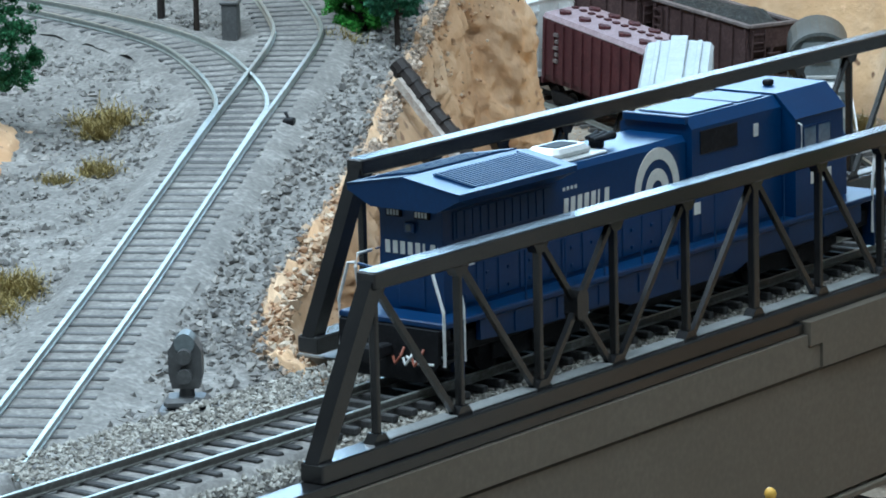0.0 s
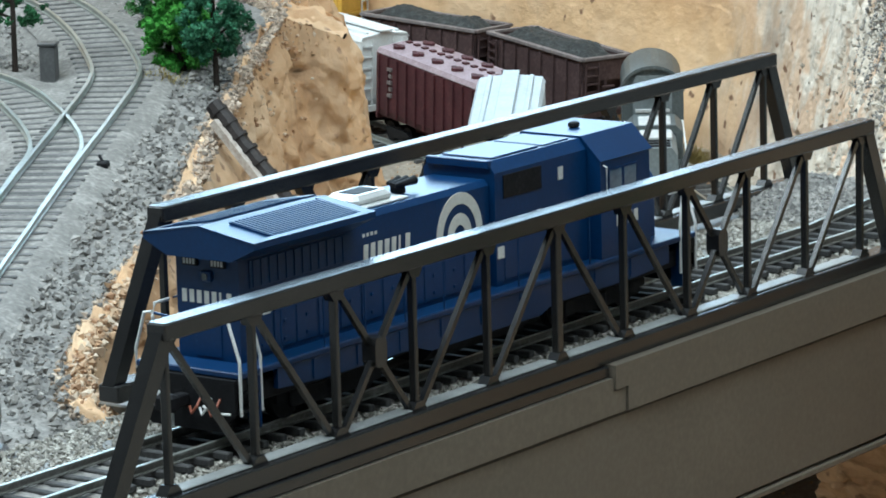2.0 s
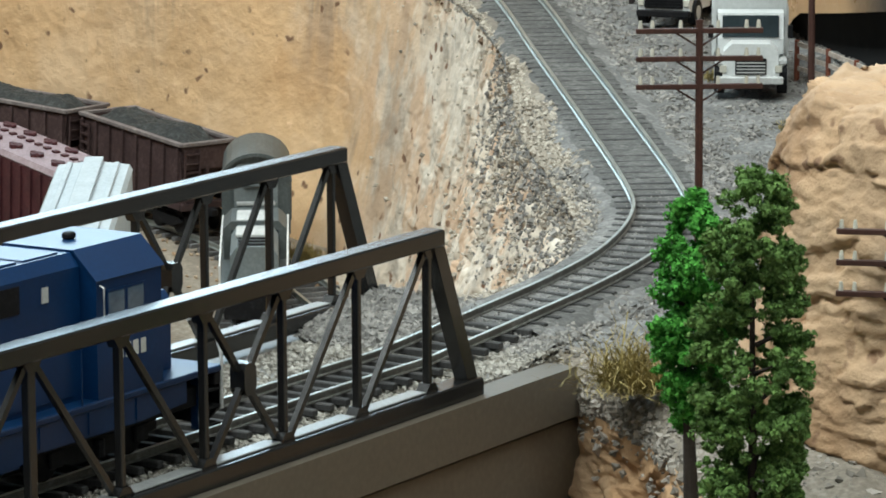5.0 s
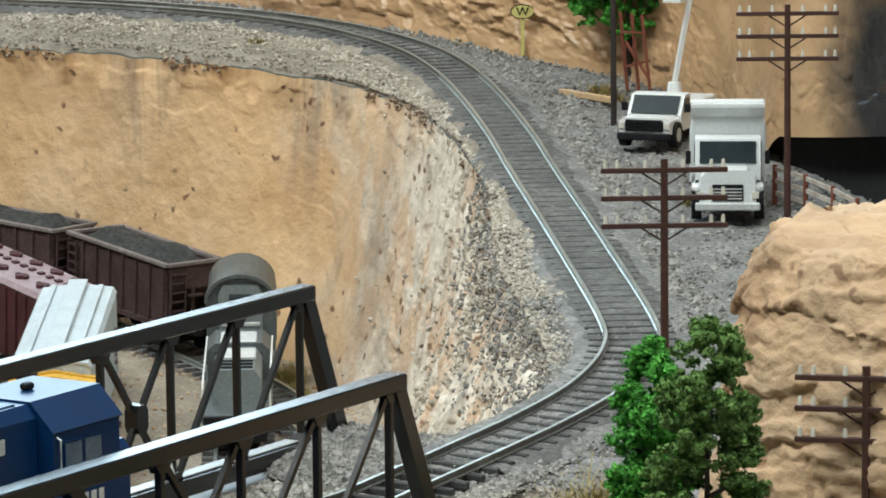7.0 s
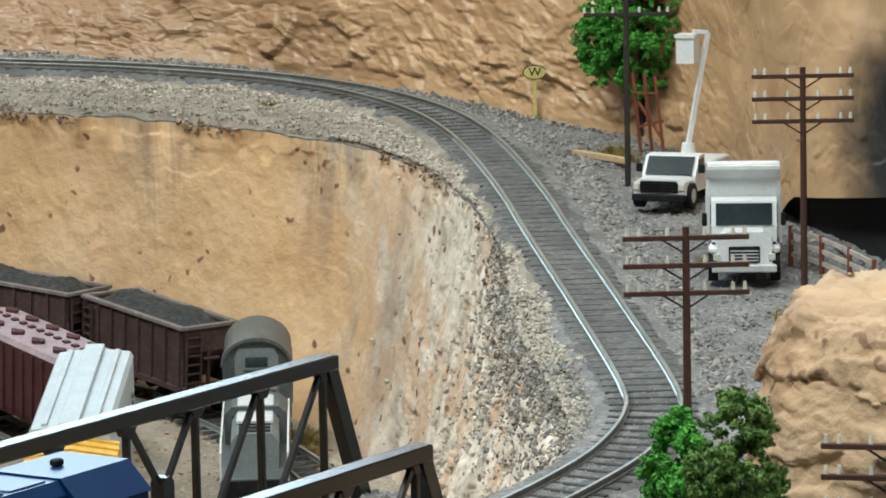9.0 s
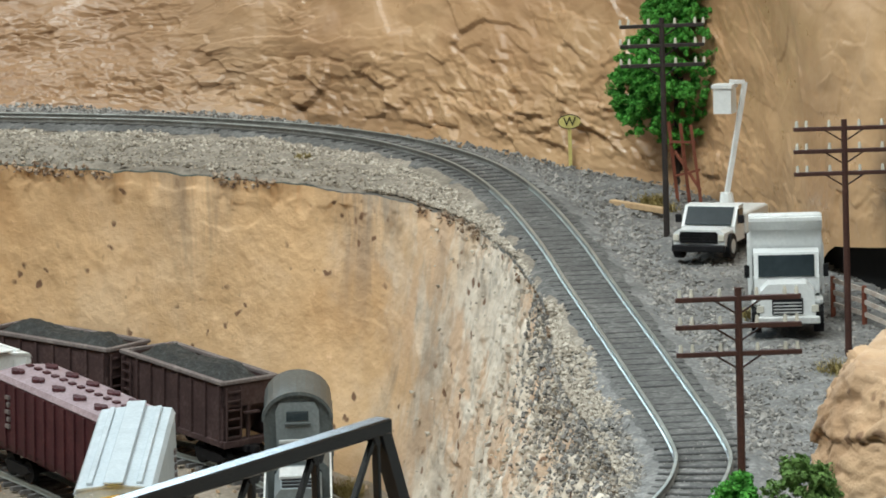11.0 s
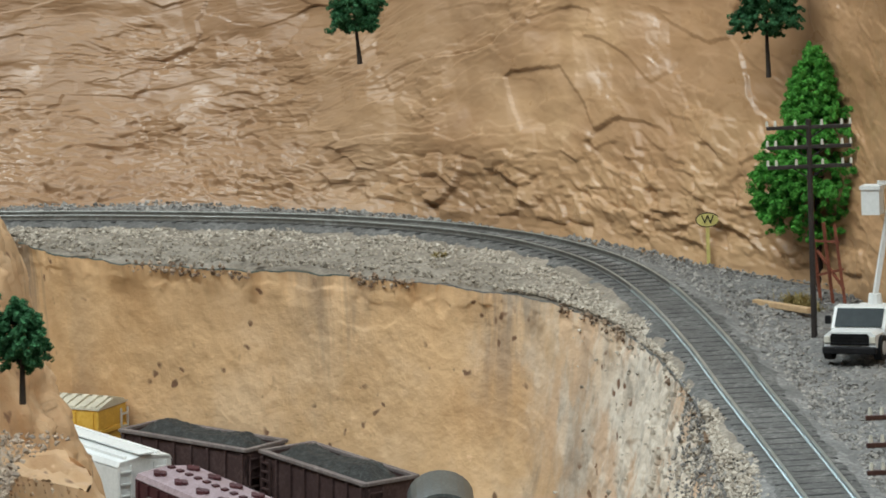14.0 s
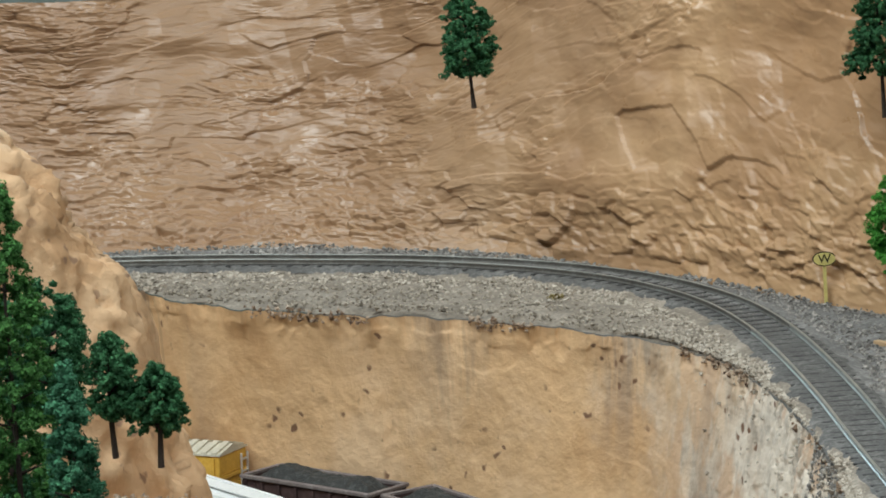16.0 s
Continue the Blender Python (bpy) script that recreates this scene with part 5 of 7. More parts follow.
def boxcar(label, x, y, turn, length, width, height, roof_mat):
    z = z_valley(x, y)
    car = thing("boxcar", label, "freight car", (x, y, z), turn, "freight cars")
    h, w = length / 2, width / 2
    body = part("body", Geo().box(-h, h, -w, w, 11, height - 3, 0.4), "yellow_car", car)
    roof = part("roof", Geo().prism([(-w - 0.5, height - 3), (w + 0.5, height - 3), (w + 0.5, height - 2.2), (0, height + 0.6), (-w - 0.5, height - 2.2)], -h - 0.5, h + 0.5, "x"), roof_mat, car)
    n = 13
    for k in range(n):
        xx = -h + length * (k + 0.5) / n
        part("roof_rib", Geo().prism([(-w - 0.3, height - 2.2), (0, height + 0.6), (w + 0.3, height - 2.2), (w + 0.3, height - 1.4), (0, height + 1.5), (-w - 0.3, height - 1.4)], xx - 1.3, xx + 1.3, "x"), roof_mat, roof)
    for s in (-1, 1):
        part("sliding_door", Geo().box(-11, 11, min(s * w, s * (w + 0.9)), max(s * w, s * (w + 0.9)), 12, height - 5, 0.3), "yellow_car", body)
        for k in range(8):
            if abs(-h + 3 + k * (length - 6) / 7) > 13:
                xx = -h + 3 + k * (length - 6) / 7
                part("side_post", Geo().box(xx - 0.7, xx + 0.7, min(s * w, s * (w + 0.8)), max(s * w, s * (w + 0.8)), 12, height - 4), "yellow_car", body)
        for k in range(5):
            part("end_rib", Geo().box(min(s * h, s * (h + 0.9)), max(s * h, s * (h + 0.9)), -w + 1, w - 1, 15 + k * 5, 17.4 + k * 5, 0.4), "yellow_car", body)
        ladder(car, s * (h + 1.2), -w + 4, 12, height - 5, "y", "steel")
    running_gear(car, length, width)
    on_grade(car, x, y, turn)
    return car


boxcar("yellow boxcar with ribbed yellow roof", 563, 301, 34, 96, 32, 45, "yellow_car")
boxcar("yellow boxcar with pale cream roof by the cliff", 792, 585, 100, 66, 26, 49, "cream")


def coal_hopper(x, y, turn, length, width, height, seed):
    z = z_valley(x, y)
    car = thing("coal_hopper", "weathered brown hopper car heaped with black coal", "freight car", (x, y, z), turn, "freight cars")
    h, w = length / 2, width / 2
    for s in (-1, 1):
        side = part("side_wall", Geo().box(-h, h, min(s * w, s * (w - 1.2)), max(s * w, s * (w - 1.2)), 13, height, 0.2), "brown", car)
        for k in range(8):
            xx = -h + 2 + k * (length - 4) / 7
            part("side_rib", Geo().box(xx - 0.7, xx + 0.7, min(s * w, s * (w + 1.1)), max(s * w, s * (w + 1.1)), 13, height - 1.4), "brown", side)
        part("top_rail", Geo().box(-h - 0.6, h + 0.6, min(s * (w - 1.4), s * (w + 1.3)), max(s * (w - 1.4), s * (w + 1.3)), height - 0.6, height + 0.9, 0.2), "dusty_rail", car, "dusty top rail")
        part("side_sill", Geo().box(-h, h, min(s * w, s * (w + 0.9)), max(s * w, s * (w + 0.9)), 11, 13.4, 0.2), "brown", car)
        part("end_wall", Geo().box(min(s * h, s * (h - 1.2)), max(s * h, s * (h - 1.2)), -w, w, 27, height, 0.2), "brown", car)
        part("end_rail", Geo().box(min(s * (h - 1.2), s * (h + 1.0)), max(s * (h - 1.2), s * (h + 1.0)), -w, w, height - 0.6, height + 0.9, 0.2), "dusty_rail", car)
        part("slope_sheet", Geo().prism([(s * (h - 1), 28), (s * (h - 1), 26.4), (s * (h - 15), 13), (s * (h - 15), 14.6)], -w + 1.2, w - 1.2, "y"), "brown", car)
        part("end_sill", Geo().box(min(s * (h - 3), s * (h + 1.2)), max(s * (h - 3), s * (h + 1.2)), -w, w, 10.5, 13.4, 0.2), "brown", car)
        for yy in (-w + 1.2, 0, w - 1.2):
            part("end_post", Geo().box(min(s * h, s * (h - 1.2)), max(s * h, s * (h - 1.2)), yy - 0.7, yy + 0.7, 13, 27.4), "brown", car)
        ladder(car, s * (h + 0.8), w - 5, 13, height - 2, "y", "brown", 6, 7)
        ladder(car, s * (h - 5), s * (w + 1.4), 13, height - 2, "x", "brown", 6, 6)
        part("brake_platform", Geo().box(min(s * h, s * (h + 2)), max(s * h, s * (h + 2)), -4, 3, 24, 24.8), "brown", car)
    rows = []
    for i in range(46):
        u = i / 45
        row = []
        for j in range(22):
            v = j / 21
            xx, yy = -h + 1.3 + u * (length - 2.6), -w + 1.3 + v * (width - 2.6)
            rim = min(1, min(u, 1 - u) * 6) * min(1, min(v, 1 - v) * 3.4)
            heap = 0.74 + 0.26 * math.sin(u * math.pi * 2.6 + seed)
            row.append((xx, yy, height - 2.5 + rim * (5.0 * heap + 2.0) + 0.9 * fbm(xx + seed * 37, yy, 0, 0.25, 4)))
        rows.append(row)
    part("coal_load", Geo().grid(rows), "coal", car, "heaped black coal")
    for k in (-1, 1):
        part("outlet_gate", Geo().prism([(-8, 14), (8, 14), (5, 6), (-5, 6)], k * length / 5 - 6, k * length / 5 + 6, "x"), "brown", car)
    running_gear(car, length, width)
    on_grade(car, x, y, turn)
    return car


coal_hopper(788, 428, 70, 74, 26, 37.5, 0)
coal_hopper(797, 504, 86, 70, 26, 38.5, 1)


def grey_diesel(x, y, turn):
    z = z_valley(x, y)
    loco = thing("grey_diesel_locomotive", "weathered grey carbody diesel with rounded roof and low nose", "locomotive", (x, y, z), turn)
    arch = [(-13.5, 12), (13.5, 12), (13.5, 33.5)] + [(13.5 * math.cos(math.radians(a)), 33.5 + 11 * math.sin(math.radians(a))) for a in range(15, 180, 15)] + [(-13.5, 33.5)]
    body = part("body", Geo().prism(arch, 30, 66, "x"), "grey", loco)
    rim = [(14.2 * math.cos(math.radians(a)), 33.5 + 11.8 * math.sin(math.radians(a))) for a in range(0, 181, 10)] + [(13.0 * math.cos(math.radians(a)), 33.5 + 10.4 * math.sin(math.radians(a))) for a in range(180, -1, -10)]
    part("roof_rim", Geo().prism(rim, 28, 33, "x"), "grey", body)
    part("end_door", Geo().prism([(-8.6, 15), (8.6, 15), (8.6, 37), (7, 40.5), (-7, 40.5), (-8.6, 37)], 28.9, 29.9, "x"), "grey_pale", body, "pale grey end door")
    part("end_brow", Geo().box(28.4, 29.0, -7.6, 7.6, 24.0, 25.6, 0.2), "steel", body)
    part("end_panel", Geo().box(28.5, 28.9, -7.2, 7.2, 15.5, 23.0, 0.1), "black", body)
    part("door_window", Geo().box(28.6, 29.2, -4.4, 4.4, 33, 37, 0.2), "window", body)
    part("door_shelf", Geo().box(27.6, 29.2, -5, 5, 31.6, 32.6, 0.2), "grey", body)
    part("platform", Geo().box(-60, 34, -13, 13, 10, 14, 0.5), "grey", loco)
    part("low_hood", Geo().prism([(-9, 14), (9, 14), (9, 24), (6.5, 27.5), (-6.5, 27.5), (-9, 24)], -46, 12, "x"), "grey_pale", loco, "pale grey low hood")
    for x0, x1 in ((-34, -22), (-12, 2)):
        part("hood_hatch", Geo().box(x0, x1, -7, 7, 27.6, 29.4, 0.4), "steel", loco, "pale grey hood hatch")
    part("cab_front", Geo().prism([(-12, 14), (12, 14), (12, 26), (9, 29), (-9, 29), (-12, 26)], -14, 6, "x"), "grey", loco)
    for y0 in (-9, 1):
        part("cab_window", Geo().box(-14.4, -14.0, y0, y0 + 8, 20, 25.5, 0.2), "window", loco)
    for k in range(6):
        part("hood_vent", Geo().box(-44 + k * 4.6, -42 + k * 4.6, -6.0, 6.0, 27.5, 28.1, 0.1), "black", loco)
    part("pilot", Geo().prism([(-12.5, 13.8), (12.5, 13.8), (11, 4), (-11, 4)], -62, -60, "x"), "black", loco)
    for s in (-1, 1):
        part("handrail", Geo().tube([(-60, s * 12.6, 13), (-60, s * 12.6, 24), (-44, s * 12.6, 25), (10, s * 12.6, 25)], 0.4, 6), "rail_white", loco)
    part("side_panel", Geo().box(36, 62, -13.9, -13.4, 16, 32, 0.1), "grey", body)
    for sx in (-38, 46):
        truck = part("truck", Geo().box(sx - 14, sx + 14, -11.5, 11.5, 3, 9, 0.8), "black", loco)
        for q in (-9, 9):
            wheelset(truck, sx + q, 5)
    on_grade(loco, x, y, turn)
    return loco


M["grey_pale"] = material("pale_grey_paint", (0.19, 0.215, 0.22), (0.13, 0.15, 0.155), (0.26, 0.285, 0.29), 0.5, scale=60, grain=800, bump=0.03, grain_bump=0.05)
grey_diesel(724, 333, 34)
track("valley_track", "weathered siding track on the valley floor", [(470, 236), (563, 301), (656, 362), (690, 384), (717, 437), (737, 486), (752, 533), (765, 590)], lambda x, y: z_valley(x, y) - 2.5)
track("valley_track", "weathered siding track below the cliff", [(700, 270), (745, 330), (775, 385), (790, 430), (797, 503), (805, 560), (813, 620)], lambda x, y: z_valley(x, y) - 2.5)
track("valley_track", "weathered siding track under the grey diesel", [(560, 222), (640, 276), (715, 327), (790, 378)], lambda x, y: z_valley(x, y) - 2.5)


# ---------------------------------------------------------------- line poles
def line_pole(label, x, y, z0, height, turn, mat, arms=3, spacing=7.5, arm=20.0, lean=0.0, sunk=6.0):
    pole = thing("line_pole", label, "telegraph pole", (x, y, z0), turn, "line poles", tilt=lean)
    part("shaft", Geo().tube([(0, 0, -sunk), (0, 0, height)], 1.25, 10, 1.0), mat, pole)
    for k in range(arms):
        z = height - 3.0 - k * spacing
        bar = part("crossarm", Geo().box(-0.9, 0.9, -arm, arm, z - 0.7, z + 0.7, 0.15), mat, pole)
        for y0 in (-15.8, -12.6, -5.0, 5.0, 12.6, 15.8):
            if abs(y0) < arm:
                part("insulator", Geo().tube([(0, y0, z + 0.7), (0, y0, z + 1.6), (0, y0, z + 2.2), (0, y0, z + 2.8)], 0.62, 8, 0.4), "glass_knob", bar, "clear insulator")
        for s in (-1, 1):
            part("brace", Geo().bar((1.0, 0, z - 4.6), (1.0, s * 6.5, z - 0.5), 0.5, 0.5), mat, bar)
    return pole


line_pole("reddish brown three-arm line pole beside the dump truck", 663, 64.5, z_track(663, 64.5) - 2, 80, 32, "pole", lean=1.5, arm=17)
line_pole("reddish brown three-arm line pole beside the curve", 424, -21, z_track(424, -21) - 3, 86, 34, "pole", arm=17)
line_pole("reddish brown three-arm line pole in front of the rock hump", 342, -121, -70, 80, 20, "pole", arm=17, sunk=106.0)
line_pole("dark three-arm line pole in front of the green tree", 789, 203, z_track(789, 203) - 2, 85, 33, "dark_pole", arm=16)


# ---------------------------------------------------------------- trees and bushes
def flakes(g, c, r, n, rnd, size):
    for _ in range(n):
        d = Vector((rnd.gauss(0, 1), rnd.gauss(0, 1), rnd.gauss(0, 1))).normalized()
        p = Vector(c) + d * r * rnd.uniform(0.75, 1.12)
        a = Vector((rnd.gauss(0, 1), rnd.gauss(0, 1), rnd.gauss(0, 1))).normalized()
        b = d.cross(a).normalized()
        s = size * rnd.uniform(0.6, 1.4)
        g.add([tuple(p + a * s), tuple(p - a * s * 0.5 + b * s), tuple(p - a * s * 0.5 - b * s)], [(0, 1, 2)])


def tree(name, label, x, y, z, height, seed, mat, shape, trunk_h, clump=2.0, lean=0.0, density=1.0, parting=None):
    """shape: list of (height share, radius) for the crown's outline."""
    rnd = random.Random(seed)
    ob = thing(name, label, "tree", (x, y, z), 0, tilt=lean)
    g = Geo()
    bend = [(0, 0, -4), (rnd.uniform(-1, 1), rnd.uniform(-1, 1), height * 0.35), (rnd.uniform(-1.5, 1.5), rnd.uniform(-1.5, 1.5), height * 0.8)]
    g.tube(bend, 1.2 if name == "pine_tree" else 2.0, 8, 0.5)
    limbs = []
    for k in range(9):
        h = trunk_h + (height * 0.85 - trunk_h) * k / 9
        a = rnd.uniform(0, 6.28)
        r = 0.6 * next((r0 + (r1 - r0) * (h / height - s0) / (s1 - s0) for (s0, r0), (s1, r1) in zip(shape, shape[1:]) if s0 <= h / height <= s1), 4)
        tip = (math.cos(a) * r, math.sin(a) * r, h + r * 0.4)
        g.tube([(0, 0, h), tip], 0.7, 5, 0.25)
    part("trunk", g, "bark", ob, "dark bare trunk")
    crown, leaves = Geo(), Geo()
    total = 0
    wide = max(q for _, q in shape)
    boughs = [(rnd.uniform(0, 6.283), rnd.uniform(shape[0][0], shape[-1][0])) for _ in range(int(26 * density) + 14)]
    while total < int(height * 5.5 * density):
        a, s = rnd.choice(boughs) if rnd.random() < 0.72 else (rnd.uniform(0, 6.283), rnd.uniform(shape[0][0], shape[-1][0]))
        r = next(r0 + (r1 - r0) * (s - s0) / (s1 - s0) for (s0, r0), (s1, r1) in zip(shape, shape[1:]) if s0 <= s <= s1)
        if rnd.random() > 0.25 + r / wide:
            continue
        if parting is not None and math.cos(a - math.radians(parting)) > 0.985:
            continue
        a += rnd.gauss(0, 0.22)
        lump = 0.86 + 0.34 * noise.noise(Vector((math.cos(a) * 1.3, math.sin(a) * 1.3, s * 5 + seed)))
        share = math.sqrt(rnd.uniform(0.12, 1.0))
        d = r * lump * share
        c = (math.cos(a) * d, math.sin(a) * d, s * height + rnd.gauss(0, 1.3) - 0.12 * d)
        k = clump * rnd.uniform(0.55, 1.15)
        crown.blob(c, k * 0.6, rnd.randint(0, 9999), 1, 0.8, 0.7)
        flakes(leaves, c, k * 0.95, 44, rnd, 0.55)
        if share > 0.8:
            tip = (c[0] * (1 + 1.6 / max(d, 4)), c[1] * (1 + 1.6 / max(d, 4)), c[2] + rnd.uniform(-1.4, 0.8))
            flakes(leaves, tip, k * 0.7, 26, rnd, 0.5)
        total += 1
    part("crown", crown, mat, ob)
    tagged(part("leaf_cover", leaves, mat, ob, fix=False), kind="stuff")
    return ob


PINE = [(0.22, 10), (0.35, 17), (0.6, 13), (0.8, 8), (1.0, 1)]

tree("broadleaf_tree", "bright green foam tree at the foot of the hillside", 880, 247, 9, 95, 3, "bright_leaf", [(0.21, 12), (0.27, 26), (0.38, 28), (0.6, 22.5), (0.82, 13), (1.0, 2.5)], 22, 1.8, density=4.2)
tree("broadleaf_tree", "tall mid-green foam tree in front of the rock bank", 273.3, -116, -96, 126, 5, "olive_leaf", [(0.36, 5), (0.42, 11), (0.55, 14), (0.74, 13.5), (0.9, 10.5), (1.0, 5)], 48, 1.5, density=1.8, parting=205)
tree("broadleaf_tree", "small bright green foam tree beside the taller one", 306.2, -82.6, -58, 76, 8, "bright_leaf", [(0.3, 4), (0.42, 8), (0.54, 10.5), (0.7, 11.5), (0.88, 9), (1.0, 3)], 30, 1.7, density=1.6)
tree("pine_tree", "small dark green pine on a ledge of the hillside", 850, 449, 103, 48, 11, "dark_leaf", [(0.24, 4), (0.3, 13.5), (0.44, 9), (0.5, 14), (0.65, 9), (0.7, 12), (0.85, 6), (1.0, 4)], 12, 1.5, lean=-6, density=1.9)
tree("pine_tree", "dark green pine high on the hillside", 880, 268, 96, 60, 13, "dark_leaf", [(0.26, 5), (0.32, 16), (0.45, 10), (0.52, 15), (0.66, 9), (0.72, 12), (0.88, 5), (1.0, 3)], 14, 1.5, density=1.8)
tree("pine_tree", "blue-green pine at the rim of the plateau", 352, 271, -11, 86, 17, "spruce_leaf", [(0.13, 7), (0.22, 13), (0.5, 10), (0.8, 6), (1.0, 1)], 10, 2.0, density=1.3)
tree("pine_tree", "tall green spruce on the plateau", 373.5, 310, -7, 130, 31, "leaf", [(0.04, 8), (0.15, 15), (0.4, 15), (0.7, 11), (0.9, 5), (1.0, 1)], 8, 2.0, density=1.3)
tree("pine_tree", "sparse dark pine beside the junction", 195, 311, -23, 74, 23, "dark_leaf", PINE, 18, 2.0, density=0.7)
tree("pine_tree", "sparse tiered dark pine behind the siding", 329, 343, -9, 78, 29, "dark_leaf", PINE, 14, 1.8, density=0.45)
tree("pine_tree", "bushy dark pine in front of the rock spur", 445.5, 355, -4, 86, 41, "dark_leaf", [(0.5, 5), (0.62, 11), (0.8, 13), (0.93, 9), (1.0, 3)], 44, 2.0, density=1.2)
tree("pine_tree", "round dark pine with bare trunk on the rock spur", 491, 367, 20, 38, 43, "dark_leaf", [(0.3, 5), (0.45, 9), (0.7, 10), (0.9, 6), (1.0, 2)], 9, 1.6, density=1.5)
tree("pine_tree", "small dark pine with a short bare trunk on the rock spur", 499, 354, 16, 31, 48, "dark_leaf", [(0.3, 5), (0.5, 10), (0.75, 9), (1.0, 3)], 8, 1.6, density=1.7)
tree("pine_tree", "thick dark spruce below the rock spur", 410, 344, -6, 92, 44, "dark_leaf", [(0.05, 8), (0.3, 12), (0.6, 11), (0.85, 6), (1.0, 1.5)], 10, 2.0)
tree("green_bush", "bright green foam bush at the plateau rim", 366, 298, -10, 34, 47, "bright_leaf", [(0.05, 7), (0.25, 12), (0.55, 13), (0.8, 9), (1.0, 3)], 3, 2.0, density=2.2)
stake = thing("bare_post", "dark bare timber post behind the siding", "post", (344, 373, z_left(344, 373) - 3), 0)
part("shaft", Geo().tube([(0, 0, -3), (0.4, 0, 60)], 1.5, 10, 1.2), "dark_pole", stake)


def grass_tuft(label, x, y, z, r, h, seed, n=900):
    rnd = random.Random(seed)
    g = Geo()
    lobes = [(rnd.gauss(0, 0.3) * r, rnd.gauss(0, 0.3) * r, rnd.uniform(0.6, 1.0)) for _ in range(7)]
    for _ in range(n // 3):
        cx, cy, tall = rnd.choice(lobes)
        p = Vector((cx + rnd.gauss(0, 0.22) * r, cy + rnd.gauss(0, 0.22) * r, -0.8))
        way = Vector((rnd.gauss(0, 0.55) + (p.x - cx) / r, rnd.gauss(0, 0.55) + (p.y - cy) / r, 1.1)).normalized()
        step = h * tall * rnd.uniform(0.12, 0.24)
        half = rnd.uniform(0.16, 0.30)
        ring = []
        for k in range(6):
            side = way.cross(Vector((0.3, 0.2, 1))).normalized() * half * (1 - 0.12 * k)
            ring += [tuple(p - side), tuple(p + side)]
            way = (way + Vector((rnd.gauss(0, 0.55), rnd.gauss(0, 0.55), rnd.gauss(-0.12, 0.45)))).normalized()
            p = p + way * step
            p.z = max(p.z, -0.4)
        g.add(ring, [(2 * k, 2 * k + 1, 2 * k + 3, 2 * k + 2) for k in range(5)])
    ob = part("grass_tuft", g, "straw", fix=False)
    ob.matrix_basis = pose(x * MM, y * MM, z * MM)
    return tagged(ob, label, "dry grass", "dry grass tufts")


TUFTS = [(368, -31, 11, 21, 0), (645, 60, 9, 8, 0), (700, 120, 7, 6, 0), (834, 232, 9, 8, 0), (845, 240, 8, 8, 0), (862, 420, 4, 4, 0), (775, 348, 9, 13, 3), (760, 330, 6, 7, 3), (228, 292, 12, 11, 1), (215, 284, 9, 8, 1), (182, 256, 10, 8, 1), (167, 258, 8, 6, 1), (87, 198, 10, 9, 1), (74, 193, 11, 9, 1), (62, 186, 10, 9, 1), (345, 292, 8, 8, 1), (600, 330, 12, 12, 3), (560, 352, 12, 12, 3), (520, 330, 10, 10, 3), (510, 300, 8, 8, 3)]
for k, (x, y, r, h, lvl) in enumerate(TUFTS):
    z = (z_track(x, y) - 2.5, z_left(x, y) - 3.5, 0, z_valley(x, y) - 4)[lvl]
    grass_tuft("dry yellow-green tuft of scenic grass on the gravel", x, y, z, r, h, 100 + k, 3000 if h > 16 else 1500)


# ---------------------------------------------------------------- road vehicles
def wheel(parent, x, y, r, w):
    tyre = part("tyre", Geo().tube([(x, y - w / 2, r), (x, y - w / 2 + 0.3, r), (x, y + w / 2 - 0.3, r), (x, y + w / 2, r)], r, 16), "black", parent)
    part("rim", Geo().tube([(x, y - w / 2 - 0.15, r), (x, y + w / 2 + 0.15, r)], r * 0.55, 12), "alu", tyre)
    return tyre


def truck_front(car, x, w, z0, z1, mat="truck_white", open_share=0.36):
    """Grille, bumper, headlights and mirrors on the front face at x."""
    part("grille", Geo().box(x, x + 0.6, -w * open_share, w * open_share, z0 + 3.2, z1 - 1.2, 0.2), "black", car)
    for k in range(4):
        part("grille_bar", Geo().box(x + 0.6, x + 0.9, -w * (open_share - 0.02), w * (open_share - 0.02), z0 + 3.8 + k * 1.1, z0 + 4.2 + k * 1.1), "black" if mat == "dark" else "steel", car)
    part("bumper", Geo().box(x - 0.5, x + 1.8, -w / 2, w / 2, z0, z0 + 2.6, 0.4), "black" if mat == "dark" else "steel", car)
    for s in (-1, 1):
        part("headlight", Geo().box(x, x + 0.7, min(s * w * 0.37, s * w * 0.48), max(s * w * 0.37, s * w * 0.48), z0 + 4, z0 + 6.4, 0.2), "glass_knob", car)


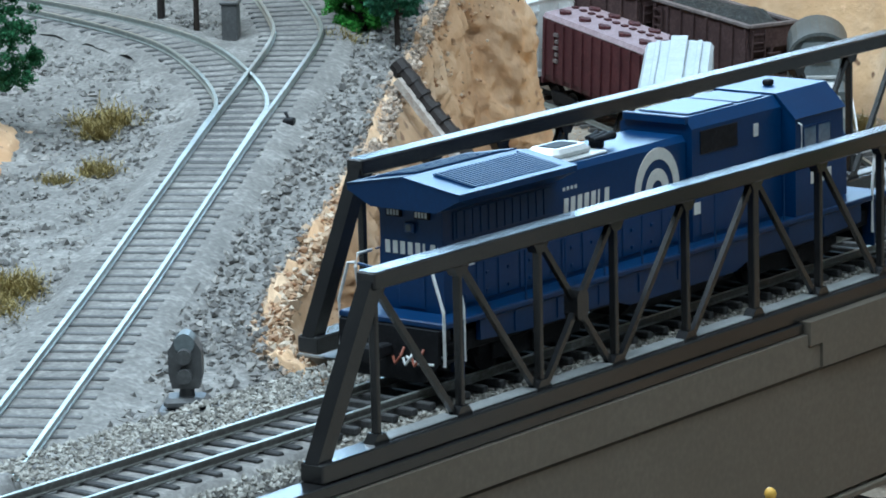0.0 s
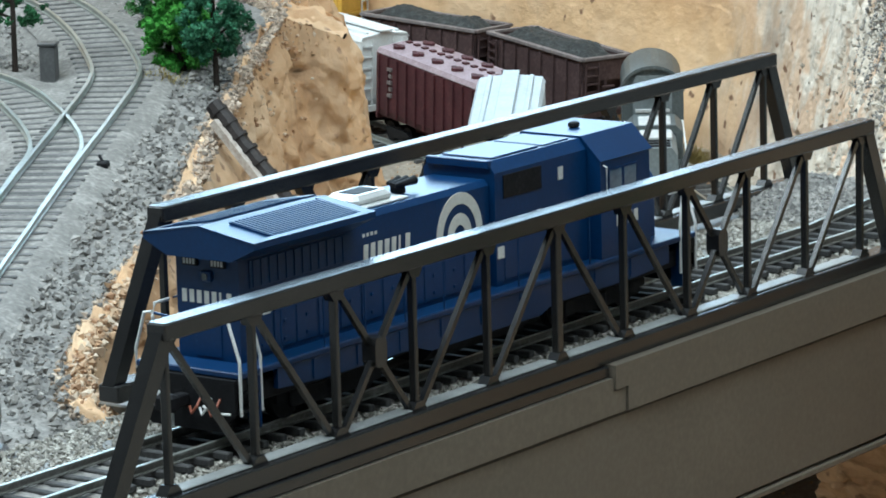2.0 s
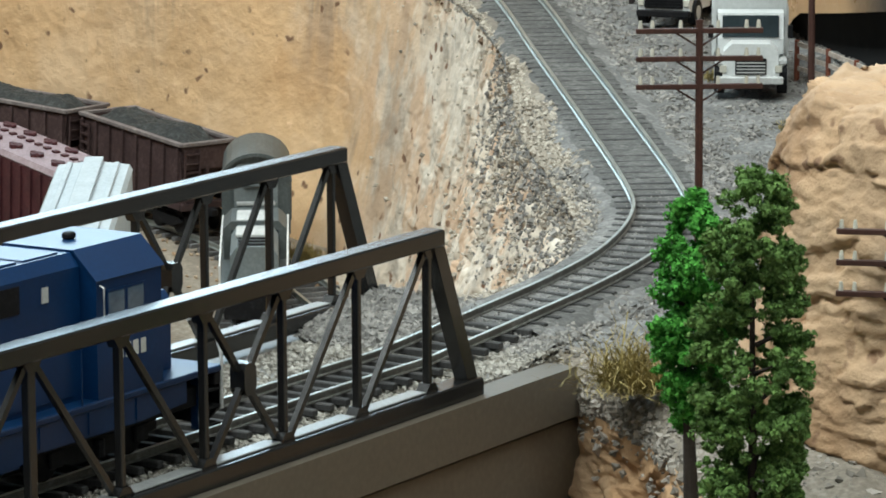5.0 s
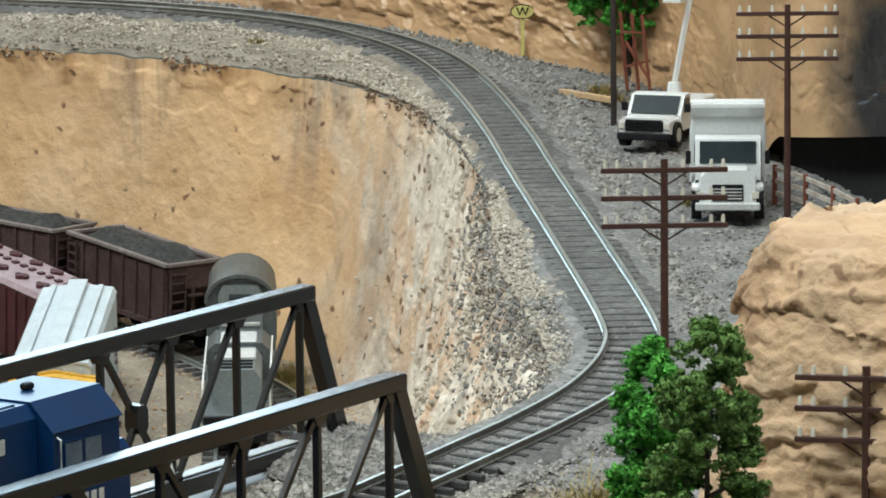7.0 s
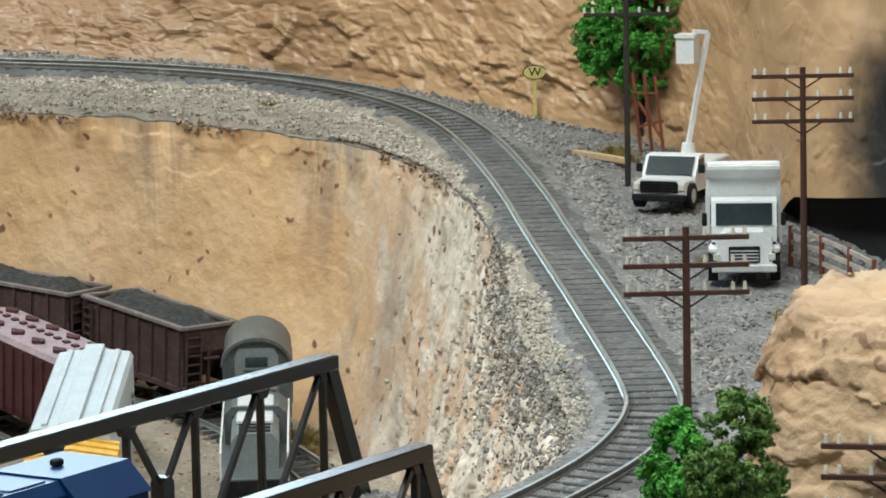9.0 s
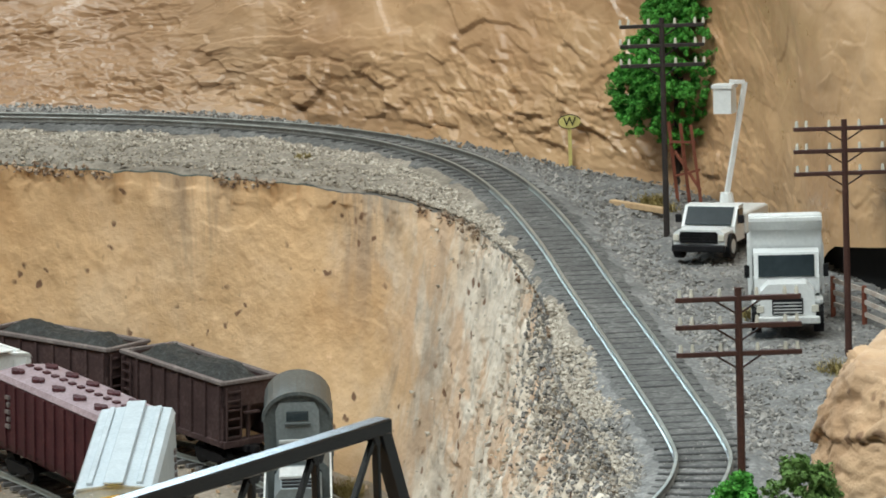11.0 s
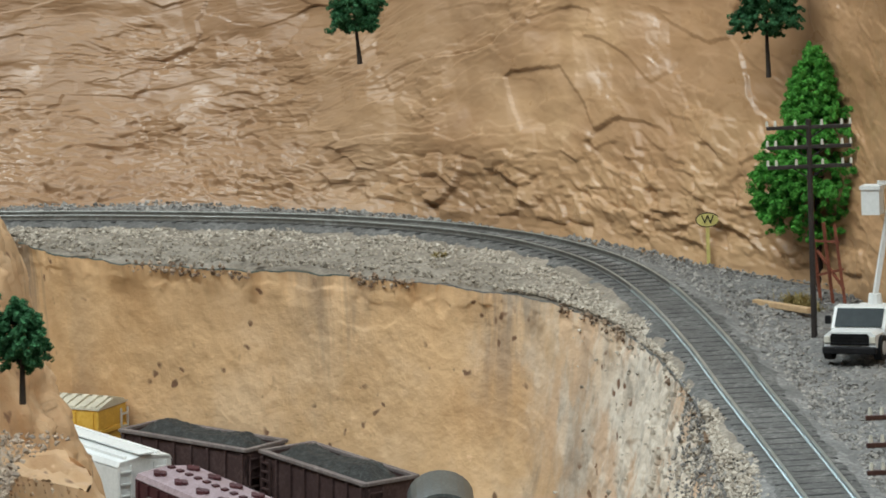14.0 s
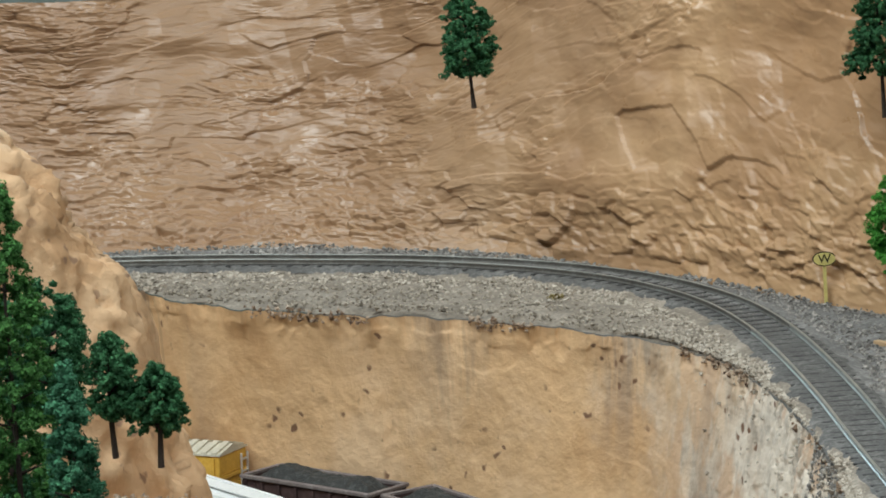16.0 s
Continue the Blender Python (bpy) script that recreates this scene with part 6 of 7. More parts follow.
def dump_truck(x, y, turn):
    car = thing("dump_truck", "white dump truck with ribbed tipper body parked on gravel", "dump truck", (x, y, z_track(x, y) - 2.0), turn)
    part("chassis", Geo().box(-38, 22, -5, 5, 5, 8, 0.4), "black", car)
    tip = part("tipper_body", Geo().prism([(-38, 9), (0, 9), (3, 12), (4, 37.5), (1, 38), (-1, 33), (-38, 29)], -12.4, 12.4, "y"), "truck_white", car)
    for y0 in (-12.0, 0.0, 12.0):
        part("tipper_rib", Geo().box(3.0, 4.4, y0 - 0.35, y0 + 0.35, 13, 36.4), "truck_white", tip)
    part("tipper_lip", Geo().prism([(3.6, 33.0), (8.4, 36.8), (8.4, 38.0), (3.6, 38.0)], -12.6, 12.6, "y"), "truck_white", tip)
    for s in (-1, 1):
        for k in range(6):
            part("side_rib", Geo().box(-37 + k * 7, -36 + k * 7, min(s * 12.4, s * 13.2), max(s * 12.4, s * 13.2), 10, 27), "truck_white", tip)
    part("cab_shield", Geo().box(1, 6, -12.6, 12.6, 37, 39, 0.5), "truck_white", tip)
    cab = part("cab", Geo().prism([(4.5, 7), (15, 7), (15, 18), (12.5, 26.5), (4.5, 27)], -11.2, 11.2, "y"), "truck_white", car)
    part("windscreen", Geo().prism([(15.05, 18.4), (12.75, 25.6), (13.2, 25.8), (15.5, 18.6)], -9.6, 9.6, "y"), "window", cab, "dark windscreen")
    for s in (-1, 1):
        part("side_window", Geo().box(6.5, 12, min(s * 11.2, s * 11.5), max(s * 11.2, s * 11.5), 18.5, 25), "window", cab)
        part("mirror", Geo().box(12.6, 13.4, min(s * 12.6, s * 14.4), max(s * 12.6, s * 14.4), 18, 22.5, 0.2), "black", cab)
    part("bonnet", Geo().prism([(-9.6, 6.5), (9.6, 6.5), (9.2, 15), (6.5, 17.6), (-6.5, 17.6), (-9.2, 15)], 15.1, 27, "x"), "truck_white", car)
    for s in (-1, 1):
        part("fender", Geo().box(16, 26, min(s * 8.6, s * 12.2), max(s * 8.6, s * 12.2), 9.5, 13, 1.2), "truck_white", car)
    truck_front(car, 27, 22, 4, 14.0, open_share=0.24)
    for px_, side in ((20, 10.6), (-16, 10.2), (-28, 10.2)):
        for s in (-1, 1):
            wheel(car, px_, s * side, 5.8, 3.4)
    return car


dump_truck(695, 104, 208)


def bucket_truck(x, y, turn):
    car = thing("bucket_truck", "white utility pickup with raised bucket boom and black grille", "utility truck", (x, y, z_track(x, y) - 2.0), turn)
    part("chassis", Geo().box(-30, 24, -4.5, 4.5, 4.2, 6.6, 0.4), "black", car)
    cab = part("cab", Geo().prism([(0, 5.5), (12.5, 5.5), (12.5, 11.4), (7.2, 18.4), (1, 18.8)], -10.4, 10.4, "y"), "truck_white", car)
    part("windscreen", Geo().prism([(12.5, 11.7), (7.6, 18.0), (8.1, 18.2), (13.0, 11.9)], -9.0, 9.0, "y"), "window", cab, "dark windscreen")
    for s in (-1, 1):
        part("side_window", Geo().box(2.5, 8.6, min(s * 10.4, s * 10.7), max(s * 10.4, s * 10.7), 12, 17.4), "window", cab)
        part("mirror", Geo().box(9.6, 10.6, min(s * 11, s * 13.4), max(s * 11, s * 13.4), 12.4, 15.6, 0.3), "black", cab)
    part("bonnet", Geo().prism([(-10.0, 5.5), (10.0, 5.5), (9.8, 10.2), (8.0, 11.5), (-8.0, 11.5), (-9.8, 10.2)], 12.6, 24, "x"), "truck_white", car)
    truck_front(car, 24, 20.5, 3.4, 11.6, "dark")
    part("service_body", Geo().box(-30, -1, -11, 11, 7, 15, 0.6), "truck_white", car)
    base = part("boom_pedestal", Geo().tube([(-12, 0, 15), (-12, 0, 21)], 3.2, 12, 2.4), "truck_white", car)
    boom = part("boom", Geo().bar((-12, 0, 20), (-17, 6.6, 62.5), 1.7, 1.7), "truck_white", car)
    part("boom_tip", Geo().bar((-17, 6.6, 62.5), (-14, 1.6, 63), 1.5, 1.5), "truck_white", boom)
    part("bucket", Geo().prism([(-17.5, -4), (-10.5, -4), (-10.5, 3), (-17.5, 3)], 51, 61.5, "z"), "truck_white", boom, "pale grey lift bucket")
    part("bucket_rim", Geo().prism([(-18, -4.5), (-10, -4.5), (-10, 3.5), (-18, 3.5)], 60.6, 62, "z"), "truck_white", boom)
    for px_ in (17, -17):
        for s in (-1, 1):
            wheel(car, px_, s * 9.6, 4.8, 3.0)
    return car


bucket_truck(780, 176, 191)


# ---------------------------------------------------------------- line-side details
def rail_fence(label, points, z_of, height, mat, rail_mat, rails=3, group="fences"):
    f = thing("rail_fence", label, "fence", kind="")
    path = [Vector((x, y, z_of(x, y) - 2)) for x, y in points]
    for p in path:
        part("fence_post", Geo().tube([(p.x, p.y, p.z - 2), (p.x, p.y, p.z + height)], 1.0, 8, 0.85), mat, f)
    for a, b in zip(path, path[1:]):
        for k in range(rails):
            h = height * (0.3 + 0.6 * k / max(1, rails - 1))
            part("fence_rail", Geo().bar((a.x, a.y, a.z + h), (b.x, b.y, b.z + h), 0.8, 1.5), rail_mat, f)
    return f


M["white_rail"] = material("weathered_white_fence", (0.5, 0.44, 0.38), (0.3, 0.2, 0.16), (0.65, 0.6, 0.55), 0.8, scale=300, grain=900)
rail_fence("weathered white and rust rail fence by the dark recess", [(711, 94), (703, 78), (692, 62), (680, 47)], z_track, 14, "rust", "white_rail")
trestle = thing("timber_trestle", "rust red timber frame leaning at the hillside", "trestle", (850, 226, z_track(850, 226) - 2), 60)
for x0, x1 in ((-9, -7), (0, 1), (9, 10)):
    part("post", Geo().bar((x0, 0, -2), (x1, 3, 32), 1.2, 1.2), "rust", trestle)
for a, b in (((-9, 0.5, 6), (9, 1, 20)), ((-8, 2, 25), (9, 2.6, 24)), ((-8.6, 0.5, 14), (9.4, 1, 10))):
    part("cross_brace", Geo().bar(a, b, 0.9, 0.9), "rust", trestle)

sign = thing("whistle_sign", "pale yellow oval whistle sign marked W on a post", "railway sign", (894, 306.5, z_track(894, 306.5) - 2), 214)
part("post", Geo().box(-0.7, 0.7, -0.7, 0.7, -2, 16.5), "sign_yellow", sign)
oval = [(4.6 * math.cos(a), 18.2 + 2.7 * math.sin(a)) for a in (2 * math.pi * k / 24 for k in range(24))]
plate = part("plate", Geo().prism(oval, 0.2, 1.2, "x"), "sign_yellow", sign)
rim = [(5.0 * math.cos(a), 18.2 + 3.1 * math.sin(a)) for a in (2 * math.pi * k / 24 for k in range(24))]
part("plate_rim", Geo().prism(rim, 0.0, 0.8, "x"), "black", plate)
curve = bpy.data.curves.new("letter", "FONT")
curve.body, curve.size, curve.align_x, curve.align_y, curve.extrude = "W", 5.2 * MM, "CENTER", "CENTER", 0.1 * MM
tmp = bpy.data.objects.new("letter", curve)
scene.collection.objects.link(tmp)
letter = bpy.data.meshes.new_from_object(tmp.evaluated_get(bpy.context.evaluated_depsgraph_get()))
bpy.data.objects.remove(tmp)
letter.materials.clear()
letter.materials.append(M["black"])
ob = part("letter", letter, "black", plate)
ob.matrix_basis = pose(1.35 * MM, 0, 18.2 * MM, 90, 0, 90)

plank = part("timber_plank", Geo().box(-18.5, 18.5, -1.4, 1.4, 0, 2.4, 0.3), "wood")
plank.matrix_basis = pose(0.828, 0.2373, (z_track(828, 237) - 1.2) * MM, 0, 0, 63.7)
tagged(plank, "pale timber baulk lying on the gravel", "timber")

dwarf = thing("dwarf_signal", "dark grey dwarf signal on a block foot", "railway signal", (24, 80, z_left(24, 80) - 3), 215)
part("foot", Geo().box(-6, 6, -7.5, 7.5, -1, 4.2, 0.8), "signal", dwarf)
part("foot_block", Geo().box(-4.4, 4.4, -5.6, 5.6, 4.3, 7.2, 1.0), "signal", dwarf)
part("neck", Geo().tube([(0, 0, 5.5), (0, 0, 10)], 2.2, 10, 1.8), "signal", dwarf)
head = part("head", Geo().prism([(-3.4, 9.5), (3.4, 9.5), (4.2, 13), (4.2, 19), (2.5, 21.8), (-2.5, 21.8), (-4.2, 19), (-4.2, 13)], -2.6, 2.6, "x"), "signal", dwarf)
for k, zz in enumerate((13, 18)):
    part("lens_hood", Geo().tube([(2.6, 0, zz), (5.2, 0, zz)], 1.9, 12), "signal", head)
part("head_cap", Geo().tube([(-3, 0, 21), (3, 0, 21)], 2.6, 12), "grey_pale", head)

cabinet = thing("relay_cabinet", "dark grey line-side relay cabinet", "cabinet", (328, 326, z_left(328, 326) - 3), 30)
part("body", Geo().box(-3.2, 3.2, -2.8, 2.8, 0, 13, 0.4), "signal", cabinet)
part("lid", Geo().box(-3.6, 3.6, -3.2, 3.2, 13, 14.2, 0.3), "signal", cabinet)
machine = thing("switch_machine", "small black switch machine beside the junction", "switch machine", (250, 235, z_left(250, 235) - 2.5), 30)
part("body", Geo().box(-2.6, 2.6, -1.8, 1.8, 0, 3, 0.5), "black", machine)
part("lever", Geo().bar((0, 0, 2.6), (2.6, 1.6, 4.4), 0.7, 0.7), "black", machine)

pipe = thing("drain_flume", "dark ribbed log flume with pale underside at the bank", "flume", (0, 0, 0))
a, b = Vector((307, 236, -9)), Vector((312, 192, -58))
part("log", Geo().tube([tuple(a.lerp(b, k / 8) + Vector((0, 0, 0.6 * math.sin(k * 2)))) for k in range(9)], 3.0, 10, 2.6), "dark_pole", pipe)
part("trough", Geo().bar(tuple(a + Vector((-2, -3, -5))), tuple(b + Vector((-2, -3, -5))), 6, 2.5), "white_rail", pipe, "pale trough")
for k in range(12):
    p = a.lerp(b, (k + 0.5) / 12)
    part("band", Geo().tube([tuple(p), tuple(p + (b - a).normalized() * 1.2)], 3.5, 10), "dark_pole", pipe)

# black sheets put in for the shade of the recess, under its rock lintel behind the fence
tagged(part("recess_shade_sheet", Geo().grid([[(x + 4, y + 4, z_track(x, y) - 12 + 8 * k) for k in range(6)] for x, y in ((650, -70), (674, -28), (712, 42), (764, 114), (800, 150))]), "recess_shade"), "black sheet standing in for the shade of the recess below the hillside", "recess", kind="structure")
tagged(part("recess_shade_floor", Geo().grid([[(x, y, z_track(x, y) - 0.6), (x + 60, y + 45, z_track(x, y) - 0.6)] for x, y in ((628, -70), (650, -28), (684, 34), (716, 70), (752, 104))]), "recess_shade"), "black sheet painted in for the shaded ground inside the recess", "recess", kind="structure")

# thin black guard rail at the front edge of the layout
guard = thing("guard_rail", "thin black metal guard rail with a brass knob", "guard rail")
part("rail", Geo().tube([(-50, -84, -31.5), (40, -222, -31.5)], 0.9, 8), "black", guard)
for k in range(4):
    q = Vector((-50, -84, 0)).lerp(Vector((40, -222, 0)), k / 3)
    part("post", Geo().tube([(q.x, q.y, -178), (q.x, q.y, -31.5)], 0.8, 8), "black", guard)
q = Vector((-50, -84, 0)).lerp(Vector((40, -222, 0)), 0.29)
part("knob", Geo().blob((q.x, q.y, -29.6), 1.3, 1, 2, 1.1, 0.05), "yellow_car", guard, "small brass knob", smooth=True)


# ---------------------------------------------------------------- loose stones
def stones(name, label, spots, mat, seed):
    """Many small angular stones in one mesh."""
    rnd = random.Random(seed)
    v, f = [], []
    faces = ((0, 2, 4), (2, 1, 4), (1, 3, 4), (3, 0, 4), (2, 0, 5), (1, 2, 5), (3, 1, 5), (0, 3, 5))
    turns = [Euler((rnd.uniform(0, 6.28), rnd.uniform(0, 6.28), rnd.uniform(0, 6.28))).to_matrix() for _ in range(97)]
    for i, (x, y, z, s) in enumerate(spots):
        k = len(v)
        m = turns[i % 97]
        for d in ((1, 0, 0), (-1, 0, 0), (0, 1, 0), (0, -1, 0), (0, 0, 1), (0, 0, -1)):
            q = m @ Vector((d[0] * rnd.uniform(0.6, 1.3) + rnd.uniform(-0.3, 0.3), d[1] * rnd.uniform(0.6, 1.2) + rnd.uniform(-0.3, 0.3), d[2] * rnd.uniform(0.6, 1.1)))
            v.append((x + s * q.x, y + s * q.y, z + s * q.z * 0.85))
        f += [tuple(k + i for i in t) for t in faces]
    g = Geo()
    g.v, g.f = v, f
    ob = part(name, g, mat, fix=False)
    return tagged(ob, label, "gravel", kind="stuff")


def stone_material(name, ramp):
    m = material(name, ramp[1], ramp[0], ramp[2], 0.9, scale=120, grain=700, bump=0.2, grain_bump=0.3)
    n, ln = m.node_tree.nodes, m.node_tree.links
    geo, r = n.new("ShaderNodeNewGeometry"), n.new("ShaderNodeValToRGB")
    e = r.color_ramp.elements
    e[0].color, e[1].color = rgb(*ramp[0]), rgb(*ramp[2])
    e.new(0.5).color = rgb(*ramp[1])
    ln.new(geo.outputs["Random Per Island"], r.inputs["Fac"])
    ln.new(r.outputs["Color"], n["Principled BSDF"].inputs["Base Color"])
    return m


M["apron_stones"] = stone_material("tan_grey_apron_rubble", ((0.17, 0.155, 0.135), (0.31, 0.28, 0.24), (0.46, 0.42, 0.37)))
M["brown_stones"] = stone_material("loose_brown_stones", ((0.13, 0.112, 0.09), (0.27, 0.235, 0.185), (0.43, 0.385, 0.32)))
M["stones"] = stone_material("loose_grey_stones", ((0.13, 0.125, 0.118), (0.235, 0.225, 0.21), (0.38, 0.36, 0.33)))
M["bank_stones"] = stone_material("pale_bank_stones", ((0.29, 0.255, 0.21), (0.42, 0.375, 0.31), (0.54, 0.49, 0.415)))
M["crumbs"] = stone_material("dark_rim_crumbs", ((0.12, 0.075, 0.05), (0.28, 0.20, 0.135), (0.44, 0.36, 0.28)))
M["rim_stones"] = stone_material("tan_rim_stones", ((0.22, 0.19, 0.16), (0.40, 0.31, 0.23), (0.58, 0.48, 0.38)))
M["rock_stones"] = stone_material("loose_orange_stones", ((0.30, 0.17, 0.09), (0.48, 0.33, 0.20), (0.62, 0.52, 0.40)))

rnd = random.Random(77)
main_path, branch_path = MAIN_PATH, BRANCH_PATH


def clear_of(path, x, y, d):
    return all((p.x - x) ** 2 + (p.y - y) ** 2 > d * d for p in path)


def in_poly(x, y, poly):
    inside, j = False, len(poly) - 1
    for i in range(len(poly)):
        (xi, yi), (xj, yj) = poly[i], poly[j]
        if (yi > y) != (yj > y) and x < (xj - xi) * (y - yi) / (yj - yi) + xi:
            inside = not inside
        j = i
    return inside


spots = []
shelf_poly = INNER + OUTER[::-1]
while len(spots) < 26000:
    x, y = rnd.uniform(320, 930), rnd.uniform(-110, 720)
    if not in_poly(x, y, shelf_poly):
        continue
    near = not clear_of(main_path, x, y, 12)
    s = rnd.uniform(0.25, 0.4) if near else rnd.choice((0.4, 0.5, 0.6, 0.8, 1.2)) * rnd.uniform(0.7, 1.2)
    spots.append((x, y, z_track(x, y) - (0.6 if near else 1.9) + (0.0 if near else 1.6 * fbm(x, y, 0, 0.03)), s))
inner_poly = INNER + [(p.x, p.y) for p in MAIN_PATH if p.x > 390][::-1]
stones("shelf_gravel", "loose grey-brown stones strewn over the shelf", [q for q in spots if in_poly(q[0], q[1], inner_poly) and q[0] > 620], "brown_stones", 1)
stones("verge_gravel", "loose grey stones strewn below the hillside", [q for q in spots if not in_poly(q[0], q[1], inner_poly) or q[0] <= 620], "stones", 9)

spots = []
plateau_poly = EDGE + FAR[::-1]
while len(spots) < 34000:
    x, y = rnd.uniform(-160, 430), rnd.uniform(-60, 400)
    if not in_poly(x, y, plateau_poly):
        continue
    near = not clear_of(branch_path, x, y, 13) or abs(y - 31) < 13
    s = rnd.uniform(0.25, 0.4) if near else rnd.choice((0.45, 0.6, 0.8, 1.0, 1.6)) * rnd.uniform(0.7, 1.2)
    z = z_left(x, y) - 3.0 + 2.2 * fbm(x, y, 0, 0.02)
    if y < 62 and x < 0:
        z = z_left(x, y) - 3.0
    spots.append((x, y, z, s))
stones("plateau_gravel", "loose grey stones strewn over the plateau", spots, "stones", 2)

spots = []
while len(spots) < 4500:
    x, y = rnd.uniform(390, 830), rnd.uniform(70, 560)
    s = rnd.choice((0.6, 0.9, 1.3)) * rnd.uniform(0.7, 1.2)
    spots.append((x, y, z_valley(x, y) - 4.6 + 2.0 * fbm(x, y, 0, 0.03), s))
stones("valley_gravel", "loose sandy stones on the valley floor", spots, "rock_stones", 3)

spots = []
top, low = resample(INNER, 300), resample(FOOT, 300)
for _ in range(3000):
    i = int(abs(rnd.gauss(0, 0.2)) * 300)
    if i > 150:
        continue
    v = rnd.random() ** 1.6
    p = top[i].lerp(low[i], v)
    a, b = z_track(p.x, p.y) - 4.5, z_valley(p.x, p.y) - 6
    spots.append((p.x - 0.3, p.y + 0.3, a + (b - a) * v, rnd.choice((0.5, 0.7, 1.0, 1.5)) * rnd.uniform(0.7, 1.2)))
stones("bank_rubble", "grey and tan rubble caught on the bank", spots, "bank_stones", 4)
spots = []
top, low = resample(OUTSIDE, 200), resample(LOW, 200)
for _ in range(1500):
    i, v = rnd.randrange(10, 150), min(0.4, rnd.expovariate(14))
    p = top[i].lerp(low[i], v)
    a = edge_top(p.x, p.y)
    spots.append((p.x, p.y, a + (-170 - a) * v, rnd.choice((0.5, 0.8, 1.3)) * rnd.uniform(0.7, 1.2)))
stones("plateau_bank_rubble", "orange rubble on the plateau bank", spots, "rock_stones", 5)

spots = []
inner_line = resample(EDGE, 200)
for _ in range(7500):
    i, v = rnd.randrange(24, 150), rnd.random()
    p = inner_line[i].lerp(top[i], v)
    spots.append((p.x + rnd.uniform(-3, 3), p.y + rnd.uniform(-3, 3), z_left(p.x, p.y) - 3.4 - 2 * v, rnd.choice((0.4, 0.6, 0.9, 1.4)) * rnd.uniform(0.7, 1.2)))
stones("rim_rubble", "tan rubble strewn along the plateau rim", spots, "rim_stones", 10)

spots = []
for _ in range(2600):
    i, v = rnd.randrange(26, 80), rnd.random()
    p = inner_line[i].lerp(top[i], v)
    spots.append((p.x + rnd.uniform(-2, 4), p.y + rnd.uniform(-4, 2), edge_top(p.x, p.y) + rnd.uniform(-1, 3), rnd.choice((0.5, 0.8, 1.2, 1.8)) * rnd.uniform(0.7, 1.2)))
stones("bank_crumbs", "orange crumbs on the bank by the bridge", spots, "rock_stones", 13)

# grey gravel over the approach at the end of the bridge
spots = []
for _ in range(4200):
    x, y = rnd.uniform(372, 418), rnd.uniform(5, 76)
    if abs(y - 30) > 11:
        spots.append((x, y, z_track(x, y) - 1.7 - 3.4 * max(0.0, (384 - x) / 12) + 0.7 * fbm(x, y, 4, 0.12), rnd.choice((0.5, 0.7, 1.0, 1.4)) * rnd.uniform(0.7, 1.2)))
stones("approach_gravel", "coarse grey gravel beside the end of the bridge", spots, "stones", 18)

# gravel beside the rails, and dark gravel spilt over the lip of the bank
spots = []
for _ in range(30000):
    p = MAIN_PATH[rnd.randrange(125, len(MAIN_PATH) - 25)]
    a, d = rnd.uniform(0, 6.283), 14 + abs(rnd.gauss(0, 16))
    x, y = p.x + d * math.cos(a), p.y + d * math.sin(a)
    if in_poly(x, y, shelf_poly) and clear_of(MAIN_PATH, x, y, 13.5):
        spots.append((x, y, z_track(x, y) - 1.9 + 1.6 * fbm(x, y, 0, 0.03), rnd.choice((0.45, 0.6, 0.8, 1.1, 1.5)) * rnd.uniform(0.7, 1.2)))
beige = [q for q in spots if in_poly(q[0], q[1], inner_poly) and q[0] > 560]
stones("trackside_gravel", "coarse grey gravel heaped beside the rails", [q for q in spots if not in_poly(q[0], q[1], inner_poly) or q[0] <= 560], "stones", 15)
stones("shoulder_gravel", "beige gravel between the rails and the cliff rim", beige, "bank_stones", 17)
spots = []
for _ in range(6500):
    i, j = rnd.randrange(0, 330), int(min(60, rnd.expovariate(0.055)))
    q = CLIFF[i, j]
    spots.append((q[0], q[1], q[2] + 0.2, rnd.choice((0.45, 0.6, 0.9, 1.3)) * rnd.uniform(0.7, 1.2)))
stones("lip_gravel", "dark gravel spilt over the lip of the bank", spots, "stones", 16)

# pale stones over the rounded rim of the near bank
spots = []
line = resample(INNER, 600)
for _ in range(8000):
    p = line[rnd.randrange(10, 330)]
    d = rnd.expovariate(0.16)
    spots.append((p.x + 0.62 * d * rnd.uniform(0.5, 1.2), p.y - 0.5 * d * rnd.uniform(0.5, 1.2), z_track(p.x, p.y) - rnd.uniform(1.6, 2.6), rnd.choice((0.4, 0.6, 0.8, 1.1)) * rnd.uniform(0.7, 1.2)))
stones("rim_gravel", "pale stones over the rounded rim of the bank", spots, "bank_stones", 14)

# dark crumbs below the rim of the cliff
spots = []
line = resample(INNER, 600)
for _ in range(1700):
    i = rnd.randrange(180, 560)
    if fbm(i, 0, 3, 0.04) < (-0.02 if i > 400 else 0.16):
        continue
    q = ragged(line[i])
    spots.append((q.x + rnd.uniform(-1.5, 1.0), q.y + rnd.uniform(-1, 1), z_track(q.x, q.y) - rnd.uniform(2.5, 7.5), rnd.choice((0.4, 0.6, 0.9, 1.5)) * rnd.uniform(0.7, 1.2)))
stones("rim_crumbs", "dark brown crumbs along the cliff rim", spots, "crumbs", 12)

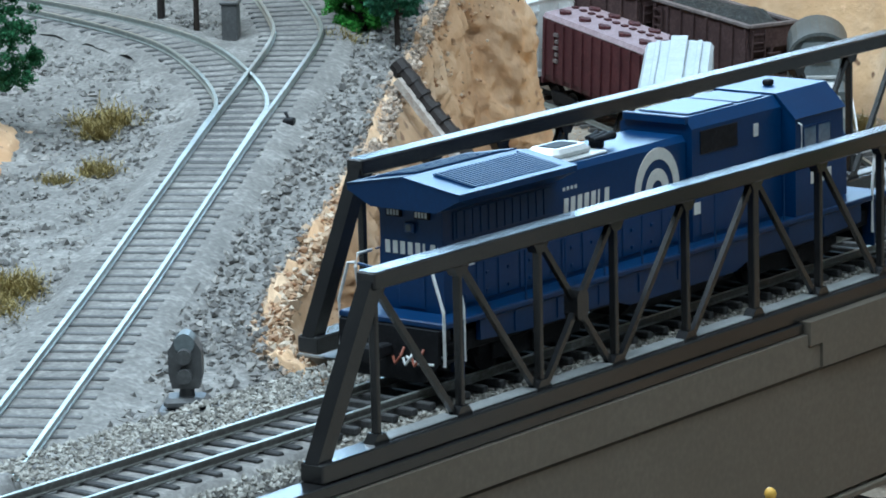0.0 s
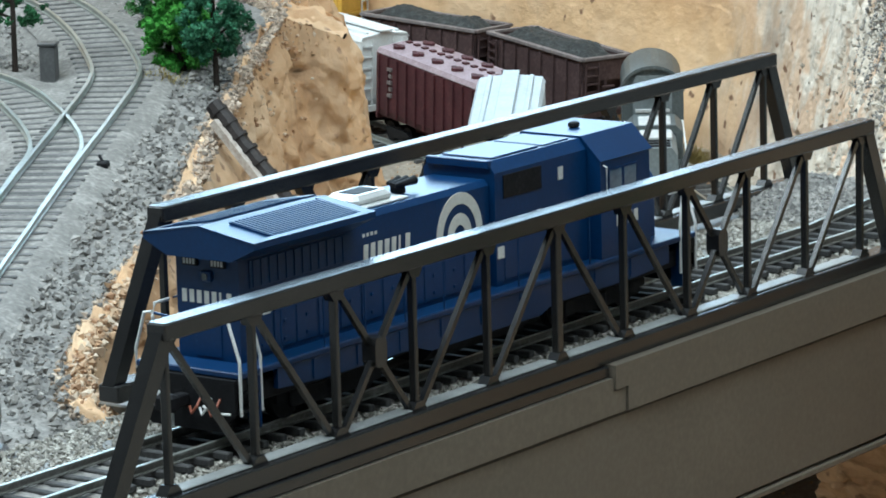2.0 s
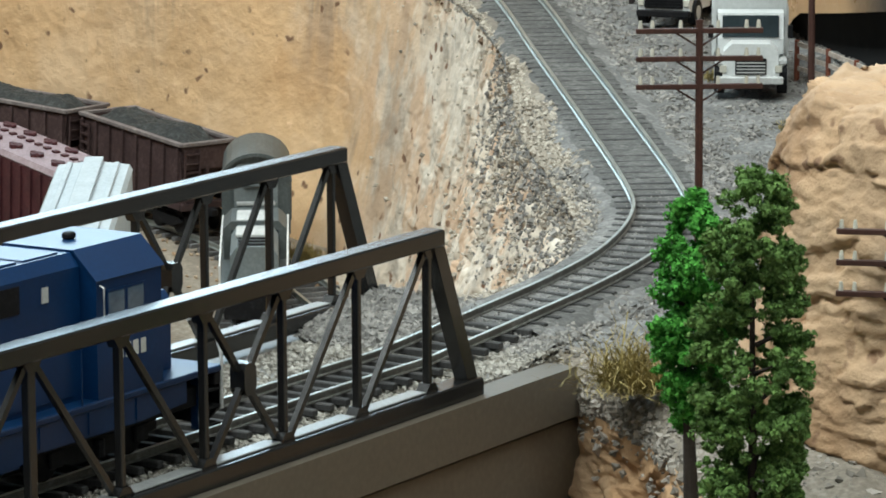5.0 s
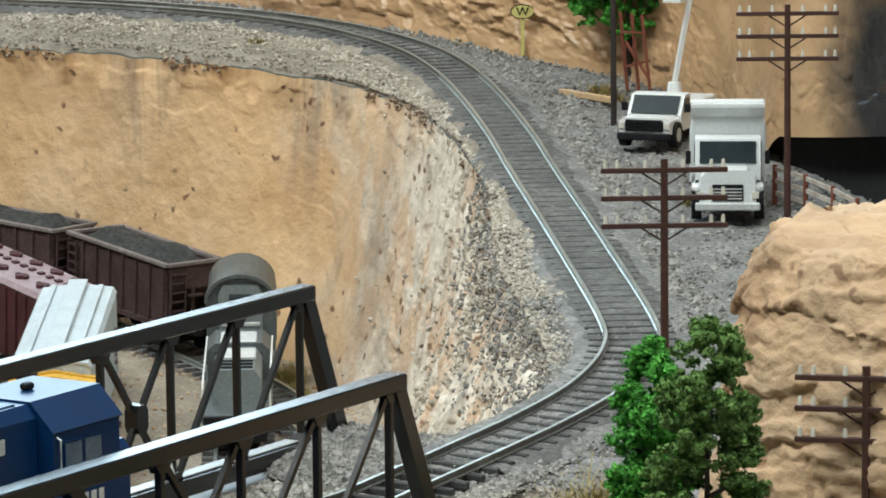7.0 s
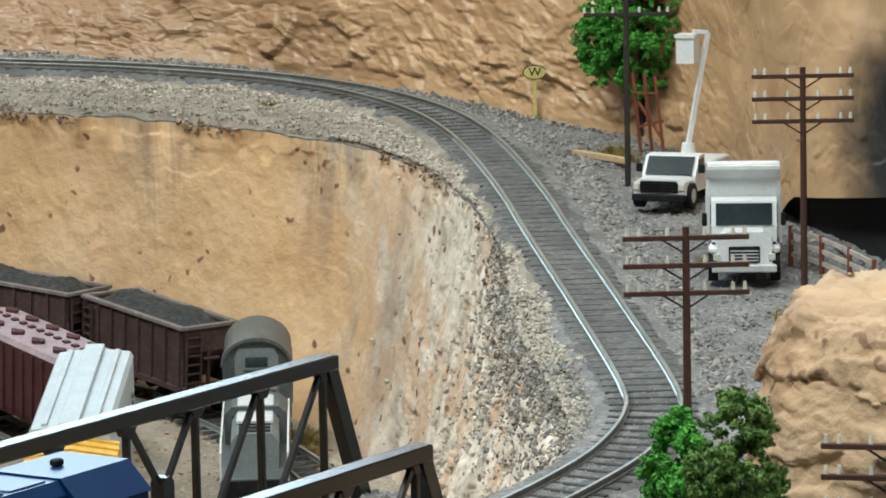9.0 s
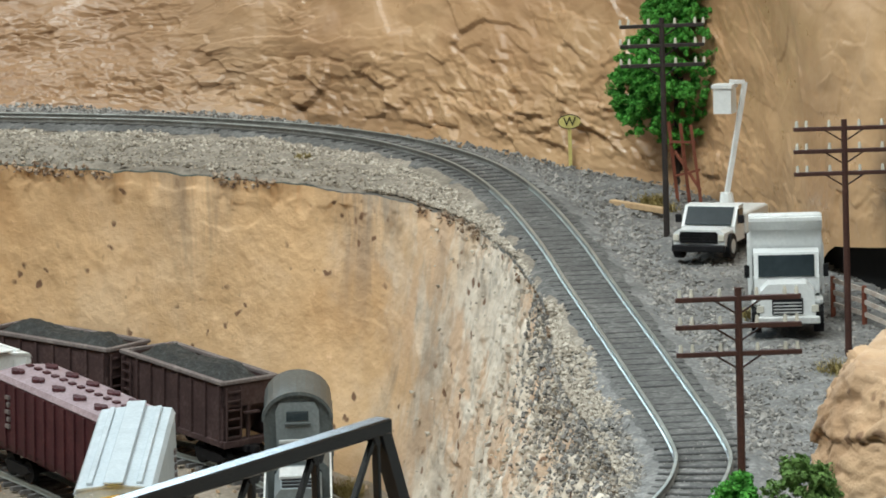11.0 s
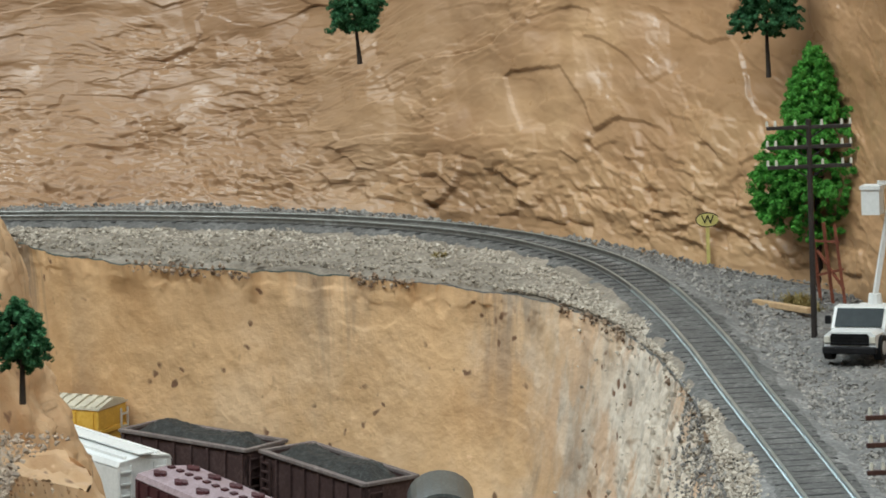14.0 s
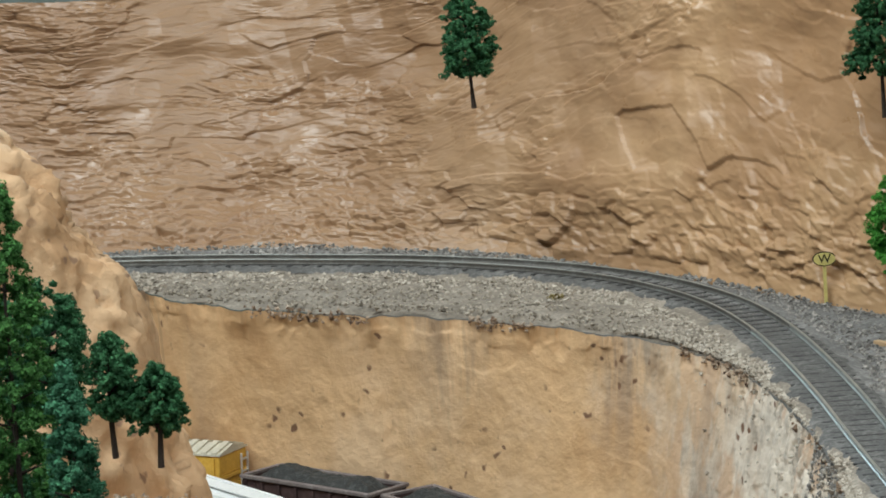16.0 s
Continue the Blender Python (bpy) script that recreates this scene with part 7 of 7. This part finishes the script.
# coarse rubble on the apron, some of it fallen over the edge
spots = []
apron_a, apron_b, bank_low = resample(APRON, 200), resample(BANK_TOP, 200), resample(BANK_LOW, 200)
for _ in range(6500):
    i, v = rnd.randrange(4, 170), rnd.random() ** 0.8
    p = apron_a[i].lerp(apron_b[i], v)
    spots.append((p.x, p.y, apron(0, v, p)[2] - rnd.uniform(0, 0.8), rnd.choice((0.5, 0.7, 0.9, 1.2, 1.6)) * rnd.uniform(0.7, 1.2)))
for _ in range(700):
    i, v = rnd.randrange(10, 150), min(0.3, rnd.expovariate(18))
    p = apron_b[i].lerp(bank_low[i], v)
    x, y, z = bank(0, v, p)
    spots.append((x, y, z, rnd.choice((0.5, 0.8, 1.2, 1.7)) * rnd.uniform(0.7, 1.2)))
stones("apron_rubble", "coarse tan-grey rubble at the end of the bridge", spots, "apron_stones", 8)

# deck ballast on the bridge
M["deck_stones"] = stone_material("pale_deck_ballast", ((0.17, 0.16, 0.14), (0.33, 0.31, 0.27), (0.52, 0.50, 0.45)))
spots = [(rnd.uniform(-60, 404), rnd.uniform(4, 74), -44.7, rnd.choice((0.4, 0.55, 0.7, 0.95)) * rnd.uniform(0.8, 1.2)) for _ in range(26000)]
for _ in range(6500):
    x = rnd.uniform(366, 416)
    spots.append((x, rnd.choice((rnd.uniform(5, 18), rnd.uniform(43, 75), rnd.uniform(5, 75))), -45.2 + 2.3 * min(1, max(0, (x - 368) / 18)), rnd.choice((0.5, 0.7, 0.95, 1.3)) * rnd.uniform(0.8, 1.2)))
stones("deck_ballast", "pale ballast stones on the bridge floor", spots, "deck_stones", 6)

# ---------------------------------------------------------------- the room
tagged(part("room_floor", Geo().box(-2600, 3000, -2600, 3000, -1030, -1000), "room"), "plain room floor", "floor", kind="structure")
tagged(part("ceiling", Geo().box(-2600, 3000, -2600, 3000, 1750, 1790), "room"), "plain room ceiling", "ceiling", kind="structure")
for name, box in (("wall_east", (2950, 3000, -2600, 3000)), ("wall_west", (-2600, -2550, -2600, 3000)), ("wall_north", (-2549, 2949, 2950, 3000)), ("wall_south", (-2549, 2949, -2600, -2550))):
    tagged(part(name, Geo().box(*box, -999, 1749), "room"), "plain painted room wall", "wall", kind="structure")
win = thing("window_1", "bright daylight window with white frame in the far corner", "window", (2380, 2090, 1080), 221, kind="structure")
part("window_frame", Geo().box(-30, -10, -760, 760, -560, -500), "white_car", win)
part("window_frame", Geo().box(-30, -10, -760, 760, 500, 560), "white_car", win)
for y0 in (-760, -30, 700):
    part("window_frame", Geo().box(-30, -10, y0, y0 + 60, -500, 500), "white_car", win)
